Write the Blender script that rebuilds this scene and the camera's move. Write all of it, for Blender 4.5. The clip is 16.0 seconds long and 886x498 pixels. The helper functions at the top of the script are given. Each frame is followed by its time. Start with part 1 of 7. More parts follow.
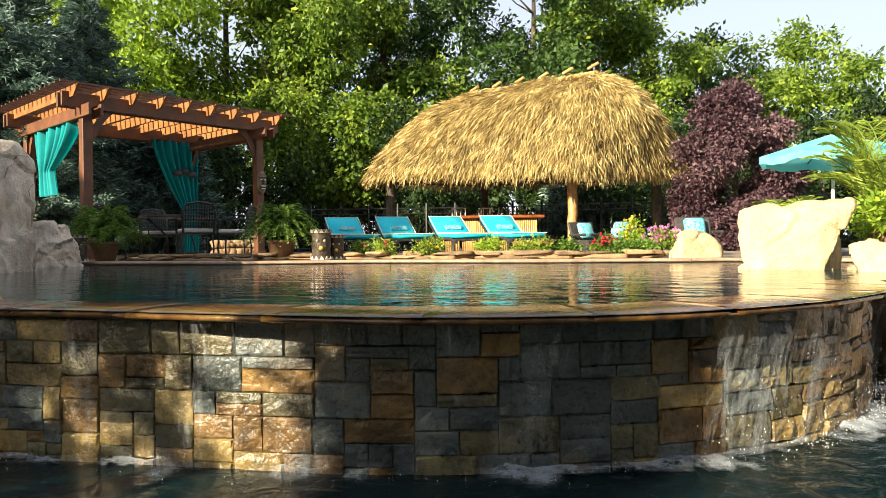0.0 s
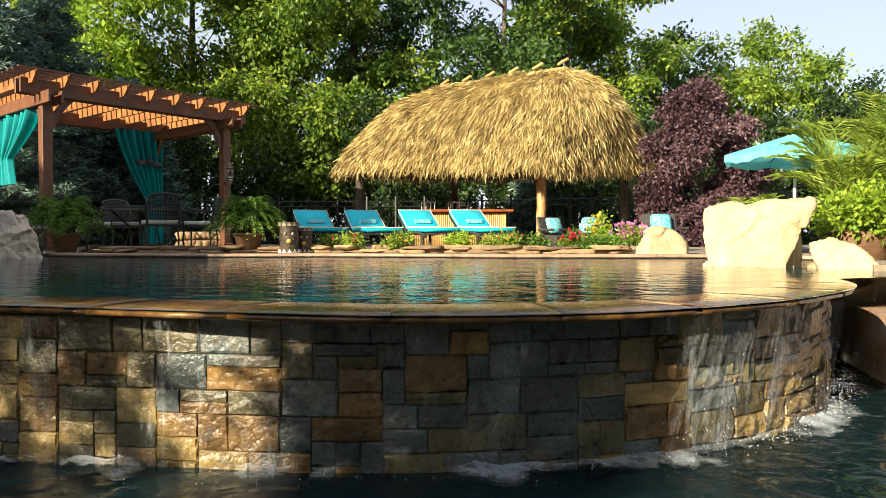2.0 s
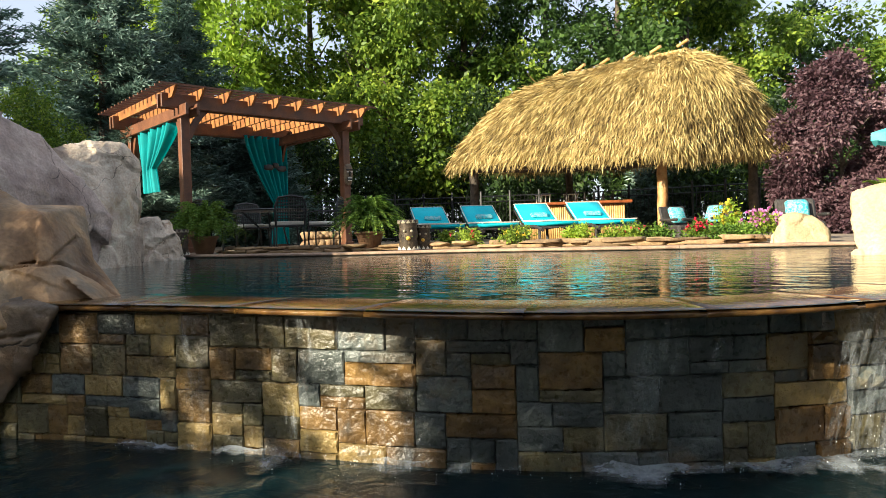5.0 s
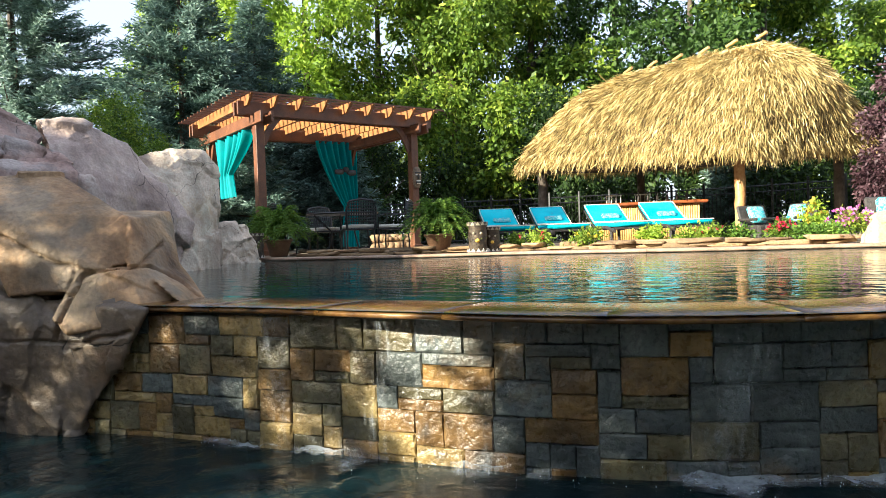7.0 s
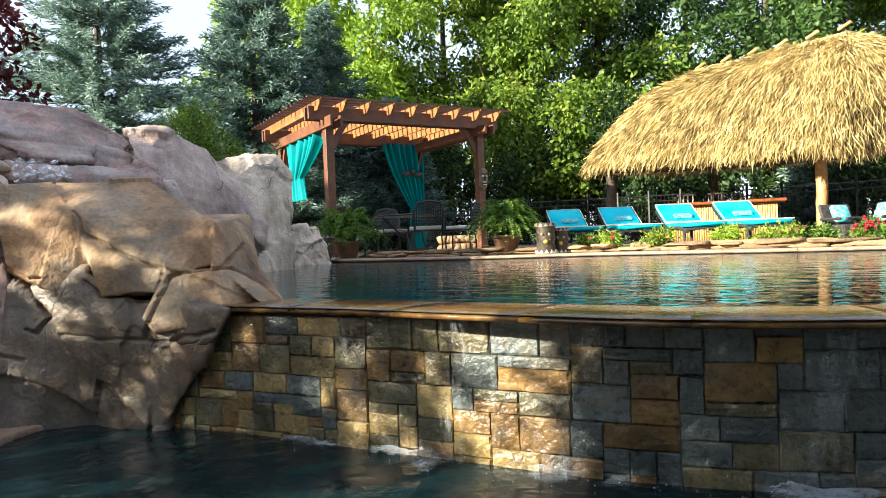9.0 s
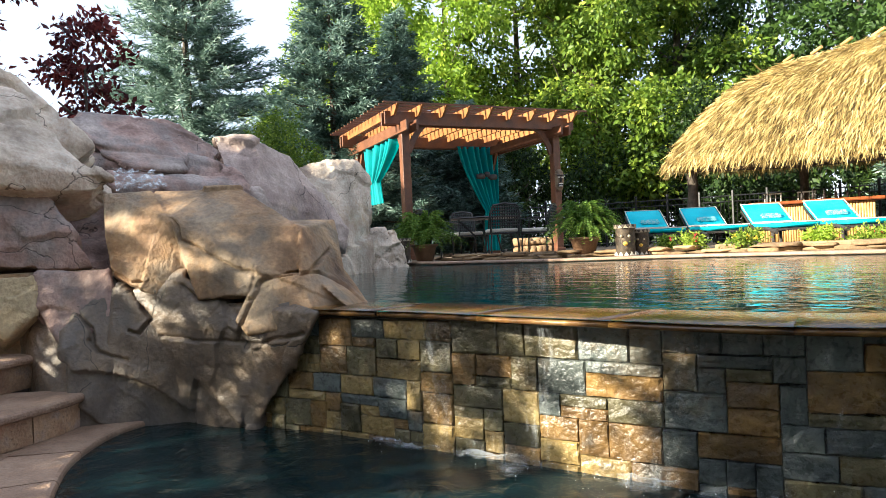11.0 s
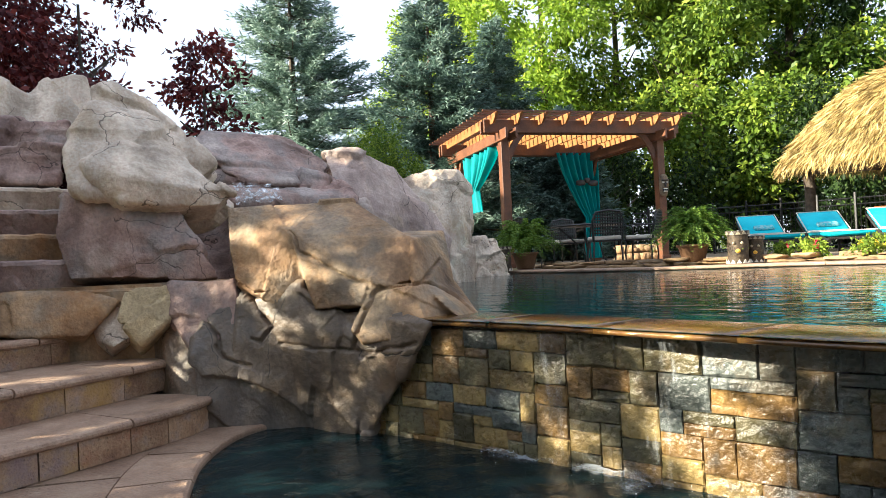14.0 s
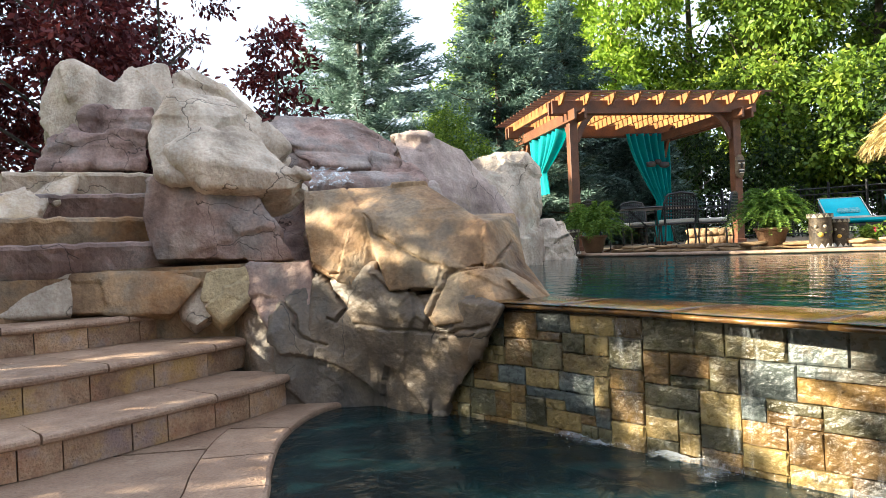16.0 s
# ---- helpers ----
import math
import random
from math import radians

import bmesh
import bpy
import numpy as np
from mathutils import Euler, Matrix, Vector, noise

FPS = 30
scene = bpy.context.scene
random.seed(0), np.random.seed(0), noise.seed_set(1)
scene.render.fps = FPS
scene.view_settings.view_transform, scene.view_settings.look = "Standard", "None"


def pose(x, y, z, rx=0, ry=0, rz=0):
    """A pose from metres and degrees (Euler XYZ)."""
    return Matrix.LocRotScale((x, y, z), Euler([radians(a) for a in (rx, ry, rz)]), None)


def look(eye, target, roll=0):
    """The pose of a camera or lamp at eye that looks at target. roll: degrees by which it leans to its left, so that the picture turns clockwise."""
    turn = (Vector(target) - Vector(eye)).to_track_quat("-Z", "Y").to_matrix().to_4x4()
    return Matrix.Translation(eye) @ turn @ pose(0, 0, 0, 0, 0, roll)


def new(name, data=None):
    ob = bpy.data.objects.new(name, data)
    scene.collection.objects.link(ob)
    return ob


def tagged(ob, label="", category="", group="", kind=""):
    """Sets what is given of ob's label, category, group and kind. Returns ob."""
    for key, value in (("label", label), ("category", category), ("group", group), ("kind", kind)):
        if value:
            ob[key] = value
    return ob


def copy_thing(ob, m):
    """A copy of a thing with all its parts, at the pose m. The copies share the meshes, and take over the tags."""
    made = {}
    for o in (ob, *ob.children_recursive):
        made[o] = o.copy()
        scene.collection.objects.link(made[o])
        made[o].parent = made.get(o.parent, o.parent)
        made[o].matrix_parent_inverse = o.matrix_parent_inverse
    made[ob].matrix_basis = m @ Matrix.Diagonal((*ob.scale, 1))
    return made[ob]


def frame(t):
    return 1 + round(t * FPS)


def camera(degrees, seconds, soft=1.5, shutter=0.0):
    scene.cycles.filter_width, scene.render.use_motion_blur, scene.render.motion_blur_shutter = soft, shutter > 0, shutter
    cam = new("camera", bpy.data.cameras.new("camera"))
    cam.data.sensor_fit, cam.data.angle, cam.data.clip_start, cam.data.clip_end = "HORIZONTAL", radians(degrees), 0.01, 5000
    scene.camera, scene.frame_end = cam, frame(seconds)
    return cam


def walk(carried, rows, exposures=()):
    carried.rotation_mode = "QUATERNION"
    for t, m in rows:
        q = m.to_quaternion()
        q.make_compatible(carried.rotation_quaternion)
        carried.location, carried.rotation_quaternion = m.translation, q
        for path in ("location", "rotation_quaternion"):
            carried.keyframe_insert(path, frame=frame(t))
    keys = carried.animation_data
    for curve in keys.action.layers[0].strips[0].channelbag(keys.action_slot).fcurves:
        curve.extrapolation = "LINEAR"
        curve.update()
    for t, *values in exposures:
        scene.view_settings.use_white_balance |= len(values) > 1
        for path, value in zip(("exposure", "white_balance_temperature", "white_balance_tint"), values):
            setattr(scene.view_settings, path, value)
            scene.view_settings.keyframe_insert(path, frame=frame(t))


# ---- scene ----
cam = camera(65.5, 16.0, soft=0.8)
# The camera's path: seconds, eye, target, roll.
PATH = [
    (0, (2.192, -0.519, 1.015), (1.572, 1.382, 0.999), -0.6),
    (0.5, (2.188, -0.511, 1.016), (1.562, 1.388, 0.992), -0.8),
    (1, (2.192, -0.508, 1.025), (1.608, 1.404, 1.009), -1.2),
    (1.5, (2.186, -0.498, 1.033), (1.626, 1.422, 1.012), -0.4),
    (2, (2.185, -0.507, 1.033), (1.651, 1.42, 0.996), -0.1),
    (2.5, (2.181, -0.518, 1.04), (1.631, 1.404, 1.003), -0.8),
    (3, (2.163, -0.515, 1.038), (1.574, 1.396, 0.998), -0.3),
    (3.5, (2.145, -0.515, 1.04), (1.505, 1.379, 0.998), -0.4),
    (4, (2.132, -0.515, 1.037), (1.434, 1.358, 0.992), -0.6),
    (4.2, (2.13, -0.508, 1.038), (1.396, 1.352, 0.992), -0.9),
    (6.5, (2.07, -0.514, 1.042), (1.11, 1.24, 0.998), -1.8),
    (7, (2.062, -0.51, 1.042), (1.051, 1.215, 1.006), -2.0),
    (7.5, (2.051, -0.514, 1.045), (0.989, 1.181, 1.02), -2.0),
    (8, (2.044, -0.521, 1.045), (0.95, 1.153, 1.023), -2.1),
    (8.5, (2.032, -0.53, 1.045), (0.905, 1.121, 1.017), -2.8),
    (9, (2.025, -0.537, 1.048), (0.858, 1.086, 1.022), -2.2),
    (11.5, (1.974, -0.583, 1.064), (0.611, 0.88, 1.059), -2.5),
    (12, (1.964, -0.593, 1.068), (0.575, 0.846, 1.07), -2.2),
    (12.5, (1.95, -0.606, 1.072), (0.535, 0.808, 1.079), -2.4),
    (13, (1.941, -0.621, 1.079), (0.495, 0.76, 1.092), -2.3),
    (13.5, (1.934, -0.629, 1.079), (0.45, 0.712, 1.095), -2.7),
    (14, (1.932, -0.638, 1.085), (0.408, 0.657, 1.107), -2.8),
    (14.5, (1.931, -0.647, 1.084), (0.379, 0.614, 1.106), -3.0),
    (15, (1.925, -0.66, 1.082), (0.354, 0.578, 1.086), -2.4),
    (15.5, (1.912, -0.662, 1.086), (0.309, 0.534, 1.079), -2.5),
    (16, (1.909, -0.681, 1.087), (0.27, 0.466, 1.068), -2.6),
]
walk(cam, [(t, look(eye, target, roll)) for t, eye, target, roll in PATH],
     exposures=[(0, 1.38, 6200, 12), (2, 1.23, 6150, 12), (4, 1.10, 6100, 11), (6.5, 1.72, 5600, 11), (8.5, 1.8, 5600, 11), (12, 1.88, 5750, 12), (14.5, 1.95, 5800, 12), (16, 2.14, 5850, 11)])

# ---------------------------------------------------------------- light
SUN_DIR = Vector((-0.436, -0.817, 0.375)).normalized()
world = bpy.data.worlds.new("sky")
scene.world = world
world.use_nodes = True
wn = world.node_tree
sky = wn.nodes.new("ShaderNodeTexSky")
sky.sky_type = 'NISHITA'
sky.sun_disc = False
sky.sun_elevation = math.asin(SUN_DIR.z)
sky.sun_rotation = math.atan2(SUN_DIR.x, SUN_DIR.y)
sky.air_density, sky.dust_density, sky.ozone_density = 1.0, 1.3, 1.0
wn.nodes["Background"].inputs[1].default_value = 0.055
haze = wn.nodes.new("ShaderNodeMix")
haze.data_type = 'RGBA'
haze.inputs[0].default_value = 0.5
haze.inputs[7].default_value = (9.6, 9.9, 10.2, 1)
wn.links.new(sky.outputs[0], haze.inputs[6])
wn.links.new(haze.outputs[2], wn.nodes["Background"].inputs[0])
sun_data = bpy.data.lights.new("sun", 'SUN')
sun_data.energy, sun_data.angle, sun_data.color = 6.0, radians(0.5), (1.0, 0.87, 0.60)
sun = new("sun", sun_data)
sun.matrix_world = look((-20, -28, 16), Vector((-20, -28, 16)) - SUN_DIR)

# ---------------------------------------------------------------- materials
def mat(name, stops, rough=0.7, scale=3.0, bump=0.3, fine=60.0, metal=0.0, spec=0.5, vary=0.0, wave=None, crack=None,
        trans=0.0, sheen=0.0, rough_vary=0.1, detail=8.0, dist=0.02, stain=None, streak=0.0, pits=0.0):
    """Noise-driven material: stops are (position, colour) of a ramp; vary shifts value per object; crack=(scale, width, darkness)."""
    m = bpy.data.materials.new(name)
    m.use_nodes = True
    nt = m.node_tree
    n, l = nt.nodes, nt.links
    b = n["Principled BSDF"]
    tc = n.new("ShaderNodeTexCoord")
    geo = n.new("ShaderNodeNewGeometry")
    co = geo.outputs["Position"]
    nz = n.new("ShaderNodeTexNoise")
    nz.inputs["Scale"].default_value, nz.inputs["Detail"].default_value, nz.inputs["Roughness"].default_value = scale, detail, 0.6
    l.new(co, nz.inputs["Vector"])
    ramp = n.new("ShaderNodeValToRGB")
    el = ramp.color_ramp.elements
    while len(el) < len(stops):
        el.new(0.5)
    for e, (p, c) in zip(el, stops):
        e.position, e.color = p, (*c, 1)
    l.new(nz.outputs["Fac"], ramp.inputs[0])
    col = ramp.outputs[0]
    fz = n.new("ShaderNodeTexNoise")
    fz.inputs["Scale"].default_value, fz.inputs["Detail"].default_value = fine, 6
    l.new(co, fz.inputs["Vector"])
    mix = n.new("ShaderNodeMix")
    mix.data_type, mix.blend_type = 'RGBA', 'OVERLAY'
    mix.inputs[0].default_value = 0.45
    l.new(col, mix.inputs[6]); l.new(fz.outputs["Fac"], mix.inputs[7])
    col = mix.outputs[2]
    if vary:
        oi = n.new("ShaderNodeObjectInfo")
        hs = n.new("ShaderNodeHueSaturation")
        mr = n.new("ShaderNodeMapRange")
        mr.inputs[3].default_value, mr.inputs[4].default_value = 1 - vary, 1 + vary
        l.new(oi.outputs["Random"], mr.inputs[0]); l.new(mr.outputs[0], hs.inputs["Value"])
        l.new(col, hs.inputs["Color"])
        col = hs.outputs[0]
    for k, (sc, sp, c) in enumerate(stain or ()):
        sz = n.new("ShaderNodeTexNoise"); sz.inputs["Scale"].default_value, sz.inputs["Detail"].default_value, sz.inputs["Roughness"].default_value = sc, 7, 0.65
        so = n.new("ShaderNodeVectorMath"); so.operation = 'ADD'; so.inputs[1].default_value = (7.3 * k + 3, 2.9, 4.1 * k)
        l.new(co, so.inputs[0]); l.new(so.outputs[0], sz.inputs["Vector"])
        sr = n.new("ShaderNodeMapRange"); sr.inputs[1].default_value, sr.inputs[2].default_value = sp, sp + 0.12
        sr.inputs[4].default_value = 0.75
        sm = n.new("ShaderNodeMix"); sm.data_type = 'RGBA'; sm.inputs[7].default_value = (*c, 1)
        l.new(sz.outputs["Fac"], sr.inputs[0]); l.new(sr.outputs[0], sm.inputs[0]); l.new(col, sm.inputs[6])
        col = sm.outputs[2]
    if streak:
        sp = n.new("ShaderNodeMapping"); sp.inputs["Scale"].default_value = (5, 5, 0.7)
        l.new(co, sp.inputs["Vector"])
        sz = n.new("ShaderNodeTexNoise"); sz.inputs["Scale"].default_value, sz.inputs["Detail"].default_value = 1.0, 6
        l.new(sp.outputs[0], sz.inputs["Vector"])
        sr = n.new("ShaderNodeMapRange"); sr.inputs[1].default_value, sr.inputs[2].default_value = 0.35, 0.65
        sr.inputs[3].default_value, sr.inputs[4].default_value = 1 - streak, 1.08
        sm = n.new("ShaderNodeMix"); sm.data_type, sm.blend_type = 'RGBA', 'MULTIPLY'; sm.inputs[0].default_value = 1
        l.new(sz.outputs["Fac"], sr.inputs[0]); l.new(sr.outputs[0], sm.inputs[7]); l.new(col, sm.inputs[6])
        col = sm.outputs[2]
    height = fz.outputs["Fac"]
    if pits:
        pv = n.new("ShaderNodeTexVoronoi"); pv.inputs["Scale"].default_value = 42
        l.new(co, pv.inputs["Vector"])
        pn = n.new("ShaderNodeTexNoise"); pn.inputs["Scale"].default_value = 14
        l.new(co, pn.inputs["Vector"])
        pa = n.new("ShaderNodeMath"); pa.operation = 'MULTIPLY_ADD'; pa.inputs[1].default_value = 1.6
        l.new(pn.outputs["Fac"], pa.inputs[0]); l.new(pv.outputs["Distance"], pa.inputs[2])
        pr = n.new("ShaderNodeMapRange"); pr.inputs[1].default_value, pr.inputs[2].default_value = 0.78, 0.95
        pr.inputs[3].default_value = 1 - pits
        l.new(pa.outputs[0], pr.inputs[0])
        sm = n.new("ShaderNodeMix"); sm.data_type, sm.blend_type = 'RGBA', 'MULTIPLY'; sm.inputs[0].default_value = 1
        l.new(pr.outputs[0], sm.inputs[7]); l.new(col, sm.inputs[6])
        col = sm.outputs[2]
        ph = n.new("ShaderNodeMath"); ph.operation = 'MULTIPLY_ADD'; ph.inputs[1].default_value = 1.5
        l.new(pr.outputs[0], ph.inputs[0]); l.new(height, ph.inputs[2])
        height = ph.outputs[0]
    add = n.new("ShaderNodeMath"); add.operation = 'MULTIPLY_ADD'
    add.inputs[1].default_value = 2.0
    l.new(nz.outputs["Fac"], add.inputs[0]); l.new(height, add.inputs[2])
    height = add.outputs[0]
    if crack:
        cs, cw, cd = crack
        wz = n.new("ShaderNodeTexNoise"); wz.inputs["Scale"].default_value = cs * 1.6; wz.inputs["Detail"].default_value = 5
        l.new(co, wz.inputs["Vector"])
        va = n.new("ShaderNodeVectorMath"); va.operation = 'MULTIPLY_ADD'
        va.inputs[1].default_value = (0.8 / cs, 0.8 / cs, 0.5 / cs)
        l.new(wz.outputs["Color"], va.inputs[0]); l.new(co, va.inputs[2])
        ab = n.new("ShaderNodeTexVoronoi"); ab.feature = 'DISTANCE_TO_EDGE'; ab.inputs["Scale"].default_value = cs
        l.new(va.outputs[0], ab.inputs["Vector"])
        cr = n.new("ShaderNodeMapRange"); cr.interpolation_type = 'SMOOTHSTEP'
        cr.inputs[1].default_value, cr.inputs[2].default_value = 0.0, cw
        cr.inputs[3].default_value, cr.inputs[4].default_value = cd, 1.0
        mk = n.new("ShaderNodeTexNoise"); mk.inputs["Scale"].default_value = cs * 0.8; mk.inputs["Detail"].default_value = 2
        mo = n.new("ShaderNodeVectorMath"); mo.operation = 'ADD'; mo.inputs[1].default_value = (13.7, 5.1, 8.3)
        l.new(co, mo.inputs[0]); l.new(mo.outputs[0], mk.inputs["Vector"])
        m2 = n.new("ShaderNodeMapRange"); m2.inputs[1].default_value, m2.inputs[2].default_value = 0.51, 0.60
        m2.inputs[3].default_value, m2.inputs[4].default_value = 0.0, 0.04
        l.new(mk.outputs["Fac"], m2.inputs[0])
        aw = n.new("ShaderNodeMath"); aw.operation = 'ADD'
        l.new(ab.outputs[0], aw.inputs[0]); l.new(m2.outputs[0], aw.inputs[1])
        l.new(aw.outputs[0], cr.inputs[0])
        mm = n.new("ShaderNodeMix"); mm.data_type, mm.blend_type = 'RGBA', 'MULTIPLY'; mm.inputs[0].default_value = 1
        l.new(col, mm.inputs[6]); l.new(cr.outputs[0], mm.inputs[7])
        col = mm.outputs[2]
        a2 = n.new("ShaderNodeMath"); a2.operation = 'MULTIPLY_ADD'; a2.inputs[1].default_value = 3.0
        l.new(cr.outputs[0], a2.inputs[0]); l.new(height, a2.inputs[2])
        height = a2.outputs[0]
    if wave:
        wv = n.new("ShaderNodeTexWave"); wv.inputs["Scale"].default_value = wave[0]; wv.inputs["Distortion"].default_value = wave[1]
        wv.bands_direction = wave[2]
        l.new(tc.outputs["Object"], wv.inputs["Vector"])
        mw = n.new("ShaderNodeMix"); mw.data_type, mw.blend_type = 'RGBA', 'MULTIPLY'; mw.inputs[0].default_value = 0.35
        l.new(col, mw.inputs[6]); l.new(wv.outputs["Color"], mw.inputs[7]); col = mw.outputs[2]
    l.new(col, b.inputs["Base Color"])
    rr = n.new("ShaderNodeMapRange")
    rr.inputs[3].default_value, rr.inputs[4].default_value = max(0.02, rough - rough_vary), min(1, rough + rough_vary)
    l.new(fz.outputs["Fac"], rr.inputs[0]); l.new(rr.outputs[0], b.inputs["Roughness"])
    b.inputs["Metallic"].default_value = metal
    b.inputs["Specular IOR Level"].default_value = spec
    if bump:
        bp = n.new("ShaderNodeBump"); bp.inputs["Strength"].default_value = bump; bp.inputs["Distance"].default_value = dist
        l.new(height, bp.inputs["Height"]); l.new(bp.outputs[0], b.inputs["Normal"])
    if trans:
        tr = n.new("ShaderNodeBsdfTranslucent"); ms = n.new("ShaderNodeMixShader"); ms.inputs[0].default_value = trans
        l.new(col, tr.inputs["Color"]); l.new(b.outputs[0], ms.inputs[1]); l.new(tr.outputs[0], ms.inputs[2])
        l.new(ms.outputs[0], n["Material Output"].inputs["Surface"])
    return m


def leaf_mat(name, a, b_, c, trans=0.35, rough=0.55, patch=0.7):
    """Leaf cards: colour by island, with light passing through."""
    m = bpy.data.materials.new(name); m.use_nodes = True
    nt = m.node_tree; n, l = nt.nodes, nt.links
    bs = n["Principled BSDF"]
    geo = n.new("ShaderNodeNewGeometry")
    ramp = n.new("ShaderNodeValToRGB"); el = ramp.color_ramp.elements
    el.new(0.5)
    for e, (p, k) in zip(el, ((0.0, a), (0.55, b_), (1.0, c))):
        e.position, e.color = p, (*k, 1)
    nz = n.new("ShaderNodeTexNoise"); nz.inputs["Scale"].default_value = patch
    l.new(geo.outputs["Position"], nz.inputs["Vector"])
    ad = n.new("ShaderNodeMath"); ad.operation = 'MULTIPLY_ADD'; ad.inputs[1].default_value = 0.6
    su = n.new("ShaderNodeMath"); su.operation = 'MULTIPLY_ADD'; su.inputs[1].default_value = 1.2; su.inputs[2].default_value = -0.35
    l.new(nz.outputs["Fac"], su.inputs[0])
    l.new(geo.outputs["Random Per Island"], ad.inputs[0]); l.new(su.outputs[0], ad.inputs[2])
    l.new(ad.outputs[0], ramp.inputs[0])
    l.new(ramp.outputs[0], bs.inputs["Base Color"])
    bs.inputs["Roughness"].default_value = rough
    bs.inputs["Specular IOR Level"].default_value = 0.35
    tr = n.new("ShaderNodeBsdfTranslucent"); ms = n.new("ShaderNodeMixShader"); ms.inputs[0].default_value = trans
    l.new(ramp.outputs[0], tr.inputs["Color"])
    l.new(bs.outputs[0], ms.inputs[1]); l.new(tr.outputs[0], ms.inputs[2]); l.new(ms.outputs[0], n["Material Output"].inputs["Surface"])
    return m


def water_mat(name, deep, ripple, strength, rough=0.03):
    m = bpy.data.materials.new(name); m.use_nodes = True
    nt = m.node_tree; n, l = nt.nodes, nt.links
    b = n["Principled BSDF"]
    geo = n.new("ShaderNodeNewGeometry")
    mp = n.new("ShaderNodeMapping"); mp.inputs["Scale"].default_value = ripple
    l.new(geo.outputs["Position"], mp.inputs["Vector"])
    nz = n.new("ShaderNodeTexNoise"); nz.inputs["Scale"].default_value = 1.0; nz.inputs["Detail"].default_value = 3; nz.inputs["Distortion"].default_value = 0.6
    l.new(mp.outputs[0], nz.inputs["Vector"])
    bp = n.new("ShaderNodeBump"); bp.inputs["Strength"].default_value = strength; bp.inputs["Distance"].default_value = 0.05
    l.new(nz.outputs["Fac"], bp.inputs["Height"]); l.new(bp.outputs[0], b.inputs["Normal"])
    lz = n.new("ShaderNodeTexNoise"); lz.inputs["Scale"].default_value = 0.5
    l.new(geo.outputs["Position"], lz.inputs["Vector"])
    rp = n.new("ShaderNodeValToRGB")
    rp.color_ramp.elements[0].position, rp.color_ramp.elements[1].position = 0.35, 0.65
    rp.color_ramp.elements[0].color = (*deep, 1)
    rp.color_ramp.elements[1].color = (*[c * 1.6 for c in deep], 1)
    l.new(lz.outputs["Fac"], rp.inputs[0]); l.new(rp.outputs[0], b.inputs["Base Color"])
    b.inputs["Roughness"].default_value = rough
    b.inputs["IOR"].default_value = 1.33
    b.inputs["Specular IOR Level"].default_value = 0.3
    return m


M_GROUND = mat("lawn_soil", [(0.3, (0.03, 0.05, 0.015)), (0.7, (0.09, 0.10, 0.04))], 0.95, 2.0, 0.5, 30)
M_FLAG = mat("flagstone", [(0.3, (0.19, 0.14, 0.095)), (0.7, (0.32, 0.25, 0.18))], 0.8, 1.5, 0.3, 40)
M_TRAV = mat("travertine", [(0.25, (0.20, 0.12, 0.075)), (0.5, (0.33, 0.215, 0.145)), (0.8, (0.43, 0.31, 0.215))], 0.6, 5.0, 0.5, 60, vary=0.14, stain=((2.2, 0.6, (0.22, 0.13, 0.08)), (5.0, 0.62, (0.46, 0.35, 0.25))), pits=0.2)
M_RISER = mat("riser_tile", [(0.28, (0.13, 0.065, 0.04)), (0.42, (0.27, 0.15, 0.085)), (0.52, (0.38, 0.245, 0.145)), (0.60, (0.33, 0.24, 0.19)), (0.75, (0.44, 0.33, 0.215))], 0.6, 4.0, 0.5, 70, vary=0.25,
              stain=((2.6, 0.54, (0.43, 0.26, 0.07)), (3.0, 0.57, (0.24, 0.165, 0.16)), (2.2, 0.57, (0.31, 0.12, 0.055)), (7.0, 0.63, (0.09, 0.045, 0.025))), pits=0.25)
M_RIM = mat("wet_rim", [(0.25, (0.026, 0.012, 0.005)), (0.5, (0.095, 0.045, 0.013)), (0.8, (0.22, 0.125, 0.036))], 0.07, 9.0, 0.16, 26, vary=0.12, rough_vary=0.04)
BLOTCH = ((2.2, 0.55, (0.15, 0.095, 0.04)), (3.4, 0.57, (0.045, 0.048, 0.046)), (6.5, 0.60, (0.20, 0.165, 0.10)))   # rust, damp and lime that run over the joints
# Grey runs dark for the wall's shaded stretch, tan bright for its sunlit ends.
STONES = [
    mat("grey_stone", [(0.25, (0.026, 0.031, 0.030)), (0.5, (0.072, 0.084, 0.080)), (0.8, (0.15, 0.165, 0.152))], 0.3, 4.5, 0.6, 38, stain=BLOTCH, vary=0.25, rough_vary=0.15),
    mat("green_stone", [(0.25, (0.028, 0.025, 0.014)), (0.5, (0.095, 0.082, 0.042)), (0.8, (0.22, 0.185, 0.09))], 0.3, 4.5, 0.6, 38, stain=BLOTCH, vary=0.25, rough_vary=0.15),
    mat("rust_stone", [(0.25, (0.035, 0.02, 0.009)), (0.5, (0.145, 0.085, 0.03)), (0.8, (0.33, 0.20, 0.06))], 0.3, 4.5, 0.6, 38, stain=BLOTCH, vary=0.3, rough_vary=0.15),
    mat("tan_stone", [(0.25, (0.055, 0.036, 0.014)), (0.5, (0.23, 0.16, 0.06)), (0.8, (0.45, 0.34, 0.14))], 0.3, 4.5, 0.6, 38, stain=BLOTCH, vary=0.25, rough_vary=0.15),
]
M_MORTAR = mat("dark_joint", [(0.3, (0.035, 0.032, 0.027)), (0.7, (0.11, 0.10, 0.085))], 0.5, 8.0, 0.6, 60)
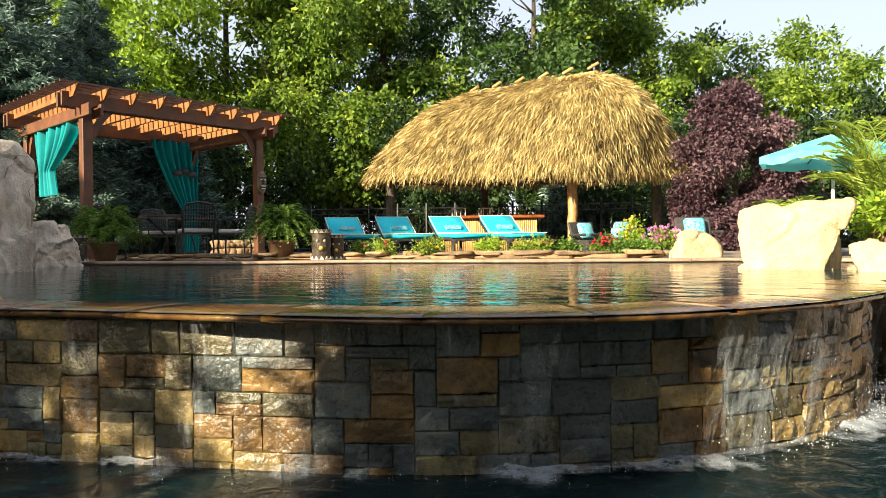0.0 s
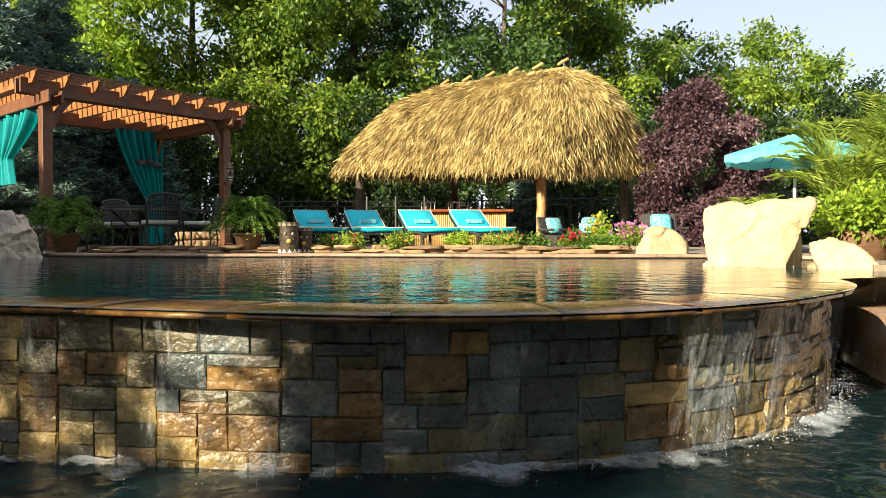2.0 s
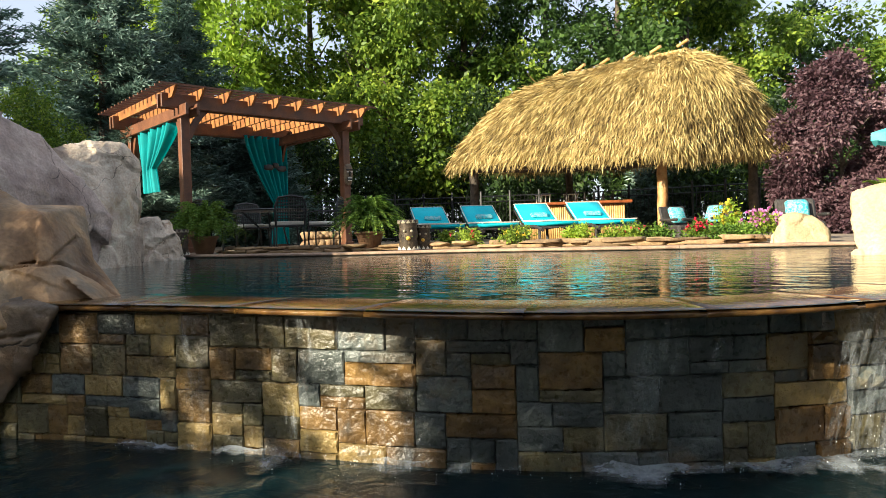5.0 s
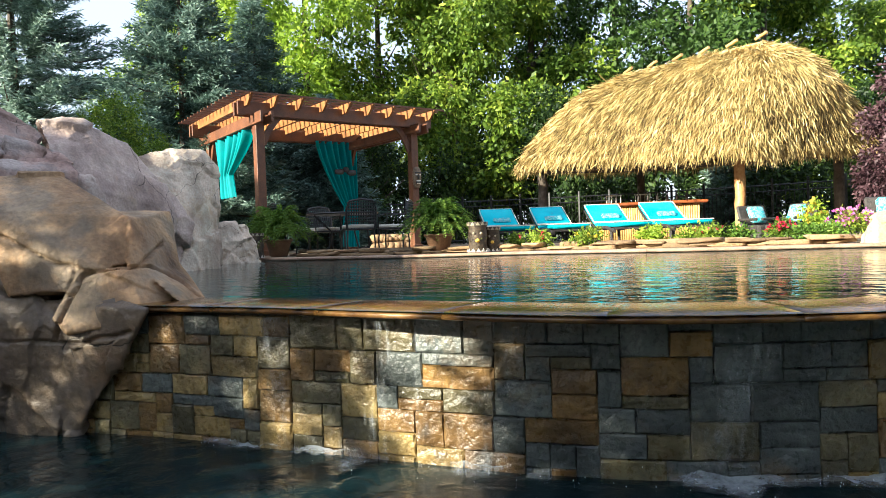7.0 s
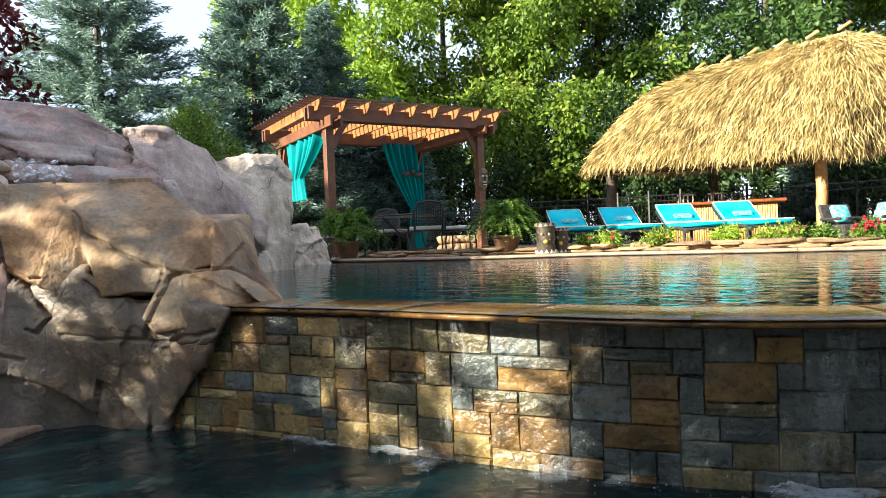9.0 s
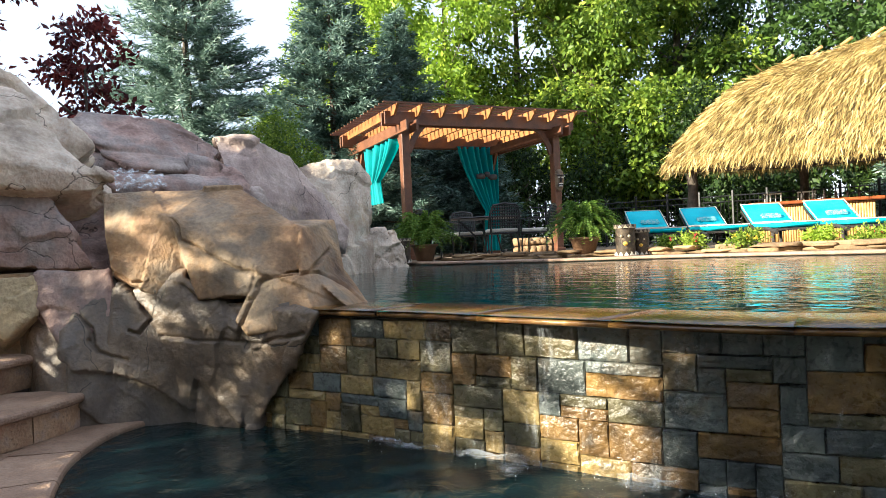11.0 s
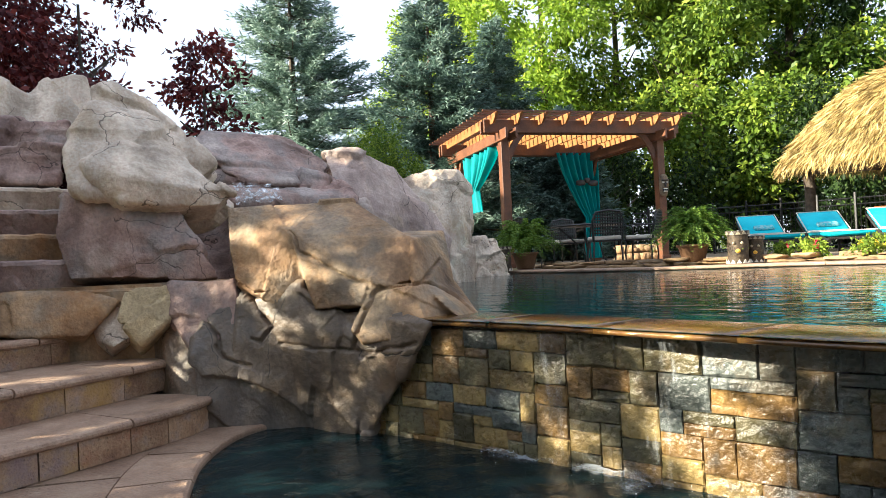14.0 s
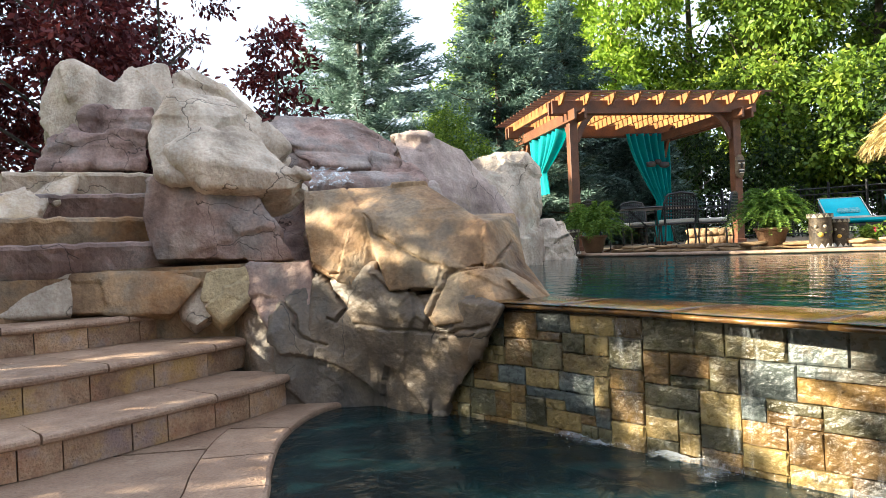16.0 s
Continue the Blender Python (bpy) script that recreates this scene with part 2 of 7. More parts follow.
M_ROCK_TAN = mat("tan_rock", [(0.28, (0.119, 0.065, 0.035)), (0.40, (0.287, 0.164, 0.081)), (0.50, (0.430, 0.269, 0.140)), (0.60, (0.299, 0.221, 0.147)), (0.74, (0.478, 0.349, 0.211))], 0.75, 2.3, 0.38, 42,
                 dist=0.03, stain=((1.1, 0.54, (0.357, 0.158, 0.043)), (1.3, 0.56, (0.203, 0.164, 0.123)), (2.6, 0.60, (0.502, 0.380, 0.235))), streak=0.45)
M_ROCK_RED = mat("reddish_rock", [(0.28, (0.120, 0.069, 0.058)), (0.40, (0.284, 0.175, 0.143)), (0.50, (0.412, 0.280, 0.233)), (0.60, (0.315, 0.258, 0.233)), (0.74, (0.513, 0.419, 0.363))], 0.75, 2.3, 0.38, 42,
                 crack=(1.3, 0.007, 0.3), dist=0.03, stain=((1.1, 0.58, (0.513, 0.419, 0.356)), (0.8, 0.58, (0.170, 0.112, 0.096))), streak=0.4)
M_ROCK_GREY = mat("pale_rock", [(0.30, (0.333, 0.249, 0.186)), (0.42, (0.549, 0.438, 0.333)), (0.52, (0.699, 0.573, 0.454)), (0.62, (0.566, 0.431, 0.306)), (0.74, (0.796, 0.680, 0.544))], 0.75, 2.3, 0.38, 42,
                  crack=(1.3, 0.007, 0.3), dist=0.03, stain=((1.0, 0.58, (0.432, 0.302, 0.226)), (1.2, 0.60, (0.549, 0.379, 0.186)), (2.4, 0.6, (0.850, 0.787, 0.626))), streak=0.35)
M_ROCK_MAUVE = mat("mauve_rock", [(0.30, (0.246, 0.174, 0.146)), (0.44, (0.414, 0.308, 0.263)), (0.55, (0.515, 0.403, 0.347)), (0.74, (0.627, 0.515, 0.448))], 0.75, 1.8, 0.38, 42,
                   crack=(1.1, 0.008, 0.3), dist=0.03, stain=((1.2, 0.58, (0.560, 0.414, 0.258)), (2.2, 0.6, (0.291, 0.213, 0.190))), streak=0.3)
# Lower rock front: damp tone, darkened further for the shade it stands in.
M_ROCK_WET_SHADE = mat("damp_shaded_rock", [(0.28, (0.070, 0.050, 0.035)), (0.40, (0.129, 0.092, 0.062)), (0.50, (0.189, 0.138, 0.094)), (0.60, (0.151, 0.121, 0.098)), (0.74, (0.253, 0.194, 0.138))], 0.5, 2.0, 0.3, 42,
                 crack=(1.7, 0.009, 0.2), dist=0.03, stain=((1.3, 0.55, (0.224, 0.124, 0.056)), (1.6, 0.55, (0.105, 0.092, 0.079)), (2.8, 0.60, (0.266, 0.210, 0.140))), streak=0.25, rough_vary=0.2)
M_ROCK_SUN = mat("cream_rock", [(0.2, (0.36, 0.26, 0.14)), (0.5, (0.50, 0.385, 0.22)), (0.8, (0.57, 0.455, 0.285))], 0.75, 1.8, 0.5, 42, dist=0.03, stain=((1.4, 0.60, (0.36, 0.23, 0.12)),), streak=0.2)
# One cedar in two tones: rafters as sunlit, posts and beams as shaded.
M_WOOD_SUNLIT = mat("sunlit_cedar", [(0.3, (0.17, 0.064, 0.018)), (0.7, (0.36, 0.145, 0.038))], 0.5, 4.0, 0.2, 60)
M_WOOD_RED = mat("stained_cedar_shaded", [(0.3, (0.085, 0.031, 0.014)), (0.7, (0.175, 0.066, 0.026))], 0.5, 4.0, 0.2, 60)
M_WOOD_POST = mat("log_post", [(0.3, (0.22, 0.10, 0.035)), (0.5, (0.42, 0.22, 0.08)), (0.8, (0.55, 0.36, 0.16))], 0.5, 5.0, 0.35, 30)
M_WOOD_BAR = mat("bar_wood", [(0.3, (0.16, 0.04, 0.012)), (0.7, (0.34, 0.10, 0.03))], 0.3, 4.0, 0.2, 40)
M_BAMBOO = mat("bamboo", [(0.3, (0.34, 0.19, 0.06)), (0.7, (0.60, 0.40, 0.15))], 0.45, 8.0, 0.2, 50, vary=0.25)
M_THATCH = leaf_mat("thatch_straw", (0.07, 0.042, 0.014), (0.40, 0.29, 0.10), (0.78, 0.62, 0.28), 0.1, 0.7, 3.0)
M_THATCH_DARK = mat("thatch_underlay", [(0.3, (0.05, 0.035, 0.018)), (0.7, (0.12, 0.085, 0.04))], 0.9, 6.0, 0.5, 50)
M_TEAL = mat("teal_cloth", [(0.3, (0.0, 0.25, 0.27)), (0.7, (0.0, 0.36, 0.38))], 0.8, 3.0, 0.1, 90, trans=0.25)
M_TURQ = mat("turquoise_cushion", [(0.3, (0.0, 0.40, 0.50)), (0.7, (0.02, 0.52, 0.62))], 0.8, 3.0, 0.15, 90)
M_UMB = mat("aqua_canvas", [(0.3, (0.10, 0.55, 0.58)), (0.7, (0.22, 0.68, 0.70))], 0.8, 3.0, 0.1, 90, trans=0.3)
M_MASK = mat("mask_wood", [(0.3, (0.08, 0.05, 0.03)), (0.7, (0.24, 0.17, 0.10))], 0.6, 9.0, 0.3, 60)
M_IRON = mat("black_iron", [(0.3, (0.008, 0.008, 0.009)), (0.7, (0.02, 0.02, 0.022))], 0.4, 10.0, 0.1, 60)
M_WICKER = mat("dark_wicker", [(0.3, (0.012, 0.010, 0.009)), (0.7, (0.05, 0.04, 0.035))], 0.6, 20.0, 0.5, 90)
M_CREAM = mat("cream_fabric", [(0.3, (0.55, 0.50, 0.42)), (0.7, (0.70, 0.66, 0.58))], 0.85, 5.0, 0.1, 90)
M_TERRA = mat("terracotta", [(0.3, (0.11, 0.055, 0.026)), (0.7, (0.20, 0.105, 0.05))], 0.7, 5.0, 0.2, 50)
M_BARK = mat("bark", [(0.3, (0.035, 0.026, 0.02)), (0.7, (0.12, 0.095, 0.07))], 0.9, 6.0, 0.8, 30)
M_LEAF = leaf_mat("broadleaf", (0.02, 0.048, 0.007), (0.135, 0.225, 0.024), (0.40, 0.49, 0.06), 0.45)
M_LEAF_Y = leaf_mat("sunny_leaf", (0.06, 0.12, 0.010), (0.22, 0.34, 0.026), (0.44, 0.55, 0.055), 0.45)
M_LEAF_D = leaf_mat("deep_leaf", (0.018, 0.042, 0.01), (0.05, 0.10, 0.02), (0.11, 0.19, 0.035))
M_SPRUCE = leaf_mat("spruce_needles", (0.035, 0.07, 0.052), (0.17, 0.255, 0.20), (0.52, 0.64, 0.56), 0.25)
M_SPRUCE_D = leaf_mat("dark_spruce_needles", (0.02, 0.045, 0.036), (0.085, 0.145, 0.115), (0.24, 0.34, 0.29), 0.25)
M_PLUM = leaf_mat("plum_leaf", (0.022, 0.009, 0.013), (0.075, 0.036, 0.046), (0.21, 0.13, 0.14), 0.2)
M_PLUM_R = leaf_mat("red_plum_leaf", (0.03, 0.006, 0.012), (0.10, 0.018, 0.022), (0.26, 0.05, 0.04), 0.35)
M_FERN = leaf_mat("fern_frond", (0.04, 0.09, 0.012), (0.11, 0.21, 0.025), (0.25, 0.36, 0.05))
# Leaf colour darkened to stand for the shade under the trees.
M_UNDER_SHADED = leaf_mat("shaded_undergrowth_leaf", (0.008, 0.02, 0.005), (0.02, 0.045, 0.01), (0.07, 0.12, 0.02), 0.3)
M_PALM = leaf_mat("palm_frond", (0.08, 0.14, 0.015), (0.24, 0.33, 0.035), (0.46, 0.50, 0.08), 0.45)
M_POOL = water_mat("pool_water", (0.002, 0.023, 0.026), (3.5, 6.5, 1), 0.16)
M_POOL.node_tree.nodes["Principled BSDF"].inputs["Specular IOR Level"].default_value = 0.08
M_SPA = water_mat("basin_water", (0.003, 0.010, 0.012), (8, 8, 1), 0.34, 0.10)


# ---------------------------------------------------------------- small builders
def mesh_of(name, bm, material, smooth=False):
    me = bpy.data.meshes.new(name)
    bm.to_mesh(me); bm.free()
    mats = material if isinstance(material, (list, tuple)) else [material]
    for m in mats:
        me.materials.append(m)
    if smooth:
        me.polygons.foreach_set("use_smooth", [True] * len(me.polygons))
    return me


def part(name, bm, material, parent, label="", smooth=False):
    """Links a bmesh as one mesh object under a thing or a part; its coordinates are the parent's."""
    me = bm if isinstance(bm, bpy.types.Mesh) else mesh_of(name, bm, material, smooth)
    ob = new(name, me)
    ob.parent = parent
    if label:
        ob["label"] = label
    return ob


def thing(name, place, label, category, group="", kind="", turn=0.0, bm=None, material=None, smooth=False):
    ob = new(name, mesh_of(name, bm, material, smooth) if bm else None)
    ob.matrix_world = pose(*place, 0, 0, turn)
    return tagged(ob, label, category, group, kind)


def box(bm, c, s, rot=None, bevel=0.0, seg=1):
    m = Matrix.Translation(c) @ (rot.to_4x4() if rot else Matrix()) @ Matrix.Diagonal((*s, 1))
    r = bmesh.ops.create_cube(bm, size=1, matrix=m)
    if bevel:
        es = {e for v in r["verts"] for e in v.link_edges}
        bmesh.ops.bevel(bm, geom=list(es), offset=bevel, segments=seg, affect='EDGES', profile=0.5)
    return bm


def beam(bm, a, b, w, h, bevel=0.0, up=(0, 0, 1)):
    """A bar of width w and height h from a to b."""
    a, b = Vector(a), Vector(b)
    d = (b - a)
    y = d.normalized()
    x = y.cross(Vector(up)).normalized()
    z = x.cross(y)
    rot = Matrix((x, y, z)).transposed()
    return box(bm, (a + b) / 2, (w, d.length, h), rot, bevel)


def tube(bm, pts, radii, seg=8, cap=True):
    """A tube along points, with a radius at each."""
    pts = [Vector(p) for p in pts]
    if not isinstance(radii, (list, tuple)):
        radii = [radii] * len(pts)
    rings = []
    for i, p in enumerate(pts):
        d = (pts[min(i + 1, len(pts) - 1)] - pts[max(i - 1, 0)])
        d = d.normalized() if d.length > 1e-9 else Vector((0, 0, 1))
        ref = Vector((0, 0, 1)) if abs(d.z) < 0.9 else Vector((1, 0, 0))
        x = d.cross(ref).normalized(); y = d.cross(x)
        rings.append([bm.verts.new(p + (x * math.cos(2 * math.pi * k / seg) + y * math.sin(2 * math.pi * k / seg)) * radii[i]) for k in range(seg)])
    for r, q in zip(rings, rings[1:]):
        for k in range(seg):
            bm.faces.new((r[k], r[(k + 1) % seg], q[(k + 1) % seg], q[k]))
    if cap:
        bm.faces.new(rings[0][::-1]); bm.faces.new(rings[-1])
    return bm


def lathe(bm, profile, seg=20, at=(0, 0, 0)):
    """Turns (radius, z) pairs about the z axis."""
    rings = [[bm.verts.new((at[0] + r * math.cos(2 * math.pi * k / seg), at[1] + r * math.sin(2 * math.pi * k / seg), at[2] + z)) for k in range(seg)] for r, z in profile]
    for r, q in zip(rings, rings[1:]):
        for k in range(seg):
            bm.faces.new((r[k], r[(k + 1) % seg], q[(k + 1) % seg], q[k]))
    bm.faces.new(rings[0][::-1]); bm.faces.new(rings[-1])
    return bm


def smooth_curve(pts, n):
    """n points evenly along a Catmull-Rom curve."""
    pts = [Vector(p) for p in pts]
    P = [2 * pts[0] - pts[1]] + pts + [2 * pts[-1] - pts[-2]]
    fine = []
    for i in range(1, len(P) - 2):
        for k in range(24):
            t = k / 24
            a, b, c, d = P[i - 1], P[i], P[i + 1], P[i + 2]
            fine.append(0.5 * ((2 * b) + (c - a) * t + (2 * a - 5 * b + 4 * c - d) * t * t + (3 * b - a - 3 * c + d) * t ** 3))
    fine.append(pts[-1])
    run = [0.0]
    for a, b in zip(fine, fine[1:]):
        run.append(run[-1] + (b - a).length)
    out, j = [], 0
    for k in range(n):
        s = run[-1] * k / (n - 1)
        while j < len(run) - 2 and run[j + 1] < s:
            j += 1
        f = (s - run[j]) / max(run[j + 1] - run[j], 1e-9)
        out.append(fine[j].lerp(fine[j + 1], min(max(f, 0), 1)))
    return out


def normals_2d(pts):
    out = []
    for i in range(len(pts)):
        d = pts[min(i + 1, len(pts) - 1)] - pts[max(i - 1, 0)]
        out.append(Vector((d.y, -d.x, 0)).normalized())
    return out


def sweep(bm, pts, prof):
    """Sweeps a closed profile of (outward, up) along a level curve; outward is to the curve's right."""
    nn = normals_2d(pts)
    rings = [[bm.verts.new(p + nv * o + Vector((0, 0, u))) for o, u in prof] for p, nv in zip(pts, nn)]
    k = len(prof)
    for r, q in zip(rings, rings[1:]):
        for i in range(k):
            bm.faces.new((r[i], r[(i + 1) % k], q[(i + 1) % k], q[i]))
    bm.faces.new(rings[0][::-1]); bm.faces.new(rings[-1])
    bmesh.ops.recalc_face_normals(bm, faces=bm.faces)
    return bm


def flat(bm, outline, z, depth):
    """A slab with the given outline, its top at z."""
    top = [bm.verts.new((p[0], p[1], z)) for p in outline]
    bot = [bm.verts.new((p[0], p[1], z - depth)) for p in outline]
    f = bm.faces.new(top); bm.faces.new(bot[::-1])
    for i in range(len(top)):
        j = (i + 1) % len(top)
        bm.faces.new((top[i], bot[i], bot[j], top[j]))
    bmesh.ops.recalc_face_normals(bm, faces=bm.faces)
    return bm


def lump(centre, size, turn=0.0, seed=0, facets=13, tilt=0.0, boxy=6.0, sub=4):
    """A rounded block cut by a few planes, as a bmesh."""
    rng = random.Random(seed)
    planes = [(Vector((rng.gauss(0, 1), rng.gauss(0, 1), rng.gauss(0, 0.8))).normalized(), rng.uniform(0.70, 0.98)) for _ in range(facets)]
    bm = bmesh.new()
    bmesh.ops.create_icosphere(bm, subdivisions=sub, radius=1)
    R = Euler((radians(tilt), 0, radians(turn))).to_matrix()
    for v in bm.verts:
        d = v.co.normalized()
        r = (abs(d.x) ** boxy + abs(d.y) ** boxy + abs(d.z) ** boxy) ** (-1 / boxy)
        for nrm, k in planes:
            c = d.dot(nrm)
            if c > 0.05:
                r = min(r, k / c)
        v.co = R @ (Vector((d.x * size[0], d.y * size[1], d.z * size[2])) * r) + Vector(centre)
    return bm


def rock_mesh(bm, *a, **k):
    """Adds a lump to a bmesh."""
    b = lump(*a, **k)
    vs = {v: bm.verts.new(v.co) for v in b.verts}
    for f in b.faces:
        bm.faces.new([vs[v] for v in f.verts]).smooth = True
    b.free()
    return bm


def crag(corners, back, drop=0.15, grow=1.0):
    """A chiselled block: its front corners, carried back into the bank, as a bmesh."""
    bm = bmesh.new()
    mid = sum((Vector(c) for c in corners), Vector()) / len(corners)
    away = Vector((mid.x - 2.05, mid.y + 0.55, 0)).normalized()
    for c in corners:
        c = mid + (Vector(c) - mid) * grow
        bm.verts.new(c)
        bm.verts.new(mid + (c - mid) * 0.85 + away * back - Vector((0, 0, drop)))
    r = bmesh.ops.convex_hull(bm, input=bm.verts)
    loose = [v for v in bm.verts if not v.link_faces]
    bmesh.ops.delete(bm, geom=loose, context='VERTS')
    return bm


rock_seeds = random.Random(3)
FRONT, ALONG = np.array((0.878, -0.478, 0.0)), np.array((0.478, 0.878, 0.0))   # the rock front faces FRONT; cracks are drawn along ALONG and up


def groove_depth(co, no, grooves, seed):
    """How deep each point of a skin lies in the cracks that split the rock front, 0 to 1."""
    wob = np.array([[noise.noise(Vector(p) * 7 + Vector((seed, 0, 0))), noise.noise(Vector(p) * 7 + Vector((0, seed, 9)))] for p in co])
    q = np.stack([co @ ALONG, co[:, 2]], 1) + wob * 0.022
    out = np.zeros(len(co))
    for line in grooves:
        run = 0.0
        for a, b in zip(line, line[1:]):
            a, b = np.array(a), np.array(b)
            d = b - a
            t = np.clip(((q - a) @ d) / (d @ d), 0, 1)
            dist = np.linalg.norm(q - a - t[:, None] * d, axis=1)
            wide = 0.009 + 0.010 * abs(noise.noise(Vector((run * 6, a[0] * 5, a[1] * 5))))
            out = np.maximum(out, np.clip(1 - dist / wide, 0, 1) ** 0.7)
            run += np.linalg.norm(d)
    return out * (no @ FRONT > 0.0)


def rock(name, lumps, material, label, category="rock", voxel=0.024, amp=0.05, wave=0.9, layer=0.0, soft=3, grooves=(), depth=0.032, **kw):
    """A rock of one or more blocks, fused into one skin, then worn with noise, flakes and ledges."""
    bm = bmesh.new()
    for b in lumps:
        vs = {v: bm.verts.new(v.co) for v in b.verts}
        for f in b.faces:
            bm.faces.new([vs[v] for v in f.verts])
        b.free()
    c0 = sum((v.co for v in bm.verts), Vector()) / len(bm.verts)
    bmesh.ops.translate(bm, verts=bm.verts, vec=-c0)
    seed = rock_seeds.uniform(1, 30)
    me = bpy.data.meshes.new(name)
    bm.to_mesh(me); bm.free()
    tmp = new("tmp_rock", me)
    mod = tmp.modifiers.new("fuse", 'REMESH')
    mod.mode, mod.voxel_size, mod.use_smooth_shade = 'VOXEL', voxel, True
    sm = tmp.modifiers.new("soften", 'SMOOTH')
    sm.factor, sm.iterations = 0.5, soft
    done = bpy.data.meshes.new_from_object(tmp.evaluated_get(bpy.context.evaluated_depsgraph_get()))
    bpy.data.objects.remove(tmp)
    n = len(done.vertices)
    co = np.empty(n * 3); done.vertices.foreach_get("co", co); co = co.reshape(-1, 3)
    no = np.empty(n * 3); done.vertices.foreach_get("normal", no); no = no.reshape(-1, 3)
    off = Vector((seed * 3.7, seed * 1.3, seed * 2.9))
    h = np.empty(n)
    for i in range(n):
        p = Vector(co[i]) / wave + off
        q = p + noise.noise_vector(p * 1.3) * 0.3
        dist, pts = noise.voronoi(q * 1.5, distance_metric='DISTANCE', exponent=2.5)
        facet = (q * 1.5 - pts[0]).dot(noise.cell_vector(pts[0] * 17.3) - Vector((0.5, 0.5, 0.5))) * 2.2 + noise.cell(pts[0] * 31.7) * 0.5
        q2 = q * 4.3 + off
        pts2 = noise.voronoi(q2, distance_metric='DISTANCE', exponent=2.5)[1]
        chip = (q2 - pts2[0]).dot(noise.cell_vector(pts2[0] * 11.3) - Vector((0.5, 0.5, 0.5))) * 1.6
        v = noise.fractal(p * 2.0, 0.9, 2.1, 4) * 0.45 + noise.fractal(p * 11, 0.9, 2.0, 3) * 0.10 + facet * 0.9 + chip * 0.26
        if layer:
            sv = math.sin(co[i][2] * 26 + noise.noise(p * 0.7) * 3)
            v += layer * (1 if sv > 0 else -1) * min(abs(sv) * 3, 1)
        h[i] = v
    co = co + no * (h * amp)[:, None]
    if grooves:
        co = co - no * (groove_depth(co + np.array(c0), no, grooves, seed) * depth)[:, None]
    done.vertices.foreach_set("co", co.ravel())
    done.update()
    done.polygons.foreach_set("use_smooth", [True] * len(done.polygons))
    done.materials.clear()
    done.materials.append(material)
    done.name = name
    ob = new(name, done)
    ob.matrix_world = pose(*c0)
    return tagged(ob, label, category, **kw)


def cards(name, placed, material):
    """One mesh of many small leaf quads: placed is (positions, directions, sizes, widths)."""
    P, D, S, W = placed
    n = len(P)
    rng = np.random.default_rng(n)
    D = D / np.linalg.norm(D, axis=1, keepdims=True)
    A = rng.normal(size=(n, 3))
    X = np.cross(D, A); X /= np.linalg.norm(X, axis=1, keepdims=True) + 1e-9
    N = np.cross(X, D)
    S, W = np.broadcast_to(S, (n,))[:, None], np.broadcast_to(W, (n,))[:, None]
    mid = P + D * S * 0.45 + N * S * 0.06
    v = np.stack([P, mid - X * W / 2, P + D * S - N * S * 0.05, mid + X * W / 2], 1).reshape(-1, 3)
    me = bpy.data.meshes.new(name)
    me.vertices.add(4 * n); me.vertices.foreach_set("co", v.astype(np.float32).ravel())
    me.loops.add(4 * n); me.loops.foreach_set("vertex_index", np.arange(4 * n, dtype=np.int32))
    me.polygons.add(n); me.polygons.foreach_set("loop_start", np.arange(0, 4 * n, 4, dtype=np.int32))
    me.polygons.foreach_set("loop_total", np.full(n, 4, dtype=np.int32))
    me.materials.append(material)
    me.update(calc_edges=True)
    return me

# ---------------------------------------------------------------- ground and water
POOL_Z, BASIN_Z, PATIO_Z, DECK_Z = 0.752, 0.085, 0.80, 0.12
RIM = [(-1.15, 1.66, 0), (-0.98, 1.67, 0), (-0.3, 1.735, 0), (0.25, 1.735, 0), (0.76, 1.745, 0), (1.2, 1.77, 0), (1.57, 1.85, 0), (1.93, 1.995, 0), (2.24, 2.18, 0), (2.58, 2.5, 0), (2.86, 2.83, 0), (3.1, 3.2, 0), (3.29, 3.56, 0), (3.42, 4.0, 0), (3.46, 4.5, 0)]
FAR_EDGE = [(-7.6, 8.6, 0), (-5.9, 7.55, 0), (-4.6, 7.45, 0), (-3.2, 7.6, 0), (-1.9, 8.1, 0), (-0.6, 8.2, 0), (0.7, 8.2, 0), (2.2, 8.5, 0), (3.2, 8.6, 0), (4.6, 8.0, 0)]


def ground_height(x, y):
    lower = min(max((y - 5.2) / 1.2, 0), 1)
    h = -0.9 + (0.70 + 0.9) * lower
    if x < -2.5:
        h = max(h, -0.9 + min((-2.5 - x) / 1.0, 1) * 1.0)
    r = math.hypot(x, y - 6)
    if r > 22:
        h = 0.70
    if -9 < x < 5 and 1 < y < 8.3:
        h = -0.9
    return h + (0.05 * noise.noise(Vector((x * 0.3, y * 0.3, 0))) if r < 60 else 0)


def build_ground():
    bm = bmesh.new()
    n = 150
    g = [math.sinh((k / n * 2 - 1) * 7.0) / math.sinh(7.0) * 2500 for k in range(n + 1)]
    vs = [[bm.verts.new((x, y + 5, ground_height(x, y + 5))) for y in g] for x in g]
    for i in range(n):
        for j in range(n):
            bm.faces.new((vs[i][j], vs[i + 1][j], vs[i + 1][j + 1], vs[i][j + 1]))
    thing("ground", (0, 0, 0), "green lawn and soil round the pool terrace", "ground", kind="structure", bm=bm, material=M_GROUND, smooth=True)


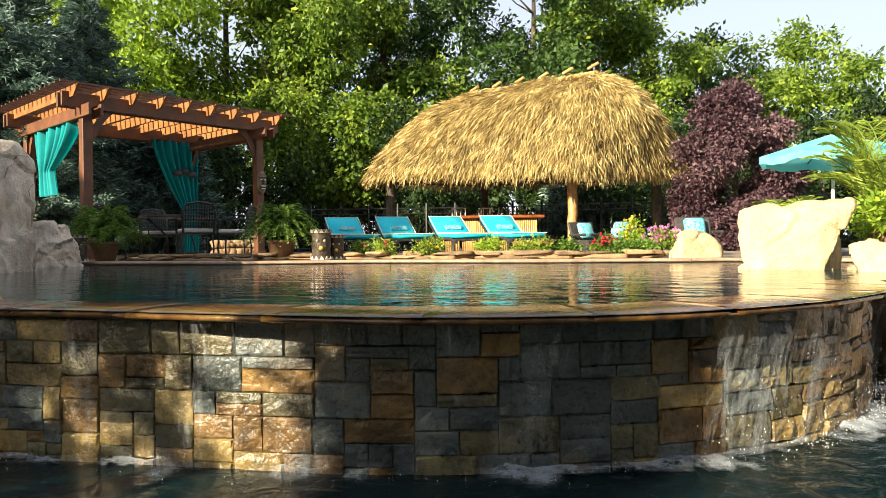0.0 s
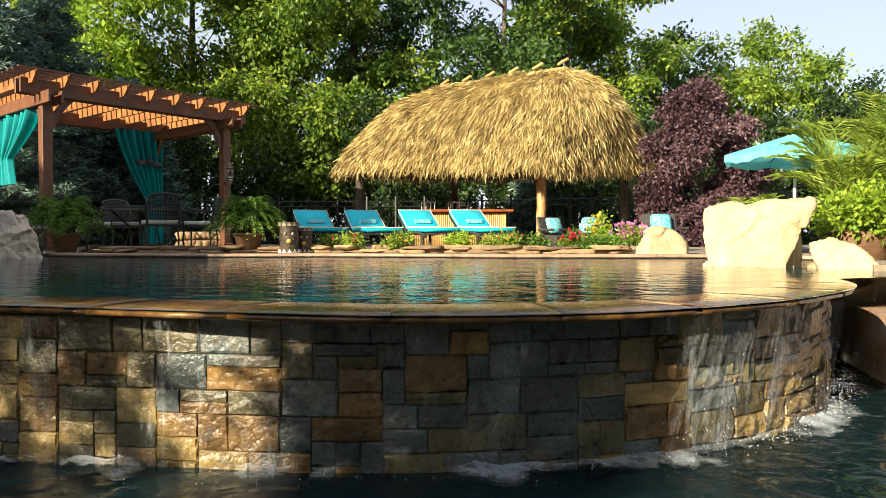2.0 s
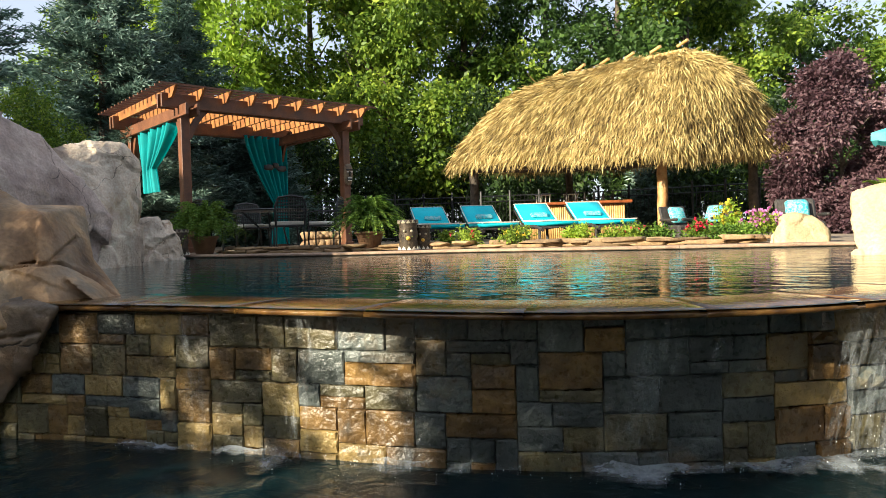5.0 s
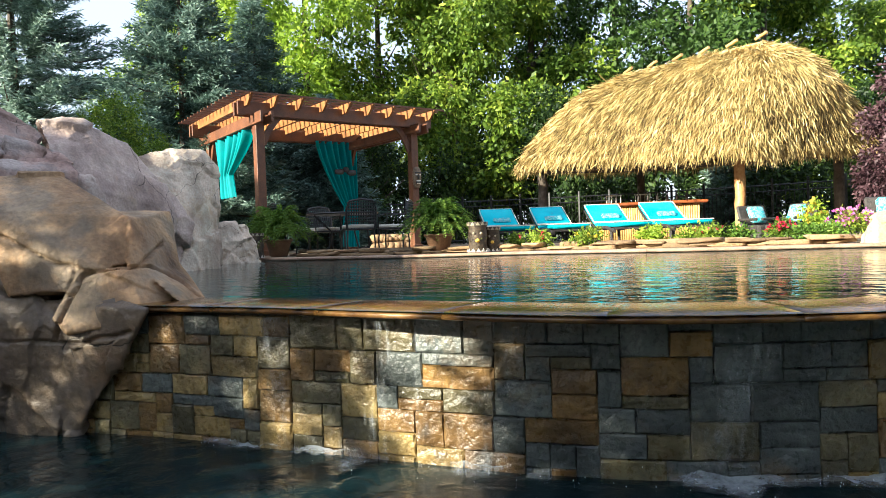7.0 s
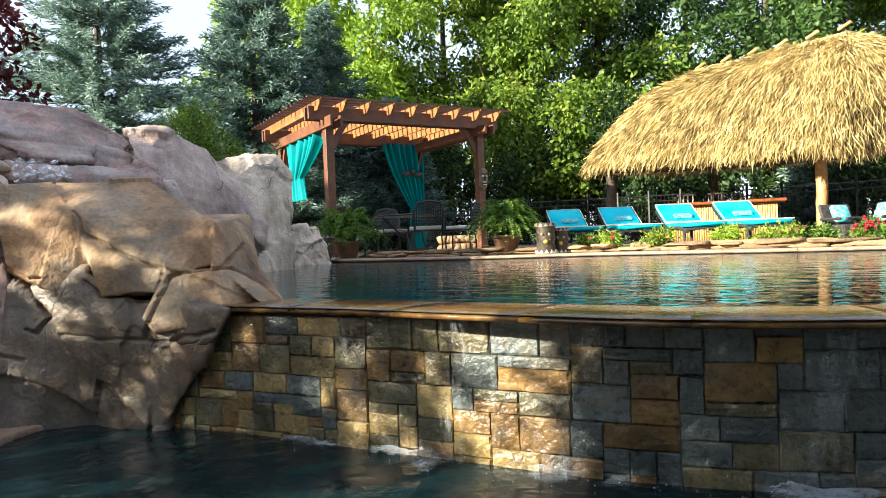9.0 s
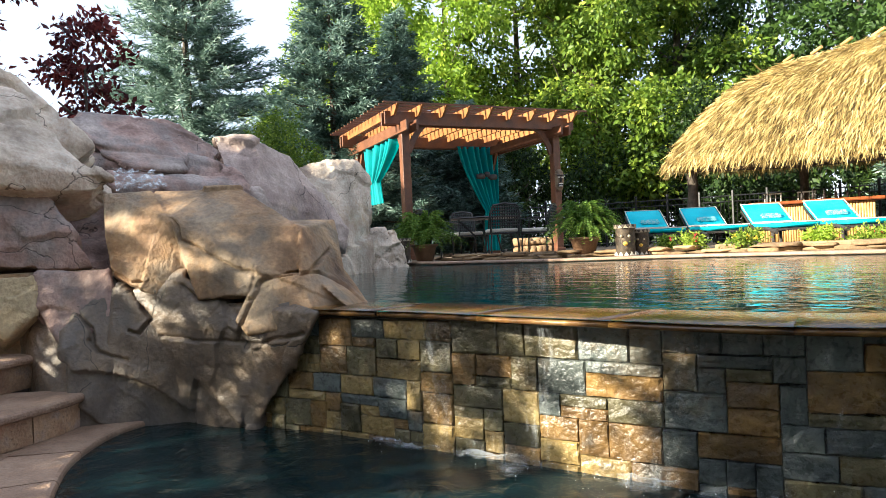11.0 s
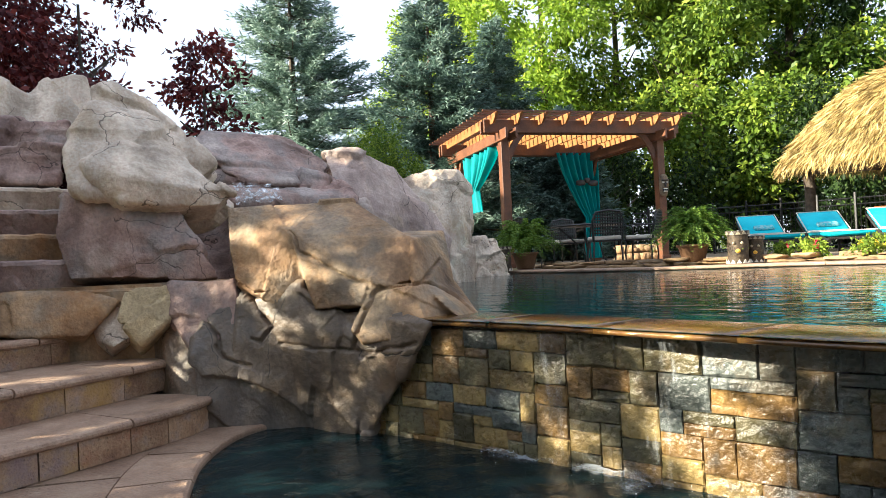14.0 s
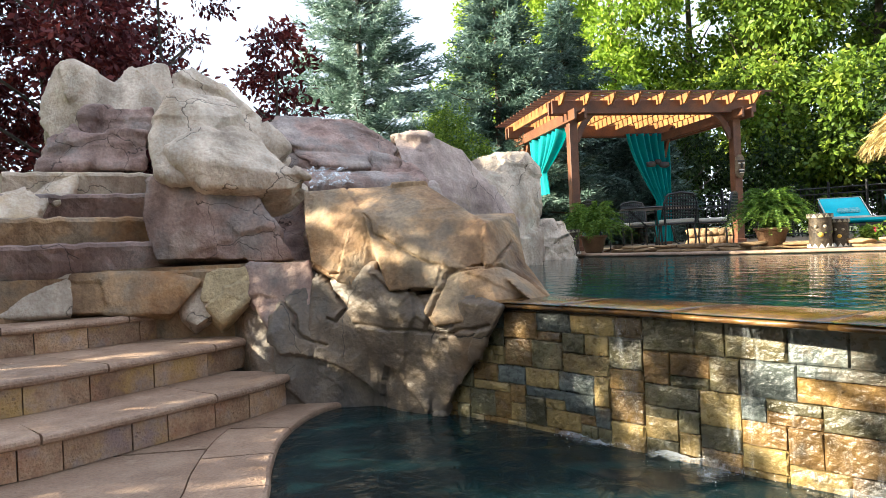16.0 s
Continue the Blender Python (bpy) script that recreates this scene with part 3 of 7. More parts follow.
build_ground()
rim_pts = smooth_curve(RIM, 90)
rim_n = normals_2d(rim_pts)
far_pts = smooth_curve(FAR_EDGE, 80)
bm = bmesh.new()
outline = [p + nv * 0.01 for p, nv in zip(rim_pts, rim_n)] + [Vector((4.4, 5.2, 0)), Vector((5.2, 6.5, 0))] + far_pts[::-1] + [Vector((-8.5, 7.5, 0)), Vector((-7.5, 4.5, 0)), Vector((-3.5, 2.6, 0))]
f = bm.faces.new([bm.verts.new((p.x, p.y, 0)) for p in outline])
bmesh.ops.triangulate(bm, faces=[f])
bmesh.ops.recalc_face_normals(bm, faces=bm.faces)
for f in bm.faces:
    if f.normal.z < 0:
        f.normal_flip()
thing("water", (0, 0, POOL_Z), "rippled green-blue water of the raised pool", "water", kind="structure", bm=bm, material=M_POOL)
bm = bmesh.new()
f = bm.faces.new([bm.verts.new(p) for p in ((-3.0, -3.0, 0), (13, -3.0, 0), (13, 7.5, 0), (4.5, 7.5, 0), (3.0, 4.0, 0), (-1.6, 2.2, 0), (-3.0, 2.2, 0))])
bmesh.ops.triangulate(bm, faces=[f])
thing("water", (0, 0, BASIN_Z), "dark water of the lower catch basin", "water", kind="structure", bm=bm, material=M_SPA)

# ---------------------------------------------------------------- the overflow wall
WALL = [(-2.0, 1.52, 0), (-1.4, 1.61, 0), (-1.1, 1.68, 0), (-0.77, 1.745, 0), (-0.3, 1.805, 0), (0.05, 1.86, 0), (0.47, 1.92, 0), (0.88, 1.98, 0), (1.35, 2.10, 0), (1.75, 2.26, 0), (2.05, 2.42, 0), (2.32, 2.6, 0), (2.58, 2.81, 0), (2.82, 3.06, 0), (3.03, 3.36, 0), (3.19, 3.7, 0), (3.29, 4.05, 0), (3.33, 4.6, 0)]
wall_pts = smooth_curve(WALL, 90)
wall_n = normals_2d(wall_pts)
bm = bmesh.new()
sweep(bm, wall_pts, [(-0.03, 0.0), (-0.03, POOL_Z - 0.045 + 0.3), (-0.25, POOL_Z - 0.045 + 0.3), (-0.25, 0.0)])
wall = thing("wall_overflow", (0, 0, -0.3), "curved overflow wall of wet split-face stone blocks", "wall", kind="structure", bm=bm, material=M_MORTAR)


def unit_stone(seed):
    """A split-face block one unit wide (x) and high (z), its face towards -y."""
    rng = random.Random(seed)
    bm = bmesh.new()
    xs, zs = (0.0, 0.035, 0.3, 0.52, 0.74, 0.965, 1.0), (0.0, 0.06, 0.36, 0.66, 0.94, 1.0)
    nx, nz = len(xs) - 1, len(zs) - 1
    lean, roll = rng.uniform(-0.35, 0.35), rng.uniform(-0.35, 0.35)
    grid = {}
    for i in range(nx + 1):
        for k in range(nz + 1):
            edge = i in (0, nx) or k in (0, nz)
            jit = 0 if i in (0, nx) else rng.uniform(-0.03, 0.03)
            jat = 0 if k in (0, nz) else rng.uniform(-0.04, 0.04)
            x, z = xs[i] - 0.5 + jit, zs[k] - 0.5 + jat
            near = i in (1, nx - 1) or k in (1, nz - 1)
            y = -0.25 if edge else -0.55 - lean * x - roll * z - rng.uniform(0, 0.45) * (0.5 if near else 1.0)
            if edge:
                x *= 1 + rng.uniform(-0.014, 0.0); z *= 1 + rng.uniform(-0.028, 0.0)
            grid[i, k] = bm.verts.new((x, y, z))
    for i in range(nx):
        for k in range(nz):
            bm.faces.new((grid[i, k], grid[i + 1, k], grid[i + 1, k + 1], grid[i, k + 1]))
    ring = [grid[i, 0] for i in range(nx + 1)] + [grid[nx, k] for k in range(1, nz + 1)] + [grid[i, nz] for i in range(nx - 1, -1, -1)] + [grid[0, k] for k in range(nz - 1, 0, -1)]
    back = [bm.verts.new((v.co.x, 1.2, v.co.z)) for v in ring]
    for a in range(len(ring)):
        b = (a + 1) % len(ring)
        bm.faces.new((ring[b], ring[a], back[a], back[b]))
    bmesh.ops.recalc_face_normals(bm, faces=bm.faces)
    return bm


stone_meshes = [[mesh_of("wall_stone", unit_stone(7 * s + 1), STONES[c]) for s in range(5)] for c in range(4)]


def build_wall_stones():
    rng = random.Random(11)
    run = [0.0]
    for a, b in zip(wall_pts, wall_pts[1:]):
        run.append(run[-1] + (b - a).length)

    def at(s):
        k = min(max(int(np.searchsorted(run, s)) - 1, 0), len(run) - 2)
        f = (s - run[k]) / (run[k + 1] - run[k])
        return wall_pts[k].lerp(wall_pts[k + 1], f), wall_n[k].lerp(wall_n[k + 1], f).normalized()

    # Random ashlar: bands of half-course height, filled from the top with blocks one to three bands high.
    top, band, rows = POOL_Z - 0.048, 0.0495, 15
    filled = [[] for _ in range(rows + 3)]
    for r in range(rows):
        s = 0.0
        while s < run[-1]:
            hit = next((e for e in filled[r] if e[0] - 1e-6 <= s < e[1] - 1e-6), None)
            if hit:
                s = hit[1]
                continue
            nxt = min([e[0] for e in filled[r] if e[0] > s] + [run[-1]])
            h = rng.choices((1, 2, 3), (0.20, 0.50, 0.30))[0]
            w = rng.choice((0.12, 0.16, 0.21, 0.26)) if h == 1 else rng.choice((0.10, 0.14, 0.18, 0.22, 0.26)) if h == 2 else rng.choice((0.13, 0.18, 0.22, 0.25))
            if nxt - s < w + 0.075:
                w = nxt - s
            for q in range(h):
                if q and any(e[0] < s + w - 1e-6 and e[1] > s + 1e-6 for e in filled[r + q]):
                    h = q
                    break
            for q in range(1, h):
                filled[r + q].append((s, s + w))
            z1 = top - r * band
            z0 = z1 - h * band
            if z1 > BASIN_Z - 0.04:
                p, nv = at(s + w / 2)
                sun_warm = min(max((0.75 - p.x) / 0.6, (p.x - 2.0) / 0.4, 0.0), 1.0)   # more golden stone at the two ends, standing in for their golden sunlight
                c = rng.choices((0, 1, 2, 3), (0.66 - 0.57 * sun_warm, 0.22 + 0.04 * sun_warm, 0.09 + 0.13 * sun_warm, 0.03 + 0.40 * sun_warm))[0]
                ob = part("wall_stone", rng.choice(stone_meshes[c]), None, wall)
                q = p - nv * 0.020
                ob.matrix_local = Matrix.Translation((q.x, q.y, (z0 + z1) / 2 + 0.3)) @ Matrix.Rotation(math.atan2(nv.x, -nv.y), 4, 'Z') @ Matrix.Diagonal((w - 0.0015, rng.uniform(0.010, 0.022) + (0.03 if p.x > 2.3 else 0.0), h * band - 0.0012, 1))
            s += w


# The rim: wet coping pieces laid end to end.
rim_top = thing("coping_rim", (0, 0, POOL_Z), "wet orange-brown stone coping that the water spills over", "coping", kind="structure")
k = 0
while k < len(rim_pts) - 1:
    e = min(k + 9, len(rim_pts) - 1)
    bm = bmesh.new()
    pts = [p.copy() for p in rim_pts[k:e + 1]]
    pts[0] = pts[0].lerp(pts[1], 0.004); pts[-1] = pts[-1].lerp(pts[-2], 0.004)
    sweep(bm, pts, [(0.0, -0.008), (0.005, -0.016), (0.002, -0.026), (-0.02, -0.032), (-0.5, -0.05), (-0.5, -0.012), (-0.40, 0.002), (-0.22, 0.005), (-0.02, 0.003)])
    part("coping_stone", bm, M_RIM, rim_top, smooth=True)
    k = e

# ---------------------------------------------------------------- rocks
VIEW = -22   # local y of the left-hand rocks runs along the pool's edge
CRACKS = [[(0.31, 1.28), (0.37, 1.16), (0.47, 1.09), (0.6, 1.02), (0.73, 0.94)],
          [(0.72, 0.81), (0.76, 0.89), (0.86, 0.93), (1.04, 0.94), (1.09, 0.99), (1.2, 1.07)],
          [(1.04, 0.94), (1.18, 0.9), (1.28, 0.81), (1.33, 0.77)],
          [(-0.04, 1.0), (0.07, 0.92), (0.14, 0.93)],
          [(0.36, 0.89), (0.45, 0.81), (0.59, 0.81), (0.72, 0.82)],
          [(0.23, 0.6), (0.44, 0.58), (0.58, 0.58), (0.78, 0.58), (0.95, 0.62)],
          [(0.72, 0.81), (0.65, 0.67), (0.63, 0.58)],
          [(0.12, 0.79), (0.18, 0.71), (0.11, 0.63), (0.06, 0.65)],
          [(-0.16, 0.62), (-0.11, 0.53), (0.04, 0.47)],
          [(-0.32, 0.97), (-0.27, 0.8), (-0.15, 0.67), (-0.14, 0.6)]]
rock("boulder", [crag([(-2.35, 1.19, 1.47), (-2.14, 1.4, 1.48), (-1.87, 1.37, 1.29), (-1.83, 1.42, 1.16), (-1.83, 1.45, 0.96), (-1.93, 1.31, 0.83), (-2.05, 1.19, 0.91), (-2.15, 1.13, 0.98), (-2.21, 1.13, 1.22)], 0.6),
                 crag([(-2.18, 1.43, 1.48), (-1.91, 1.51, 1.39), (-1.91, 1.71, 1.48), (-1.84, 1.82, 1.48), (-1.44, 1.88, 1.25), (-1.27, 1.85, 1.2), (-1.2, 1.78, 0.95), (-1.25, 1.62, 0.94), (-1.37, 1.54, 0.83), (-1.65, 1.41, 0.81), (-1.77, 1.39, 1.16), (-1.85, 1.36, 1.28)], 0.7),
                 crag([(-1.48, 1.91, 1.25), (-1.46, 2.25, 1.25), (-1.38, 2.19, 1.02), (-1.3, 2.05, 0.9), (-1.1, 2.05, 0.74), (-1.04, 1.79, 0.74), (-1.16, 1.75, 0.95), (-1.24, 1.83, 1.19)], 0.5, 0.05),
                 crag([(-1.35, 1.53, 0.83), (-1.25, 1.62, 0.94), (-1.14, 1.74, 0.94), (-1.1, 1.9, 0.83), (-1.0, 2.0, 0.72), (-0.98, 1.7, 0.70), (-1.14, 1.6, 0.64), (-1.31, 1.49, 0.62), (-1.38, 1.47, 0.7)], 0.5),
                 crag([(-1.42, 2.2, 1.02), (-1.22, 2.1, 0.86), (-0.98, 2.1, 0.735), (-0.88, 1.86, 0.73), (-1.12, 1.82, 0.9), (-1.2, 1.9, 0.98)], 0.3, 0.0)],
     M_ROCK_TAN, "large tan cracked boulder overhanging the end of the overflow wall", voxel=0.010, amp=0.018, wave=1.5, soft=1, grooves=CRACKS)
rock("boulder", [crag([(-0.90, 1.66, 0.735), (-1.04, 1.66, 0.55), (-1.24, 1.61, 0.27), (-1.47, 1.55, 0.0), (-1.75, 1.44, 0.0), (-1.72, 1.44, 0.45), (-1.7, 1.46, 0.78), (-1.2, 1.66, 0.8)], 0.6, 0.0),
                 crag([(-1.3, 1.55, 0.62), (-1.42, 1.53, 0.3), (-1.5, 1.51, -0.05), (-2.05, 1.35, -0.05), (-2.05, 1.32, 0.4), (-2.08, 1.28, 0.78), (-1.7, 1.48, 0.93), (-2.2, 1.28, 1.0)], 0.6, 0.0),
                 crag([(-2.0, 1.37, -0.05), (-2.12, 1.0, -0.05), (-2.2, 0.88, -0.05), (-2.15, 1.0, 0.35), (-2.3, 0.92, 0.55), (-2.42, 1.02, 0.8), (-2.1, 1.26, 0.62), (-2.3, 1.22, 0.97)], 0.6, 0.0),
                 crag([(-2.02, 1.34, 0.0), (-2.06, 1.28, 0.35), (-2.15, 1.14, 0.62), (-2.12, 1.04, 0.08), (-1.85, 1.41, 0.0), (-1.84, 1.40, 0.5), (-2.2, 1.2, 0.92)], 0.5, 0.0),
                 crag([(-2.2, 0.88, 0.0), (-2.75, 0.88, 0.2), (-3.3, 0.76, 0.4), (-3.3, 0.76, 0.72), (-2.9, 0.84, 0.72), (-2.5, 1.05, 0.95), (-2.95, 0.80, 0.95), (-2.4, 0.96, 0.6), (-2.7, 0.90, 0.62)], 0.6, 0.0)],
     M_ROCK_WET_SHADE, "damp brown rock face rising from the basin beside the steps, shade toned into it", voxel=0.010, amp=0.036, wave=0.9, soft=1, grooves=CRACKS)
rock("boulder", [crag([(-3.38, 0.46, 1.94), (-3.4, 0.52, 2.1), (-3.42, 0.68, 2.3), (-3.42, 1.04, 2.26), (-3.04, 1.22, 1.86), (-2.66, 1.34, 1.56), (-2.84, 1.06, 1.52), (-3.16, 0.48, 1.64)], 0.7),
                 crag([(-3.16, 0.52, 1.84), (-3.12, 0.82, 2), (-2.98, 1.06, 1.88), (-2.62, 1.4, 1.6), (-2.68, 1.3, 1.5), (-2.8, 1.04, 1.5), (-2.92, 0.7, 1.54), (-2.88, 0.7, 1.72)], 0.5)],
     M_ROCK_GREY, "pale grey weathered boulder overhanging the rock stair", voxel=0.02)
rock("boulder", [crag([(-3.32, 0.44, 1.66), (-2.94, 1.04, 1.58), (-2.68, 1.18, 1.14), (-2.6, 1.24, 1), (-2.9, 0.84, 1.02), (-3.28, 0.44, 1.04), (-3.38, 0.4, 1.34)], 0.7)],
     M_ROCK_RED, "dark reddish base rock under the pale boulder", voxel=0.02)
rock("boulder", [crag([(-4.1, 0.82, 2.62), (-4.16, 1, 2.68), (-3.98, 1.24, 2.52), (-3.7, 1.48, 2.18), (-3.52, 1.64, 1.94), (-3.58, 1.46, 1.76), (-3.92, 0.74, 2.06)], 0.7)],
     M_ROCK_GREY, "mauve sloping rock behind the pale boulder")
rock("boulder", [crag([(-5.46, -0.06, 2.44), (-5.46, 0, 2.64), (-5.44, 0.14, 2.9), (-5.44, 0.26, 2.96), (-5.22, 0.34, 2.84), (-5.28, 0.6, 2.74), (-5.18, 0.58, 2.42), (-5.12, 0.3, 2.3), (-5.26, 0.02, 2.16)], 0.8),
                 crag([(-5.28, 0.56, 2.72), (-5.34, 0.8, 2.96), (-5.3, 0.98, 3.02), (-5.18, 1.08, 2.98), (-5.06, 1.12, 2.74), (-4.98, 1.02, 2.36), (-5.08, 0.54, 2.36)], 0.8),
                 lump((-6.1, 0.5, 1.4), (0.8, 1.0, 0.9), VIEW, 53)],
     M_ROCK_GREY, "big pale boulders crowning the rock stair")
rock("boulder", [crag([(-4.92, 0.28, 2.44), (-4.72, 0.8, 2.44), (-4.64, 0.76, 2.16), (-4.84, 0.22, 2.16)], 0.7),
                 crag([(-4.64, 0.12, 2.14), (-4.44, 0.7, 2.16), (-4.34, 0.66, 1.82), (-4.54, 0.1, 1.84)], 0.7),
                 crag([(-4.68, -0.16, 1.82), (-4.76, 0, 2.16), (-4.74, 0.16, 2.26), (-4.52, 0.34, 2.04), (-4.44, 0.18, 1.82)], 0.6)],
     M_ROCK_RED, "broad pinkish rock shelves above the stair", layer=0.2)
rock("boulder", [crag([(-4, -0.64, 1.44), (-3.98, -0.44, 1.58), (-4.08, -0.26, 1.64), (-3.96, -0.14, 1.54), (-3.78, -0.24, 1.4), (-3.68, -0.3, 1.24), (-3.7, -0.64, 1.2)], 0.6),
                 crag([(-4.18, -0.24, 1.62), (-4.26, -0.1, 1.72), (-4.24, 0.12, 1.8), (-4.14, 0.1, 1.66), (-3.96, -0.08, 1.5)], 0.5),
                 lump((-4.5, -0.9, 0.6), (0.8, 0.6, 0.7), VIEW, 57)],
     M_ROCK_GREY, "grey sloping rocks flanking the rock stair")
rock("boulder", [crag([(-4.63, 1.79, 2.35), (-4.72, 2.13, 2.44), (-4.49, 2.61, 2.41), (-4.25, 2.85, 2.28), (-4.04, 3.01, 2.06), (-3.98, 2.93, 1.99), (-3.98, 2.51, 1.96), (-4.14, 2.19, 1.99), (-4.27, 1.9, 2.09)], 0.9),
                 crag([(-4.31, 1.94, 2.05), (-4.1, 2.17, 1.96), (-3.94, 2.49, 1.94), (-3.93, 3.0, 1.97), (-3.75, 3.1, 1.79), (-3.81, 2.41, 1.82), (-4.0, 2.02, 1.85)], 0.9),
                 lump((-5.1, 2.6, 1.3), (0.6, 0.9, 0.8), VIEW, 38)],
     M_ROCK_RED, "reddish layered slab on top of the waterfall rocks", voxel=0.018, amp=0.045, layer=0.12, soft=2)
rock("boulder", [crag([(-4.5, 1.88, 2.1), (-4.16, 2.14, 1.98), (-3.8, 2.84, 1.9), (-3.72, 2.78, 1.78), (-3.98, 2.06, 1.82), (-4.3, 1.84, 1.84)], 0.8),
                 crag([(-3.96, 1.86, 1.82), (-3.44, 2.82, 1.76), (-3.22, 2.8, 1.62), (-3.66, 1.8, 1.62), (-3.86, 1.84, 1.08), (-3.46, 2.8, 1.04)], 0.9),
                 lump((-4.4, 2.6, 0.9), (0.7, 1.1, 0.6), VIEW, 36)],
     M_ROCK_RED, "flat reddish ledge that a small waterfall runs over", layer=0.3)
rock("boulder", [crag([(-4.86, 3.4, 2.34), (-4.62, 3.78, 2.35), (-4.57, 4.2, 2.19), (-4.54, 4.24, 1.98), (-4.33, 4.82, 1.3), (-4.33, 4.66, 0.6), (-4.24, 3.81, 0.6), (-4.22, 3.48, 1.68), (-4.48, 3.27, 2.0)], 0.9),
                 crag([(-4.4, 3.5, 1.95), (-4.45, 4.1, 1.9), (-4.3, 4.5, 1.2), (-4.15, 3.6, 1.2)], 0.7),
                 lump((-5.0, 3.9, 0.9), (0.6, 0.8, 0.7), VIEW, 37)],
     M_ROCK_MAUVE, "smooth mauve rock with a dark crack across its top", amp=0.07, wave=1.3, soft=2)
rock("boulder", [crag([(-4.94, 4.54, 2.11), (-4.92, 4.73, 2.18), (-4.71, 5.3, 2.16), (-4.66, 5.49, 2.0), (-4.66, 5.5, 1.78), (-4.65, 5.36, 1.56), (-4.46, 5.28, 0.6), (-4.41, 4.72, 0.6), (-4.45, 4.83, 1.3), (-4.59, 4.34, 1.45)], 1.0),
                 crag([(-4.9, 4.5, 2.05), (-4.6, 4.2, 1.7), (-4.5, 4.6, 1.0), (-4.45, 4.9, 0.7), (-4.7, 4.9, 1.9)], 0.8)],
     M_ROCK_GREY, "tall pale rock mass at the far end of the pool", amp=0.06, wave=0.9, soft=2)
rock("boulder", [crag([(-5.9, 6.34, 1.18), (-5.86, 6.52, 1.36), (-5.64, 6.9, 1.4), (-5.5, 6.9, 0.9), (-5.42, 6.84, 0.7), (-5.92, 6.02, 0.74)], 0.6)],
     M_ROCK_GREY, "small angular pale boulder at the pool edge", amp=0.1, wave=0.6)
rock("boulder", [crag([(2.84, 6.41, 1.28), (3.13, 6.53, 1.33), (3.73, 6.32, 1.36), (3.72, 6.17, 1.32), (3.62, 6.14, 1.15), (3.43, 6.1, 1.11), (3.4, 6.08, 0.77), (3.43, 6.03, 0.63), (2.83, 6.21, 0.64), (2.81, 6.31, 0.98)], 0.6),
                 crag([(3.44, 6.23, 1.11), (3.65, 6.29, 1.18), (3.61, 6.25, 0.91), (3.55, 6.15, 0.62), (3.43, 6.13, 0.62)], 0.5)],
     M_ROCK_SUN, "big sunlit cream boulder standing in the pool", voxel=0.018, amp=0.055, soft=2)
rock("boulder", [crag([(2.18, 8.8, 0.76), (2.24, 9, 0.98), (2.4, 9.2, 1.14), (2.68, 9.28, 1.12), (2.86, 9.16, 0.94), (2.86, 8.96, 0.74)], 0.6)],
     M_ROCK_SUN, "low cream boulder at the pool edge")
rock("boulder", [crag([(3.63, 6.04, 0.99), (3.8, 6.05, 1.03), (3.96, 5.85, 0.91), (4.07, 5.71, 0.78), (3.98, 5.43, 0.49), (3.63, 5.68, 0.56), (3.64, 5.83, 0.78)], 0.6)],
     M_ROCK_SUN, "tan angular boulder beside the big one", voxel=0.018, amp=0.06, wave=0.5, soft=1)

# Carved rock stair rising behind the platform.
stair = thing("rock_stair", (0, 0, 0), "carved stair of reddish rock treads between boulders", "stair", kind="structure")
for i in range(4):
    x, z = -3.52 - 0.30 * i, 1.0 + 0.195 * (i + 1)
    w0, w1 = -0.55 + 0.05 * i, 0.62 + 0.06 * i
    bm = bmesh.new()
    nseg, rings = 26, []
    for lip, h in ((-0.45, 0.0), (0.0, 0.0), (0.035, -0.012), (0.045, -0.035), (0.03, -0.07), (0.012, -0.12), (-0.01, -0.19), (-0.04, -0.24), (-0.45, -0.24)):
        row = []
        for q in range(nseg + 1):
            y = w0 + (w1 - w0) * q / nseg
            wob = 0.03 * noise.noise(Vector((q * 0.3, i * 3.1, h * 4))) + 0.05 * math.sin(q * 0.17 + i * 1.7) + 0.012 * noise.noise(Vector((q * 1.1, i, h * 20)))
            row.append(bm.verts.new((x + 0.14 + lip + wob * (lip > -0.4), y, z + h + 0.015 * noise.noise(Vector((q * 0.5, i * 2, 5))))))
        rings.append(row)
    for r, q in zip(rings, rings[1:]):
        for k in range(nseg):
            bm.faces.new((r[k], r[k + 1], q[k + 1], q[k]))
    bm.faces.new([r[0] for r in rings]); bm.faces.new([r[-1] for r in rings][::-1])
    bmesh.ops.recalc_face_normals(bm, faces=bm.faces)
    part("tread", bm, (M_ROCK_RED, M_ROCK_TAN, M_ROCK_RED, M_ROCK_GREY)[i % 4], stair)

# The rock platform at the head of the lower steps.
bm = bmesh.new()
flat(bm, [(-2.35, 1.45), (-2.5, 1.15), (-2.98, 0.72), (-3.3, 0.3), (-3.36, -0.3), (-3.4, -1.3), (-5.2, -1.3), (-5.2, 1.45)], 1.0, 0.9)
bmesh.ops.bevel(bm, geom=[e for e in bm.edges if all(v.co.z > 0.99 for v in e.verts)], offset=0.04, segments=3, affect='EDGES')
platform = thing("rock_platform", (0, 0, 0), "flat rock landing faced with tan cracked stone", "platform", kind="structure", bm=bm, material=M_ROCK_TAN)
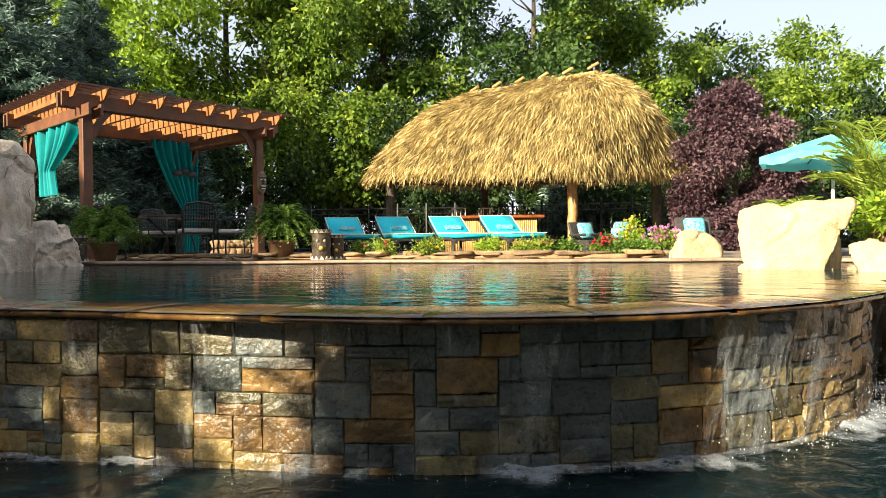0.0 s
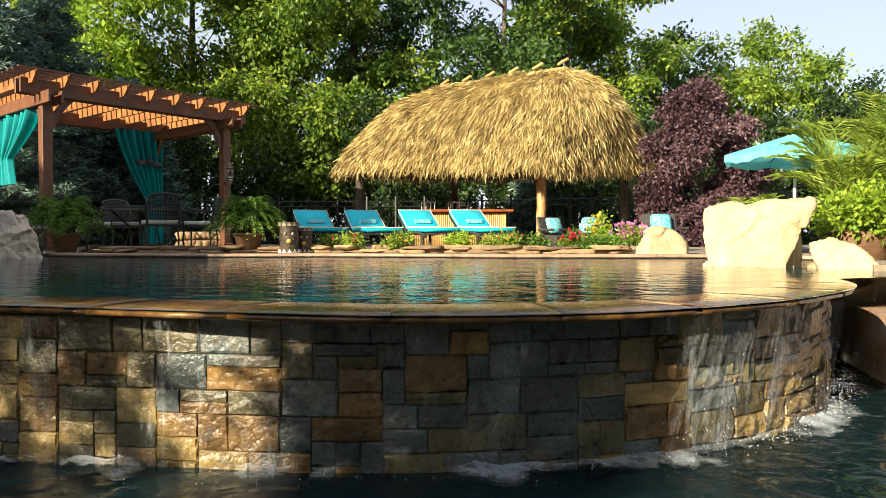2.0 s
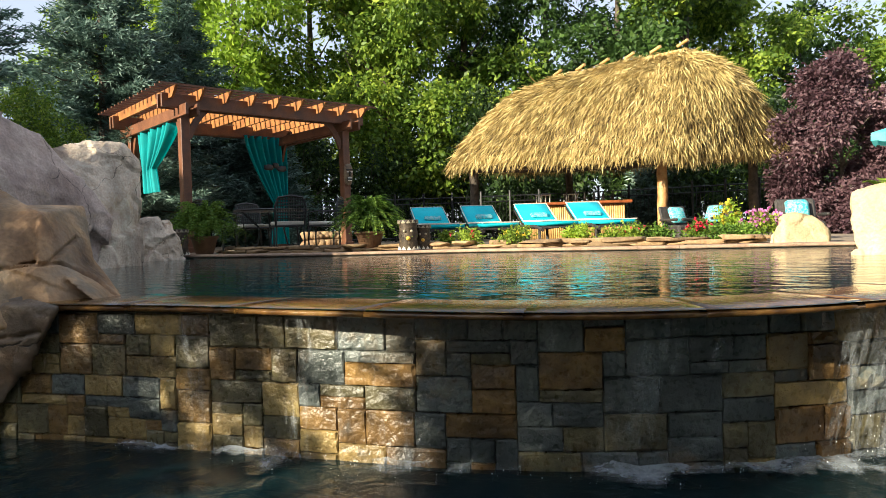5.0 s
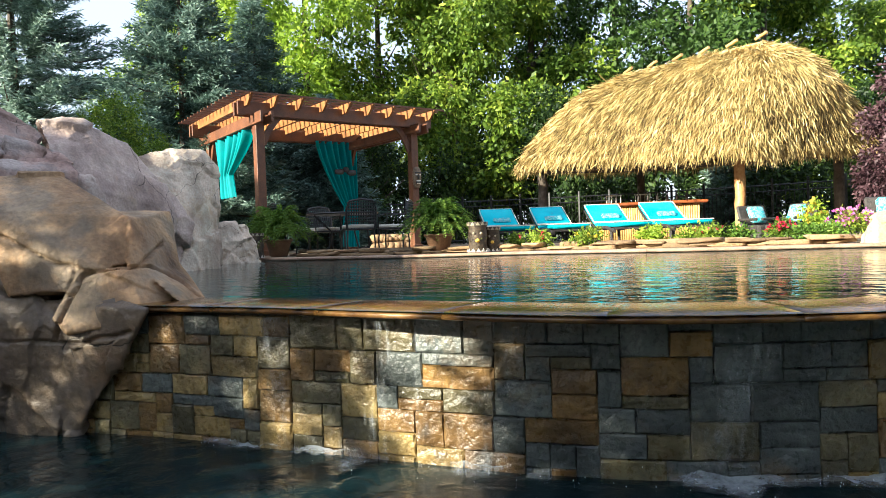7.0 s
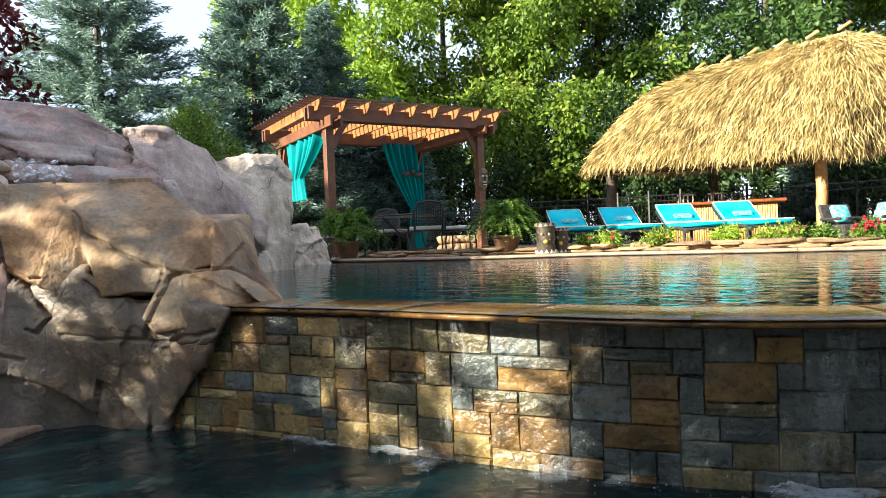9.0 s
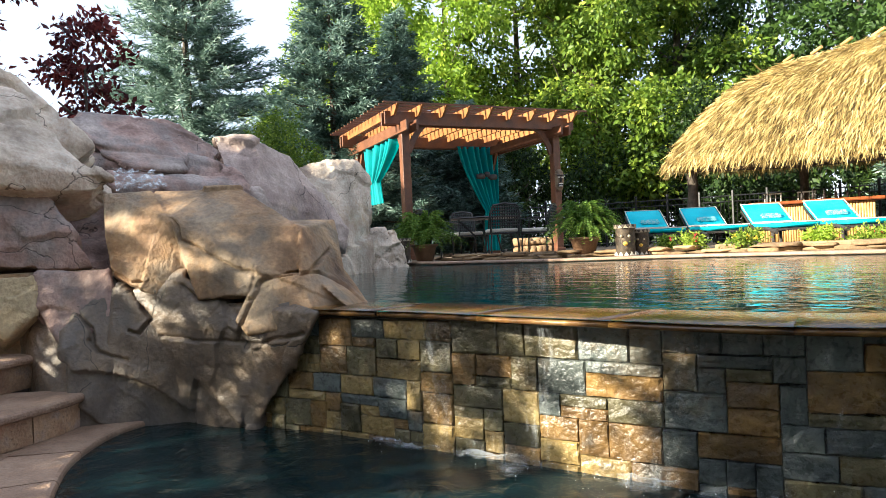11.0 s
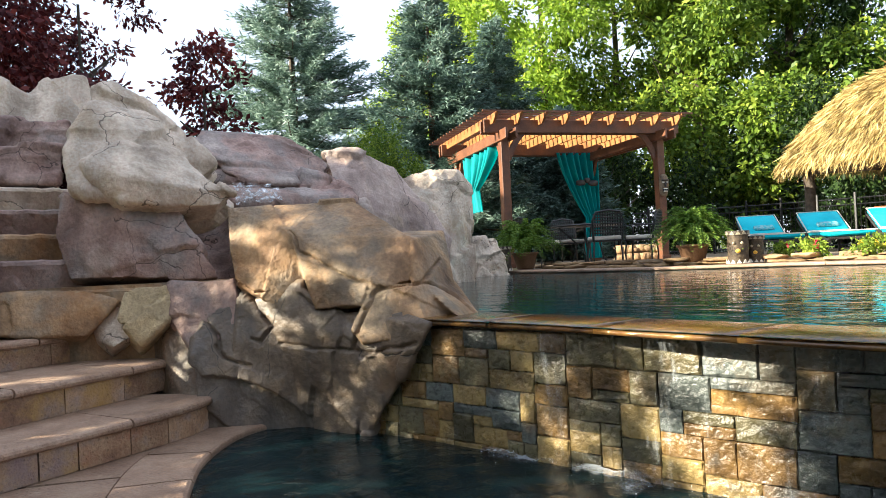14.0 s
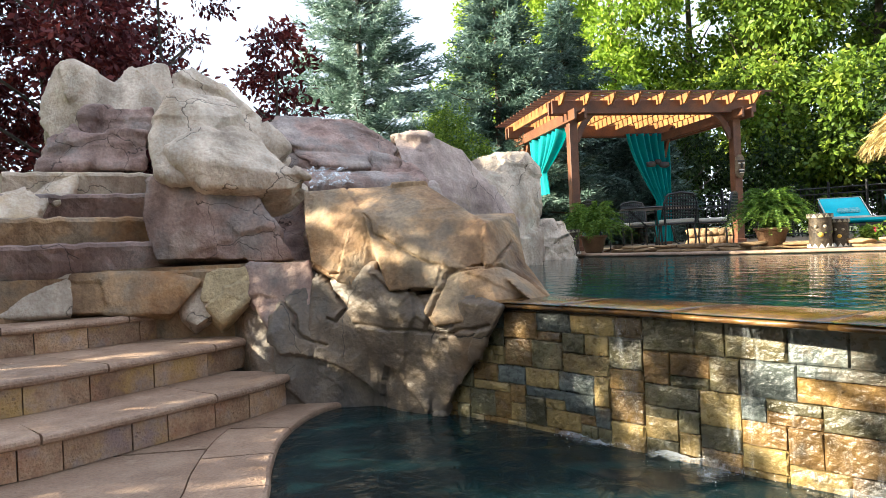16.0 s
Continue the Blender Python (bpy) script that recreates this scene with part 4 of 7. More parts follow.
# Facing stones of the landing.
rock("facing_stone", [crag([(-3.54, -0.66, 0.98), (-3.36, -0.12, 0.98), (-3.26, -0.14, 0.74), (-3.44, -0.66, 0.76)], 0.4, grow=1.2)],
     M_ROCK_GREY, "rough cracked stone facing the edge of the landing", "stone", group="facing stones", voxel=0.016, amp=0.02)
rock("facing_stone", [crag([(-3.36, -0.1, 0.98), (-3.1, 0.5, 0.96), (-2.96, 0.64, 0.9), (-3, 0.46, 0.7), (-3.26, -0.1, 0.74)], 0.4, grow=1.12)],
     M_ROCK_TAN, "rough cracked stone facing the edge of the landing", "stone", group="facing stones", voxel=0.016, amp=0.02)
rock("facing_stone", [crag([(-3.18, 0.55, 0.86), (-3.0, 0.68, 0.86), (-2.83, 0.71, 0.68), (-2.86, 0.6, 0.62), (-3.03, 0.56, 0.66)], 0.3, grow=1.16)],
     M_ROCK_GREY, "rough cracked stone facing the edge of the landing", "stone", group="facing stones", voxel=0.014, amp=0.025, soft=2)
rock("facing_stone", [crag([(-2.89, 0.7, 0.95), (-2.67, 0.88, 0.97), (-2.62, 0.87, 0.78), (-2.72, 0.74, 0.64), (-2.85, 0.65, 0.79)], 0.3, grow=1.16)],
     M_ROCK_SUN, "cream cracked stone facing the edge of the landing", "stone", group="facing stones", voxel=0.014, amp=0.025, soft=2)
rock("facing_stone", [crag([(-2.66, 0.93, 0.97), (-2.3, 1.17, 0.98), (-2.2, 1.15, 0.77), (-2.26, 1.01, 0.62), (-2.39, 0.93, 0.62), (-2.6, 0.9, 0.78)], 0.35, grow=1.16)],
     M_ROCK_RED, "reddish cracked stone facing the edge of the landing", "stone", group="facing stones", voxel=0.014, amp=0.025, soft=2)

# ---------------------------------------------------------------- lower steps and deck
def make_step(curve, z, z_below, inner, seed, name_label):
    """Tread stones with a rounded nose on riser tiles, along a curve."""
    rng = random.Random(seed)
    pts = smooth_curve([(x, y, 0) for x, y in curve[::-1]], 60)
    nn = normals_2d(pts)
    st = thing("stair_step", (0, 0, 0), name_label, "step", group="lower steps")
    k = 0
    first = True
    while k < 59:
        e = min(k + (rng.randint(7, 10) if first else rng.randint(13, 19)), 59)
        if 59 - e < 5:
            e = 59
        first = False
        bm = bmesh.new()
        prof = [(0.0, -0.025), (-0.004, -0.012), (-0.015, -0.003), (-0.03, 0.0), (-inner, 0.0), (-inner, -0.05), (-0.02, -0.05), (-0.004, -0.04)]
        seg = [p.copy() for p in pts[k:e + 1]]
        seg[0] = seg[0].lerp(seg[1], 0.12); seg[-1] = seg[-1].lerp(seg[-2], 0.12)
        sweep(bm, [p + Vector((0, 0, z)) for p in seg], prof)
        part("tread_stone", bm, M_TRAV, st)
        k = e
    body = bmesh.new()
    sweep(body, [p + Vector((0, 0, z_below - 0.1)) for p in pts], [(-0.055, 0), (-0.055, z - 0.05 - z_below + 0.1), (-inner, z - 0.05 - z_below + 0.1), (-inner, 0)])
    part("core", body, M_MORTAR, st)
    k = 0
    while k < 59:
        e = min(k + rng.randint(4, 8), 59)
        bm = bmesh.new()
        seg = [p.copy() for p in pts[k:e + 1]]
        seg[0] = seg[0].lerp(seg[1], 0.08); seg[-1] = seg[-1].lerp(seg[-2], 0.08)
        o = rng.uniform(-0.033, -0.027)
        sweep(bm, [p + Vector((0, 0, z_below + 0.002)) for p in seg], [(o, 0), (o, z - z_below - 0.052), (-0.056, z - z_below - 0.052), (-0.056, 0)])
        part("riser_tile", bm, M_RISER, st)
        k = e
    return st


make_step([(-2.25, 1.05), (-2.08, 0.85), (-1.93, 0.5), (-1.78, 0.03), (-1.64, -0.45), (-1.6, -1.0), (-1.6, -1.6)], 0.31, DECK_Z, 0.75, 1, "curved travertine step with rusty riser tiles next to the deck")
make_step([(-2.78, 1.08), (-2.64, 0.88), (-2.40, 0.33), (-2.20, -0.2), (-2.12, -0.6), (-2.1, -1.6)], 0.504, 0.31, 1.0, 2, "curved travertine step with stained riser tiles, middle one")
make_step([(-3.38, 0.92), (-3.30, 0.72), (-3.08, 0.15), (-3.02, -0.4), (-3.0, -1.6)], 0.69, 0.504, 0.6, 3, "curved travertine step meeting the rock landing")

deck = thing("pavement", (0, 0, 0), "tan travertine pavers along the basin's edge", "deck", kind="structure")
EDGE = [(-2.25, 1.62), (-2.05, 1.36), (-1.92, 1.02), (-1.57, 0.68), (-1.13, 0.44), (-0.82, 0.31), (-0.42, 0.08), (-0.1, -0.4), (0.0, -1.2), (0.0, -2.6)]
edge = smooth_curve([(x, y, 0) for x, y in EDGE[::-1]], 70)
bm = bmesh.new()
flat(bm, [tuple(p)[:2] for p in [q - nv * 0.05 for q, nv in zip(edge, normals_2d(edge))]] + [(-9, 1.62), (-9, -2.6)], DECK_Z - 0.05, 0.7)
part("deck_base", bm, M_MORTAR, deck)
rng = random.Random(8)
k = 0
while k < 69:
    e = min(k + rng.randint(5, 9), 69)
    bm = bmesh.new()
    seg = [p.copy() for p in edge[k:e + 1]]
    seg[0] = seg[0].lerp(seg[1], 0.08); seg[-1] = seg[-1].lerp(seg[-2], 0.08)
    sweep(bm, [p + Vector((0, 0, DECK_Z)) for p in seg], [(0.0, -0.02), (-0.006, -0.006), (-0.02, 0.0), (-0.34, 0.0), (-0.34, -0.05), (-0.01, -0.05), (0.0, -0.04)])
    part("edge_paver", bm, M_TRAV, deck)
    k = e
inner = [p - nv * 0.348 for p, nv in zip(edge, normals_2d(edge))]
k = 0
while k < 69:
    e = min(k + rng.randint(6, 9), 69)
    bm = bmesh.new()
    seg = inner[k:e + 1]
    seg = [seg[0].lerp(seg[1], 0.1)] + seg[1:-1] + [seg[-1].lerp(seg[-2], 0.1)]
    sweep(bm, [p + Vector((0, 0, DECK_Z - 0.002)) for p in seg], [(0, 0), (-0.9, 0), (-0.9, -0.05), (0, -0.05)])
    part("paver", bm, M_TRAV, deck)
    k = e
bm = bmesh.new()
flat(bm, [(0.1, -1.6), (9, -1.6), (9, -3.5), (0.1, -3.5)], DECK_Z, 0.8)
part("paver", bm, M_TRAV, deck)

# Far coping, patio and the low ledge behind it.
bm = bmesh.new()
flat(bm, [tuple(p)[:2] for p in far_pts] + [(9, 8.5), (12, 22), (-14, 22), (-12, 9.5)], PATIO_Z - 0.012, 0.9)
thing("pavement", (0, 0, 0), "flagstone patio between the pool and the garden", "patio", kind="structure", bm=bm, material=M_FLAG)
far_n = normals_2d(far_pts)
far_cop = thing("coping_far", (0, 0, 0), "tan stone coping along the pool's far edge", "coping", kind="structure")
rng = random.Random(17)
k = 0
while k < 79:
    e = min(k + rng.randint(2, 5), 79)
    bm = bmesh.new()
    seg = [p.copy() for p in far_pts[k:e + 1]]
    seg[0] = seg[0].lerp(seg[1], 0.012); seg[-1] = seg[-1].lerp(seg[-2], 0.012)
    sweep(bm, [p + Vector((0, 0, PATIO_Z)) for p in seg], [(0.03, -0.012), (0.02, 0.0), (-0.3, 0.0), (-0.3, -0.04), (0.02, -0.04), (0.03, -0.03)])
    part("coping_stone", bm, M_TRAV, far_cop)
    bm = bmesh.new()
    sweep(bm, [p + Vector((0, 0, PATIO_Z)) for p in seg], [(0.0, -0.042), (-0.1, -0.042), (-0.1, -0.3), (0.0, -0.3)])
    part("waterline_tile", bm, M_RISER, far_cop)
    k = e
# ---------------------------------------------------------------- pergola
def build_pergola():
    pl, u, d = Vector((-7.32, 8.87, 0)), Vector((0.407, 0.914, 0)), Vector((-0.914, 0.407, 0))
    W, D, ph = 3.41, 2.85, 3.50 - PATIO_Z
    pg = thing("pergola", (pl.x, pl.y, PATIO_Z), "red-brown stained cedar pergola standing on the patio", "pergola")

    def P(a, b, z):
        return u * a + d * b + Vector((0, 0, z))
    for a, b in ((0, 0), (W, 0), (0, D), (W, D)):
        bm = bmesh.new()
        beam(bm, P(a, b, 0), P(a, b, ph), 0.17, 0.17, 0.012, up=u)
        part("post", bm, M_WOOD_RED, pg)
        bm = bmesh.new()
        beam(bm, P(a, b, 0), P(a, b, 0.10), 0.22, 0.22, 0.012, up=u)
        part("post_base", bm, M_WOOD_RED, pg)
        for s, along in ((1 if a == 0 else -1, u), (1 if b == 0 else -1, d)):
            bm = bmesh.new()
            n = 8
            o = P(a, b, 0)
            pts = [o + along * s * (0.08 + 0.52 * (q / n)) + Vector((0, 0, ph - 0.62 + 0.60 * math.sin(q / n * math.pi / 2) ** 0.8)) for q in range(n + 1)]
            side = along.cross(Vector((0, 0, 1))).normalized()
            rings = []
            for q, p in enumerate(pts):
                tg = (pts[min(q + 1, n)] - pts[max(q - 1, 0)]).normalized()
                nm = tg.cross(side)
                rings.append([bm.verts.new(p + side * sx * 0.03 + nm * sn * 0.055) for sx, sn in ((-1, -1), (1, -1), (1, 1), (-1, 1))])
            for r0, r1 in zip(rings, rings[1:]):
                for e in range(4):
                    bm.faces.new((r0[e], r0[(e + 1) % 4], r1[(e + 1) % 4], r1[e]))
            bm.faces.new(rings[0]); bm.faces.new(rings[-1][::-1])
            bmesh.ops.recalc_face_normals(bm, faces=bm.faces)
            part("knee_brace", bm, M_WOOD_RED, pg)
    for b in (-0.10, 0.10, D - 0.10, D + 0.10):
        bm = bmesh.new()
        beam(bm, P(-0.42, b, ph + 0.01), P(W + 0.42, b, ph + 0.01), 0.05, 0.25, 0.006)
        part("beam", bm, M_WOOD_RED, pg)
    for a in (-0.10, 0.10, W - 0.10, W + 0.10):
        bm = bmesh.new()
        beam(bm, P(a, -0.45, ph - 0.17), P(a, D + 0.45, ph - 0.17), 0.05, 0.2, 0.006)
        part("side_beam", bm, M_WOOD_RED, pg)
    for k in range(9):
        a = -0.28 + (W + 0.56) * k / 8
        bm = bmesh.new()
        beam(bm, P(a, -0.5, ph + 0.125), P(a, D + 0.5, ph + 0.125), 0.045, 0.18)
        for v in bm.verts:
            t = (v.co - P(a, 0, 0)).dot(d)
            if v.co.z < ph + 0.125 and (t < -0.4 or t > D + 0.4):
                v.co += d * (0.22 if t < 0 else -0.22)
        part("rafter", bm, M_WOOD_SUNLIT, pg, "rafter in sunlit cedar tone")
    for k in range(17):
        b = -0.42 + (D + 0.84) * k / 16
        bm = bmesh.new()
        beam(bm, P(-0.55, b, ph + 0.235), P(W + 0.55, b, ph + 0.235), 0.045, 0.035)
        part("lath", bm, M_WOOD_RED, pg)

    # Curtains, gathered to the posts.
    def curtain(a0, b0, a1, b1, drop, pull, tie, hang, name):
        c = thing("curtain", (pl.x, pl.y, PATIO_Z), name, "curtain", group="pergola curtains")
        bm = bmesh.new()
        nu, nv = 60, 26
        rows = []
        for j in range(nv + 1):
            t = j / nv
            row = []
            for i in range(nu + 1):
                s = i / nu
                width = 1 - (1 - tie) * min(t / 0.62, 1) ** 1.4 if t < 0.62 else tie + 0.22 * (t - 0.62)
                ss = pull + (s - pull) * width
                fold = math.sin(s * 42) * (0.035 + 0.02 * (1 - t)) + math.sin(s * 17 + 2) * 0.02
                base = P(a0 + (a1 - a0) * ss, b0 + (b1 - b0) * ss, ph - hang - drop * t)
                side = Vector((b1 - b0, -(a1 - a0), 0)).normalized()
                row.append(bm.verts.new(base + (u * side.x + d * side.y) * fold * (0.6 + width)))
            rows.append(row)
        for r, q in zip(rows, rows[1:]):
            for i in range(nu):
                bm.faces.new((r[i], r[i + 1], q[i + 1], q[i]))
        part("cloth", bm, M_TEAL, c, smooth=True)
        bm = bmesh.new()
        tube(bm, [P(a0, b0, ph - hang + 0.01), P(a1, b1, ph - hang + 0.01)], 0.015)
        part("rod", bm, M_IRON, c)
        return c
    curtain(0, 0.35, 0, 2.3, 1.22, 0.95, 0.34, 0.28, "teal outdoor curtain swept back at the pergola's side")
    rear = curtain(W - 1.0, D - 0.16, W + 0.15, D - 0.16, 2.55, 0.95, 0.36, 0.08, "teal outdoor curtain tied back at the pergola's rear")
    for k, (da, dz, w) in enumerate(((-0.42, 0.0, 0.22), (-0.24, 0.05, 0.14), (-0.10, -0.02, 0.24))):
        bm = bmesh.new()
        rock_mesh(bm, P(W + da, D - 0.24, ph - 0.80 + dz), (w * 0.55, 0.03, 0.07), 66, 90 + k, facets=5, sub=2)
        part("tieback", bm, M_IRON, rear, "dark tieback ornament")
    # A carved mask on the front post.
    bm = bmesh.new()
    rock_mesh(bm, (0, 0, 0), (0.10, 0.055, 0.23), 0, 70, facets=3, sub=3, boxy=3)
    q = P(W, -0.13, 1.52)
    m = thing("wall_mask", (pl.x + q.x, pl.y + q.y, PATIO_Z + q.z), "carved wooden mask with bared teeth hung on the pergola post", "mask", bm=bm, material=M_MASK, turn=66)
    for name, c, s, mt in (("mouth", (0, -0.052, -0.10), (0.12, 0.02, 0.075), M_IRON), ("teeth", (0, -0.06, -0.075), (0.11, 0.02, 0.022), M_CREAM), ("teeth", (0, -0.06, -0.128), (0.10, 0.02, 0.018), M_CREAM),
                           ("eye", (-0.045, -0.055, 0.055), (0.05, 0.02, 0.026), M_CREAM), ("eye", (0.045, -0.055, 0.055), (0.05, 0.02, 0.026), M_CREAM), ("brow", (0, -0.055, 0.10), (0.17, 0.03, 0.025), M_WICKER), ("nose", (0, -0.062, 0.005), (0.04, 0.035, 0.09), M_WICKER)):
        bm = bmesh.new()
        box(bm, c, s, None, 0.007)
        part(name, bm, mt, m)


build_pergola()


# ---------------------------------------------------------------- thatched hut
EAVE = [Vector((-5.30, 15.45, 2.72)), Vector((0.42, 14.35, 2.52)), Vector((2.9, 17.8, 2.74)), Vector((-3.3, 19.6, 2.75))]
RIDGE = [Vector((-2.6, 16.8, 4.86)), Vector((0.55, 16.25, 5.06))]


def thatch_surface(s, t):
    """Eave loop parameter s (0..1) and height t (0 eave, 1 ridge) to a point; corners are rounded."""
    k = s * 4
    i = int(k) % 4
    f = k - int(k)
    a, b = EAVE[i], EAVE[(i + 1) % 4]
    e = a.lerp(b, f)
    cen = sum(EAVE, Vector()) / 4
    r = min(f, 1 - f)
    e = e.lerp(cen, 0.06 * max(0, 1 - r / 0.16) ** 2)
    tops = {0: RIDGE[0].lerp(RIDGE[1], f), 1: RIDGE[1], 2: RIDGE[1].lerp(RIDGE[0], f), 3: RIDGE[0]}
    top = tops[i]
    p = e.lerp(top, t)
    swell = math.sin(math.pi * min(t * 1.05, 1))
    p += (e - cen).normalized() * swell * (0.15 + (0.35 * math.sin(math.pi * f) if i == 1 else 0.0))
    p.z += 0.30 * swell + 0.08 * noise.noise(p * 0.9)
    return p


def build_hut():
    hut = thing("thatched_hut", (0, 0, 0), "open hut with a palm-thatch roof on log posts", "hut")
    posts = {(0.11, 15.55): 0.12, (-4.5, 15.75): 0.11, (1.95, 17.55): 0.11, (-2.5, 17.5): 0.10}
    for (x, y), r in posts.items():
        bm = bmesh.new()
        rng = random.Random(int(x * 10))
        zs = [PATIO_Z + (2.95 - PATIO_Z) * q / 12 for q in range(13)]
        tube(bm, [(x + rng.uniform(-0.012, 0.012), y + rng.uniform(-0.012, 0.012), z) for z in zs], [r * rng.uniform(0.9, 1.08) for _ in zs], 10)
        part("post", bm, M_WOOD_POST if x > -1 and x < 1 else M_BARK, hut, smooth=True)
    keys = list(posts)
    for a, b in ((0, 1), (0, 2), (1, 3), (2, 3)):
        bm = bmesh.new()
        tube(bm, [(*keys[a], 2.62), (*keys[b], 2.62)], 0.09, 8)
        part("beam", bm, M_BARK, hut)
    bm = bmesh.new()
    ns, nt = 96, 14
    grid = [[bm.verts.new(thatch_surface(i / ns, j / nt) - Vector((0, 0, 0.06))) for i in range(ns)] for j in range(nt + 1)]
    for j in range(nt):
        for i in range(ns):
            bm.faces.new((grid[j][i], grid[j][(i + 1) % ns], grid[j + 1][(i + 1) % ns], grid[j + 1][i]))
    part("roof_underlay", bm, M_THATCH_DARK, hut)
    rng = np.random.default_rng(3)
    P, D, S, W = [], [], [], []
    n = 95000
    for q in range(n):
        s = rng.random()
        t = rng.random() ** 1.05 if q > 7000 else rng.random() * 0.05
        a = thatch_surface(s, t)
        b = thatch_surface(s, max(t - 0.06, 0)) if t > 0.07 else a - Vector((0, 0, 0.1))
        if t > 0.07:
            dn = (b - a).normalized()
        else:
            c = thatch_surface(s, t + 0.06)
            dn = ((a - c).normalized() + Vector((0, 0, -0.55))).normalized()
        lift = rng.uniform(0.0, 0.14)
        P.append((a.x, a.y, a.z + lift))
        D.append((dn.x + rng.normal() * 0.28, dn.y + rng.normal() * 0.28, dn.z + rng.normal() * 0.2))
        S.append(rng.uniform(0.12, 0.30) if q % 3 else rng.uniform(0.25, 0.45)); W.append(rng.uniform(0.007, 0.020) if q % 3 else rng.uniform(0.012, 0.03))
    part("thatch", cards("thatch", (np.array(P), np.array(D), np.array(S), np.array(W)), M_THATCH), None, hut, "golden dry palm thatch")
    along = (RIDGE[1] - RIDGE[0])
    for q in range(6):
        c = RIDGE[0] + along * (0.02 + 0.98 * q / 5) + Vector((0, 0, 0.16))
        bm = bmesh.new()
        side = Vector((0.80, -0.55, 0.25)).normalized()
        tube(bm, [c - side * 0.17, c + side * 0.14], 0.038, 7)
        part("ridge_log", bm, M_BAMBOO, hut)
    bm = bmesh.new()
    tube(bm, [RIDGE[0] + Vector((0, 0, -0.01)), RIDGE[1] + Vector((0, 0, -0.01))], 0.045, 7)
    part("ridge_pole", bm, M_BAMBOO, hut)


build_hut()


def build_bar():
    a, b = Vector((-3.05, 15.75, PATIO_Z)), Vector((-0.85, 16.3, PATIO_Z))
    ux = (b - a).normalized(); back = Vector((-ux.y, ux.x, 0))
    bar = thing("tiki_bar", a, "bar counter with a red-brown wood top and bamboo front", "bar")
    L = (b - a).length
    bm = bmesh.new()
    beam(bm, back * 0.25 + Vector((0, 0, 0.41)), ux * L + back * 0.25 + Vector((0, 0, 0.41)), 0.42, 0.80)
    part("body", bm, M_BARK, bar)
    bm = bmesh.new()
    beam(bm, ux * -0.18 + back * 0.2 + Vector((0, 0, 0.86)), ux * (L + 0.18) + back * 0.2 + Vector((0, 0, 0.86)), 0.68, 0.07, 0.02)
    part("counter_top", bm, M_WOOD_BAR, bar)
    n = 44
    bm0 = bmesh.new()
    tube(bm0, [(0, 0, 0.0), (0, 0, 0.81)], 0.026, 7)
    me = mesh_of("bamboo_cane", bm0, M_BAMBOO, True)
    for k in range(n):
        o = part("bamboo_cane", me, None, bar)
        p = ux * (L * (k + 0.5) / n) + back * 0.015
        o.matrix_local = Matrix.Translation(p)
    # a small rack of bottles and glasses on the counter
    rng = random.Random(2)
    for k in range(6):
        bm = bmesh.new()
        lathe(bm, [(0.03, 0), (0.03, 0.13), (0.012, 0.18), (0.012, 0.24)], 10)
        p = a + ux * (0.9 + 0.22 * k) + back * 0.3
        thing("bottle", (p.x, p.y, PATIO_Z + 0.897), "dark glass bottle standing on the bar", "bottle", group="bar bottles", bm=bm, material=M_WICKER, smooth=True)
    for k in range(2):
        bm = bmesh.new()
        p = a + ux * (0.25 + 0.7 * k) + back * 0.75
        for sx in (-0.16, 0.16):
            for sy in (-0.14, 0.14):
                tube(bm, [(sx * 1.2, sy * 1.2, 0), (sx, sy, 0.68)], 0.018, 6)
        box(bm, (0, 0, 0.70), (0.40, 0.36, 0.05), None, 0.015)
        for q in range(4):
            tube(bm, [(-0.17 + 0.113 * q, 0.16, 0.72), (-0.18 + 0.12 * q, 0.2, 1.12)], 0.012, 6)
        tube(bm, [(-0.2, 0.2, 1.12), (0.2, 0.2, 1.12)], 0.018, 6)
        thing("bar_stool", (p.x, p.y, PATIO_Z), "pale metal bar stool behind the counter", "stool", group="bar stools", bm=bm, material=M_CREAM)


build_bar()
# ---------------------------------------------------------------- trees
def crown_cards(rng, blobs, n, size, droop=0.35, ratio=0.5):
    """Leaves in clumps on a set of (centre, radii) blobs, denser towards the outside."""
    P, D, S = [], [], []
    vol = np.array([b[1][0] * b[1][1] for b in blobs]); vol = vol / vol.sum()
    for (c, r), share in zip(blobs, vol):
        clumps = max(int(share * n / 26), 3)
        d = rng.normal(size=(clumps, 3)); d /= np.linalg.norm(d, axis=1, keepdims=True)
        rad = rng.uniform(0.55, 1.08, (clumps, 1))
        cc = np.array(c) + d * rad * np.array(r)
        per = 26
        o = rng.normal(size=(clumps, per, 3)) * np.array([0.28, 0.28, 0.2]) * (size * 3.2)
        p = (cc[:, None] + o).reshape(-1, 3)
        out = np.repeat(d, per, 0) * 0.6 + rng.normal(size=(clumps * per, 3)) * 0.55
        out[:, 2] -= droop
        P.append(p); D.append(out); S.append(rng.uniform(0.6, 1.25, clumps * per) * size)
    P, D, S = np.concatenate(P), np.concatenate(D), np.concatenate(S)
    return P, D, S, S * ratio


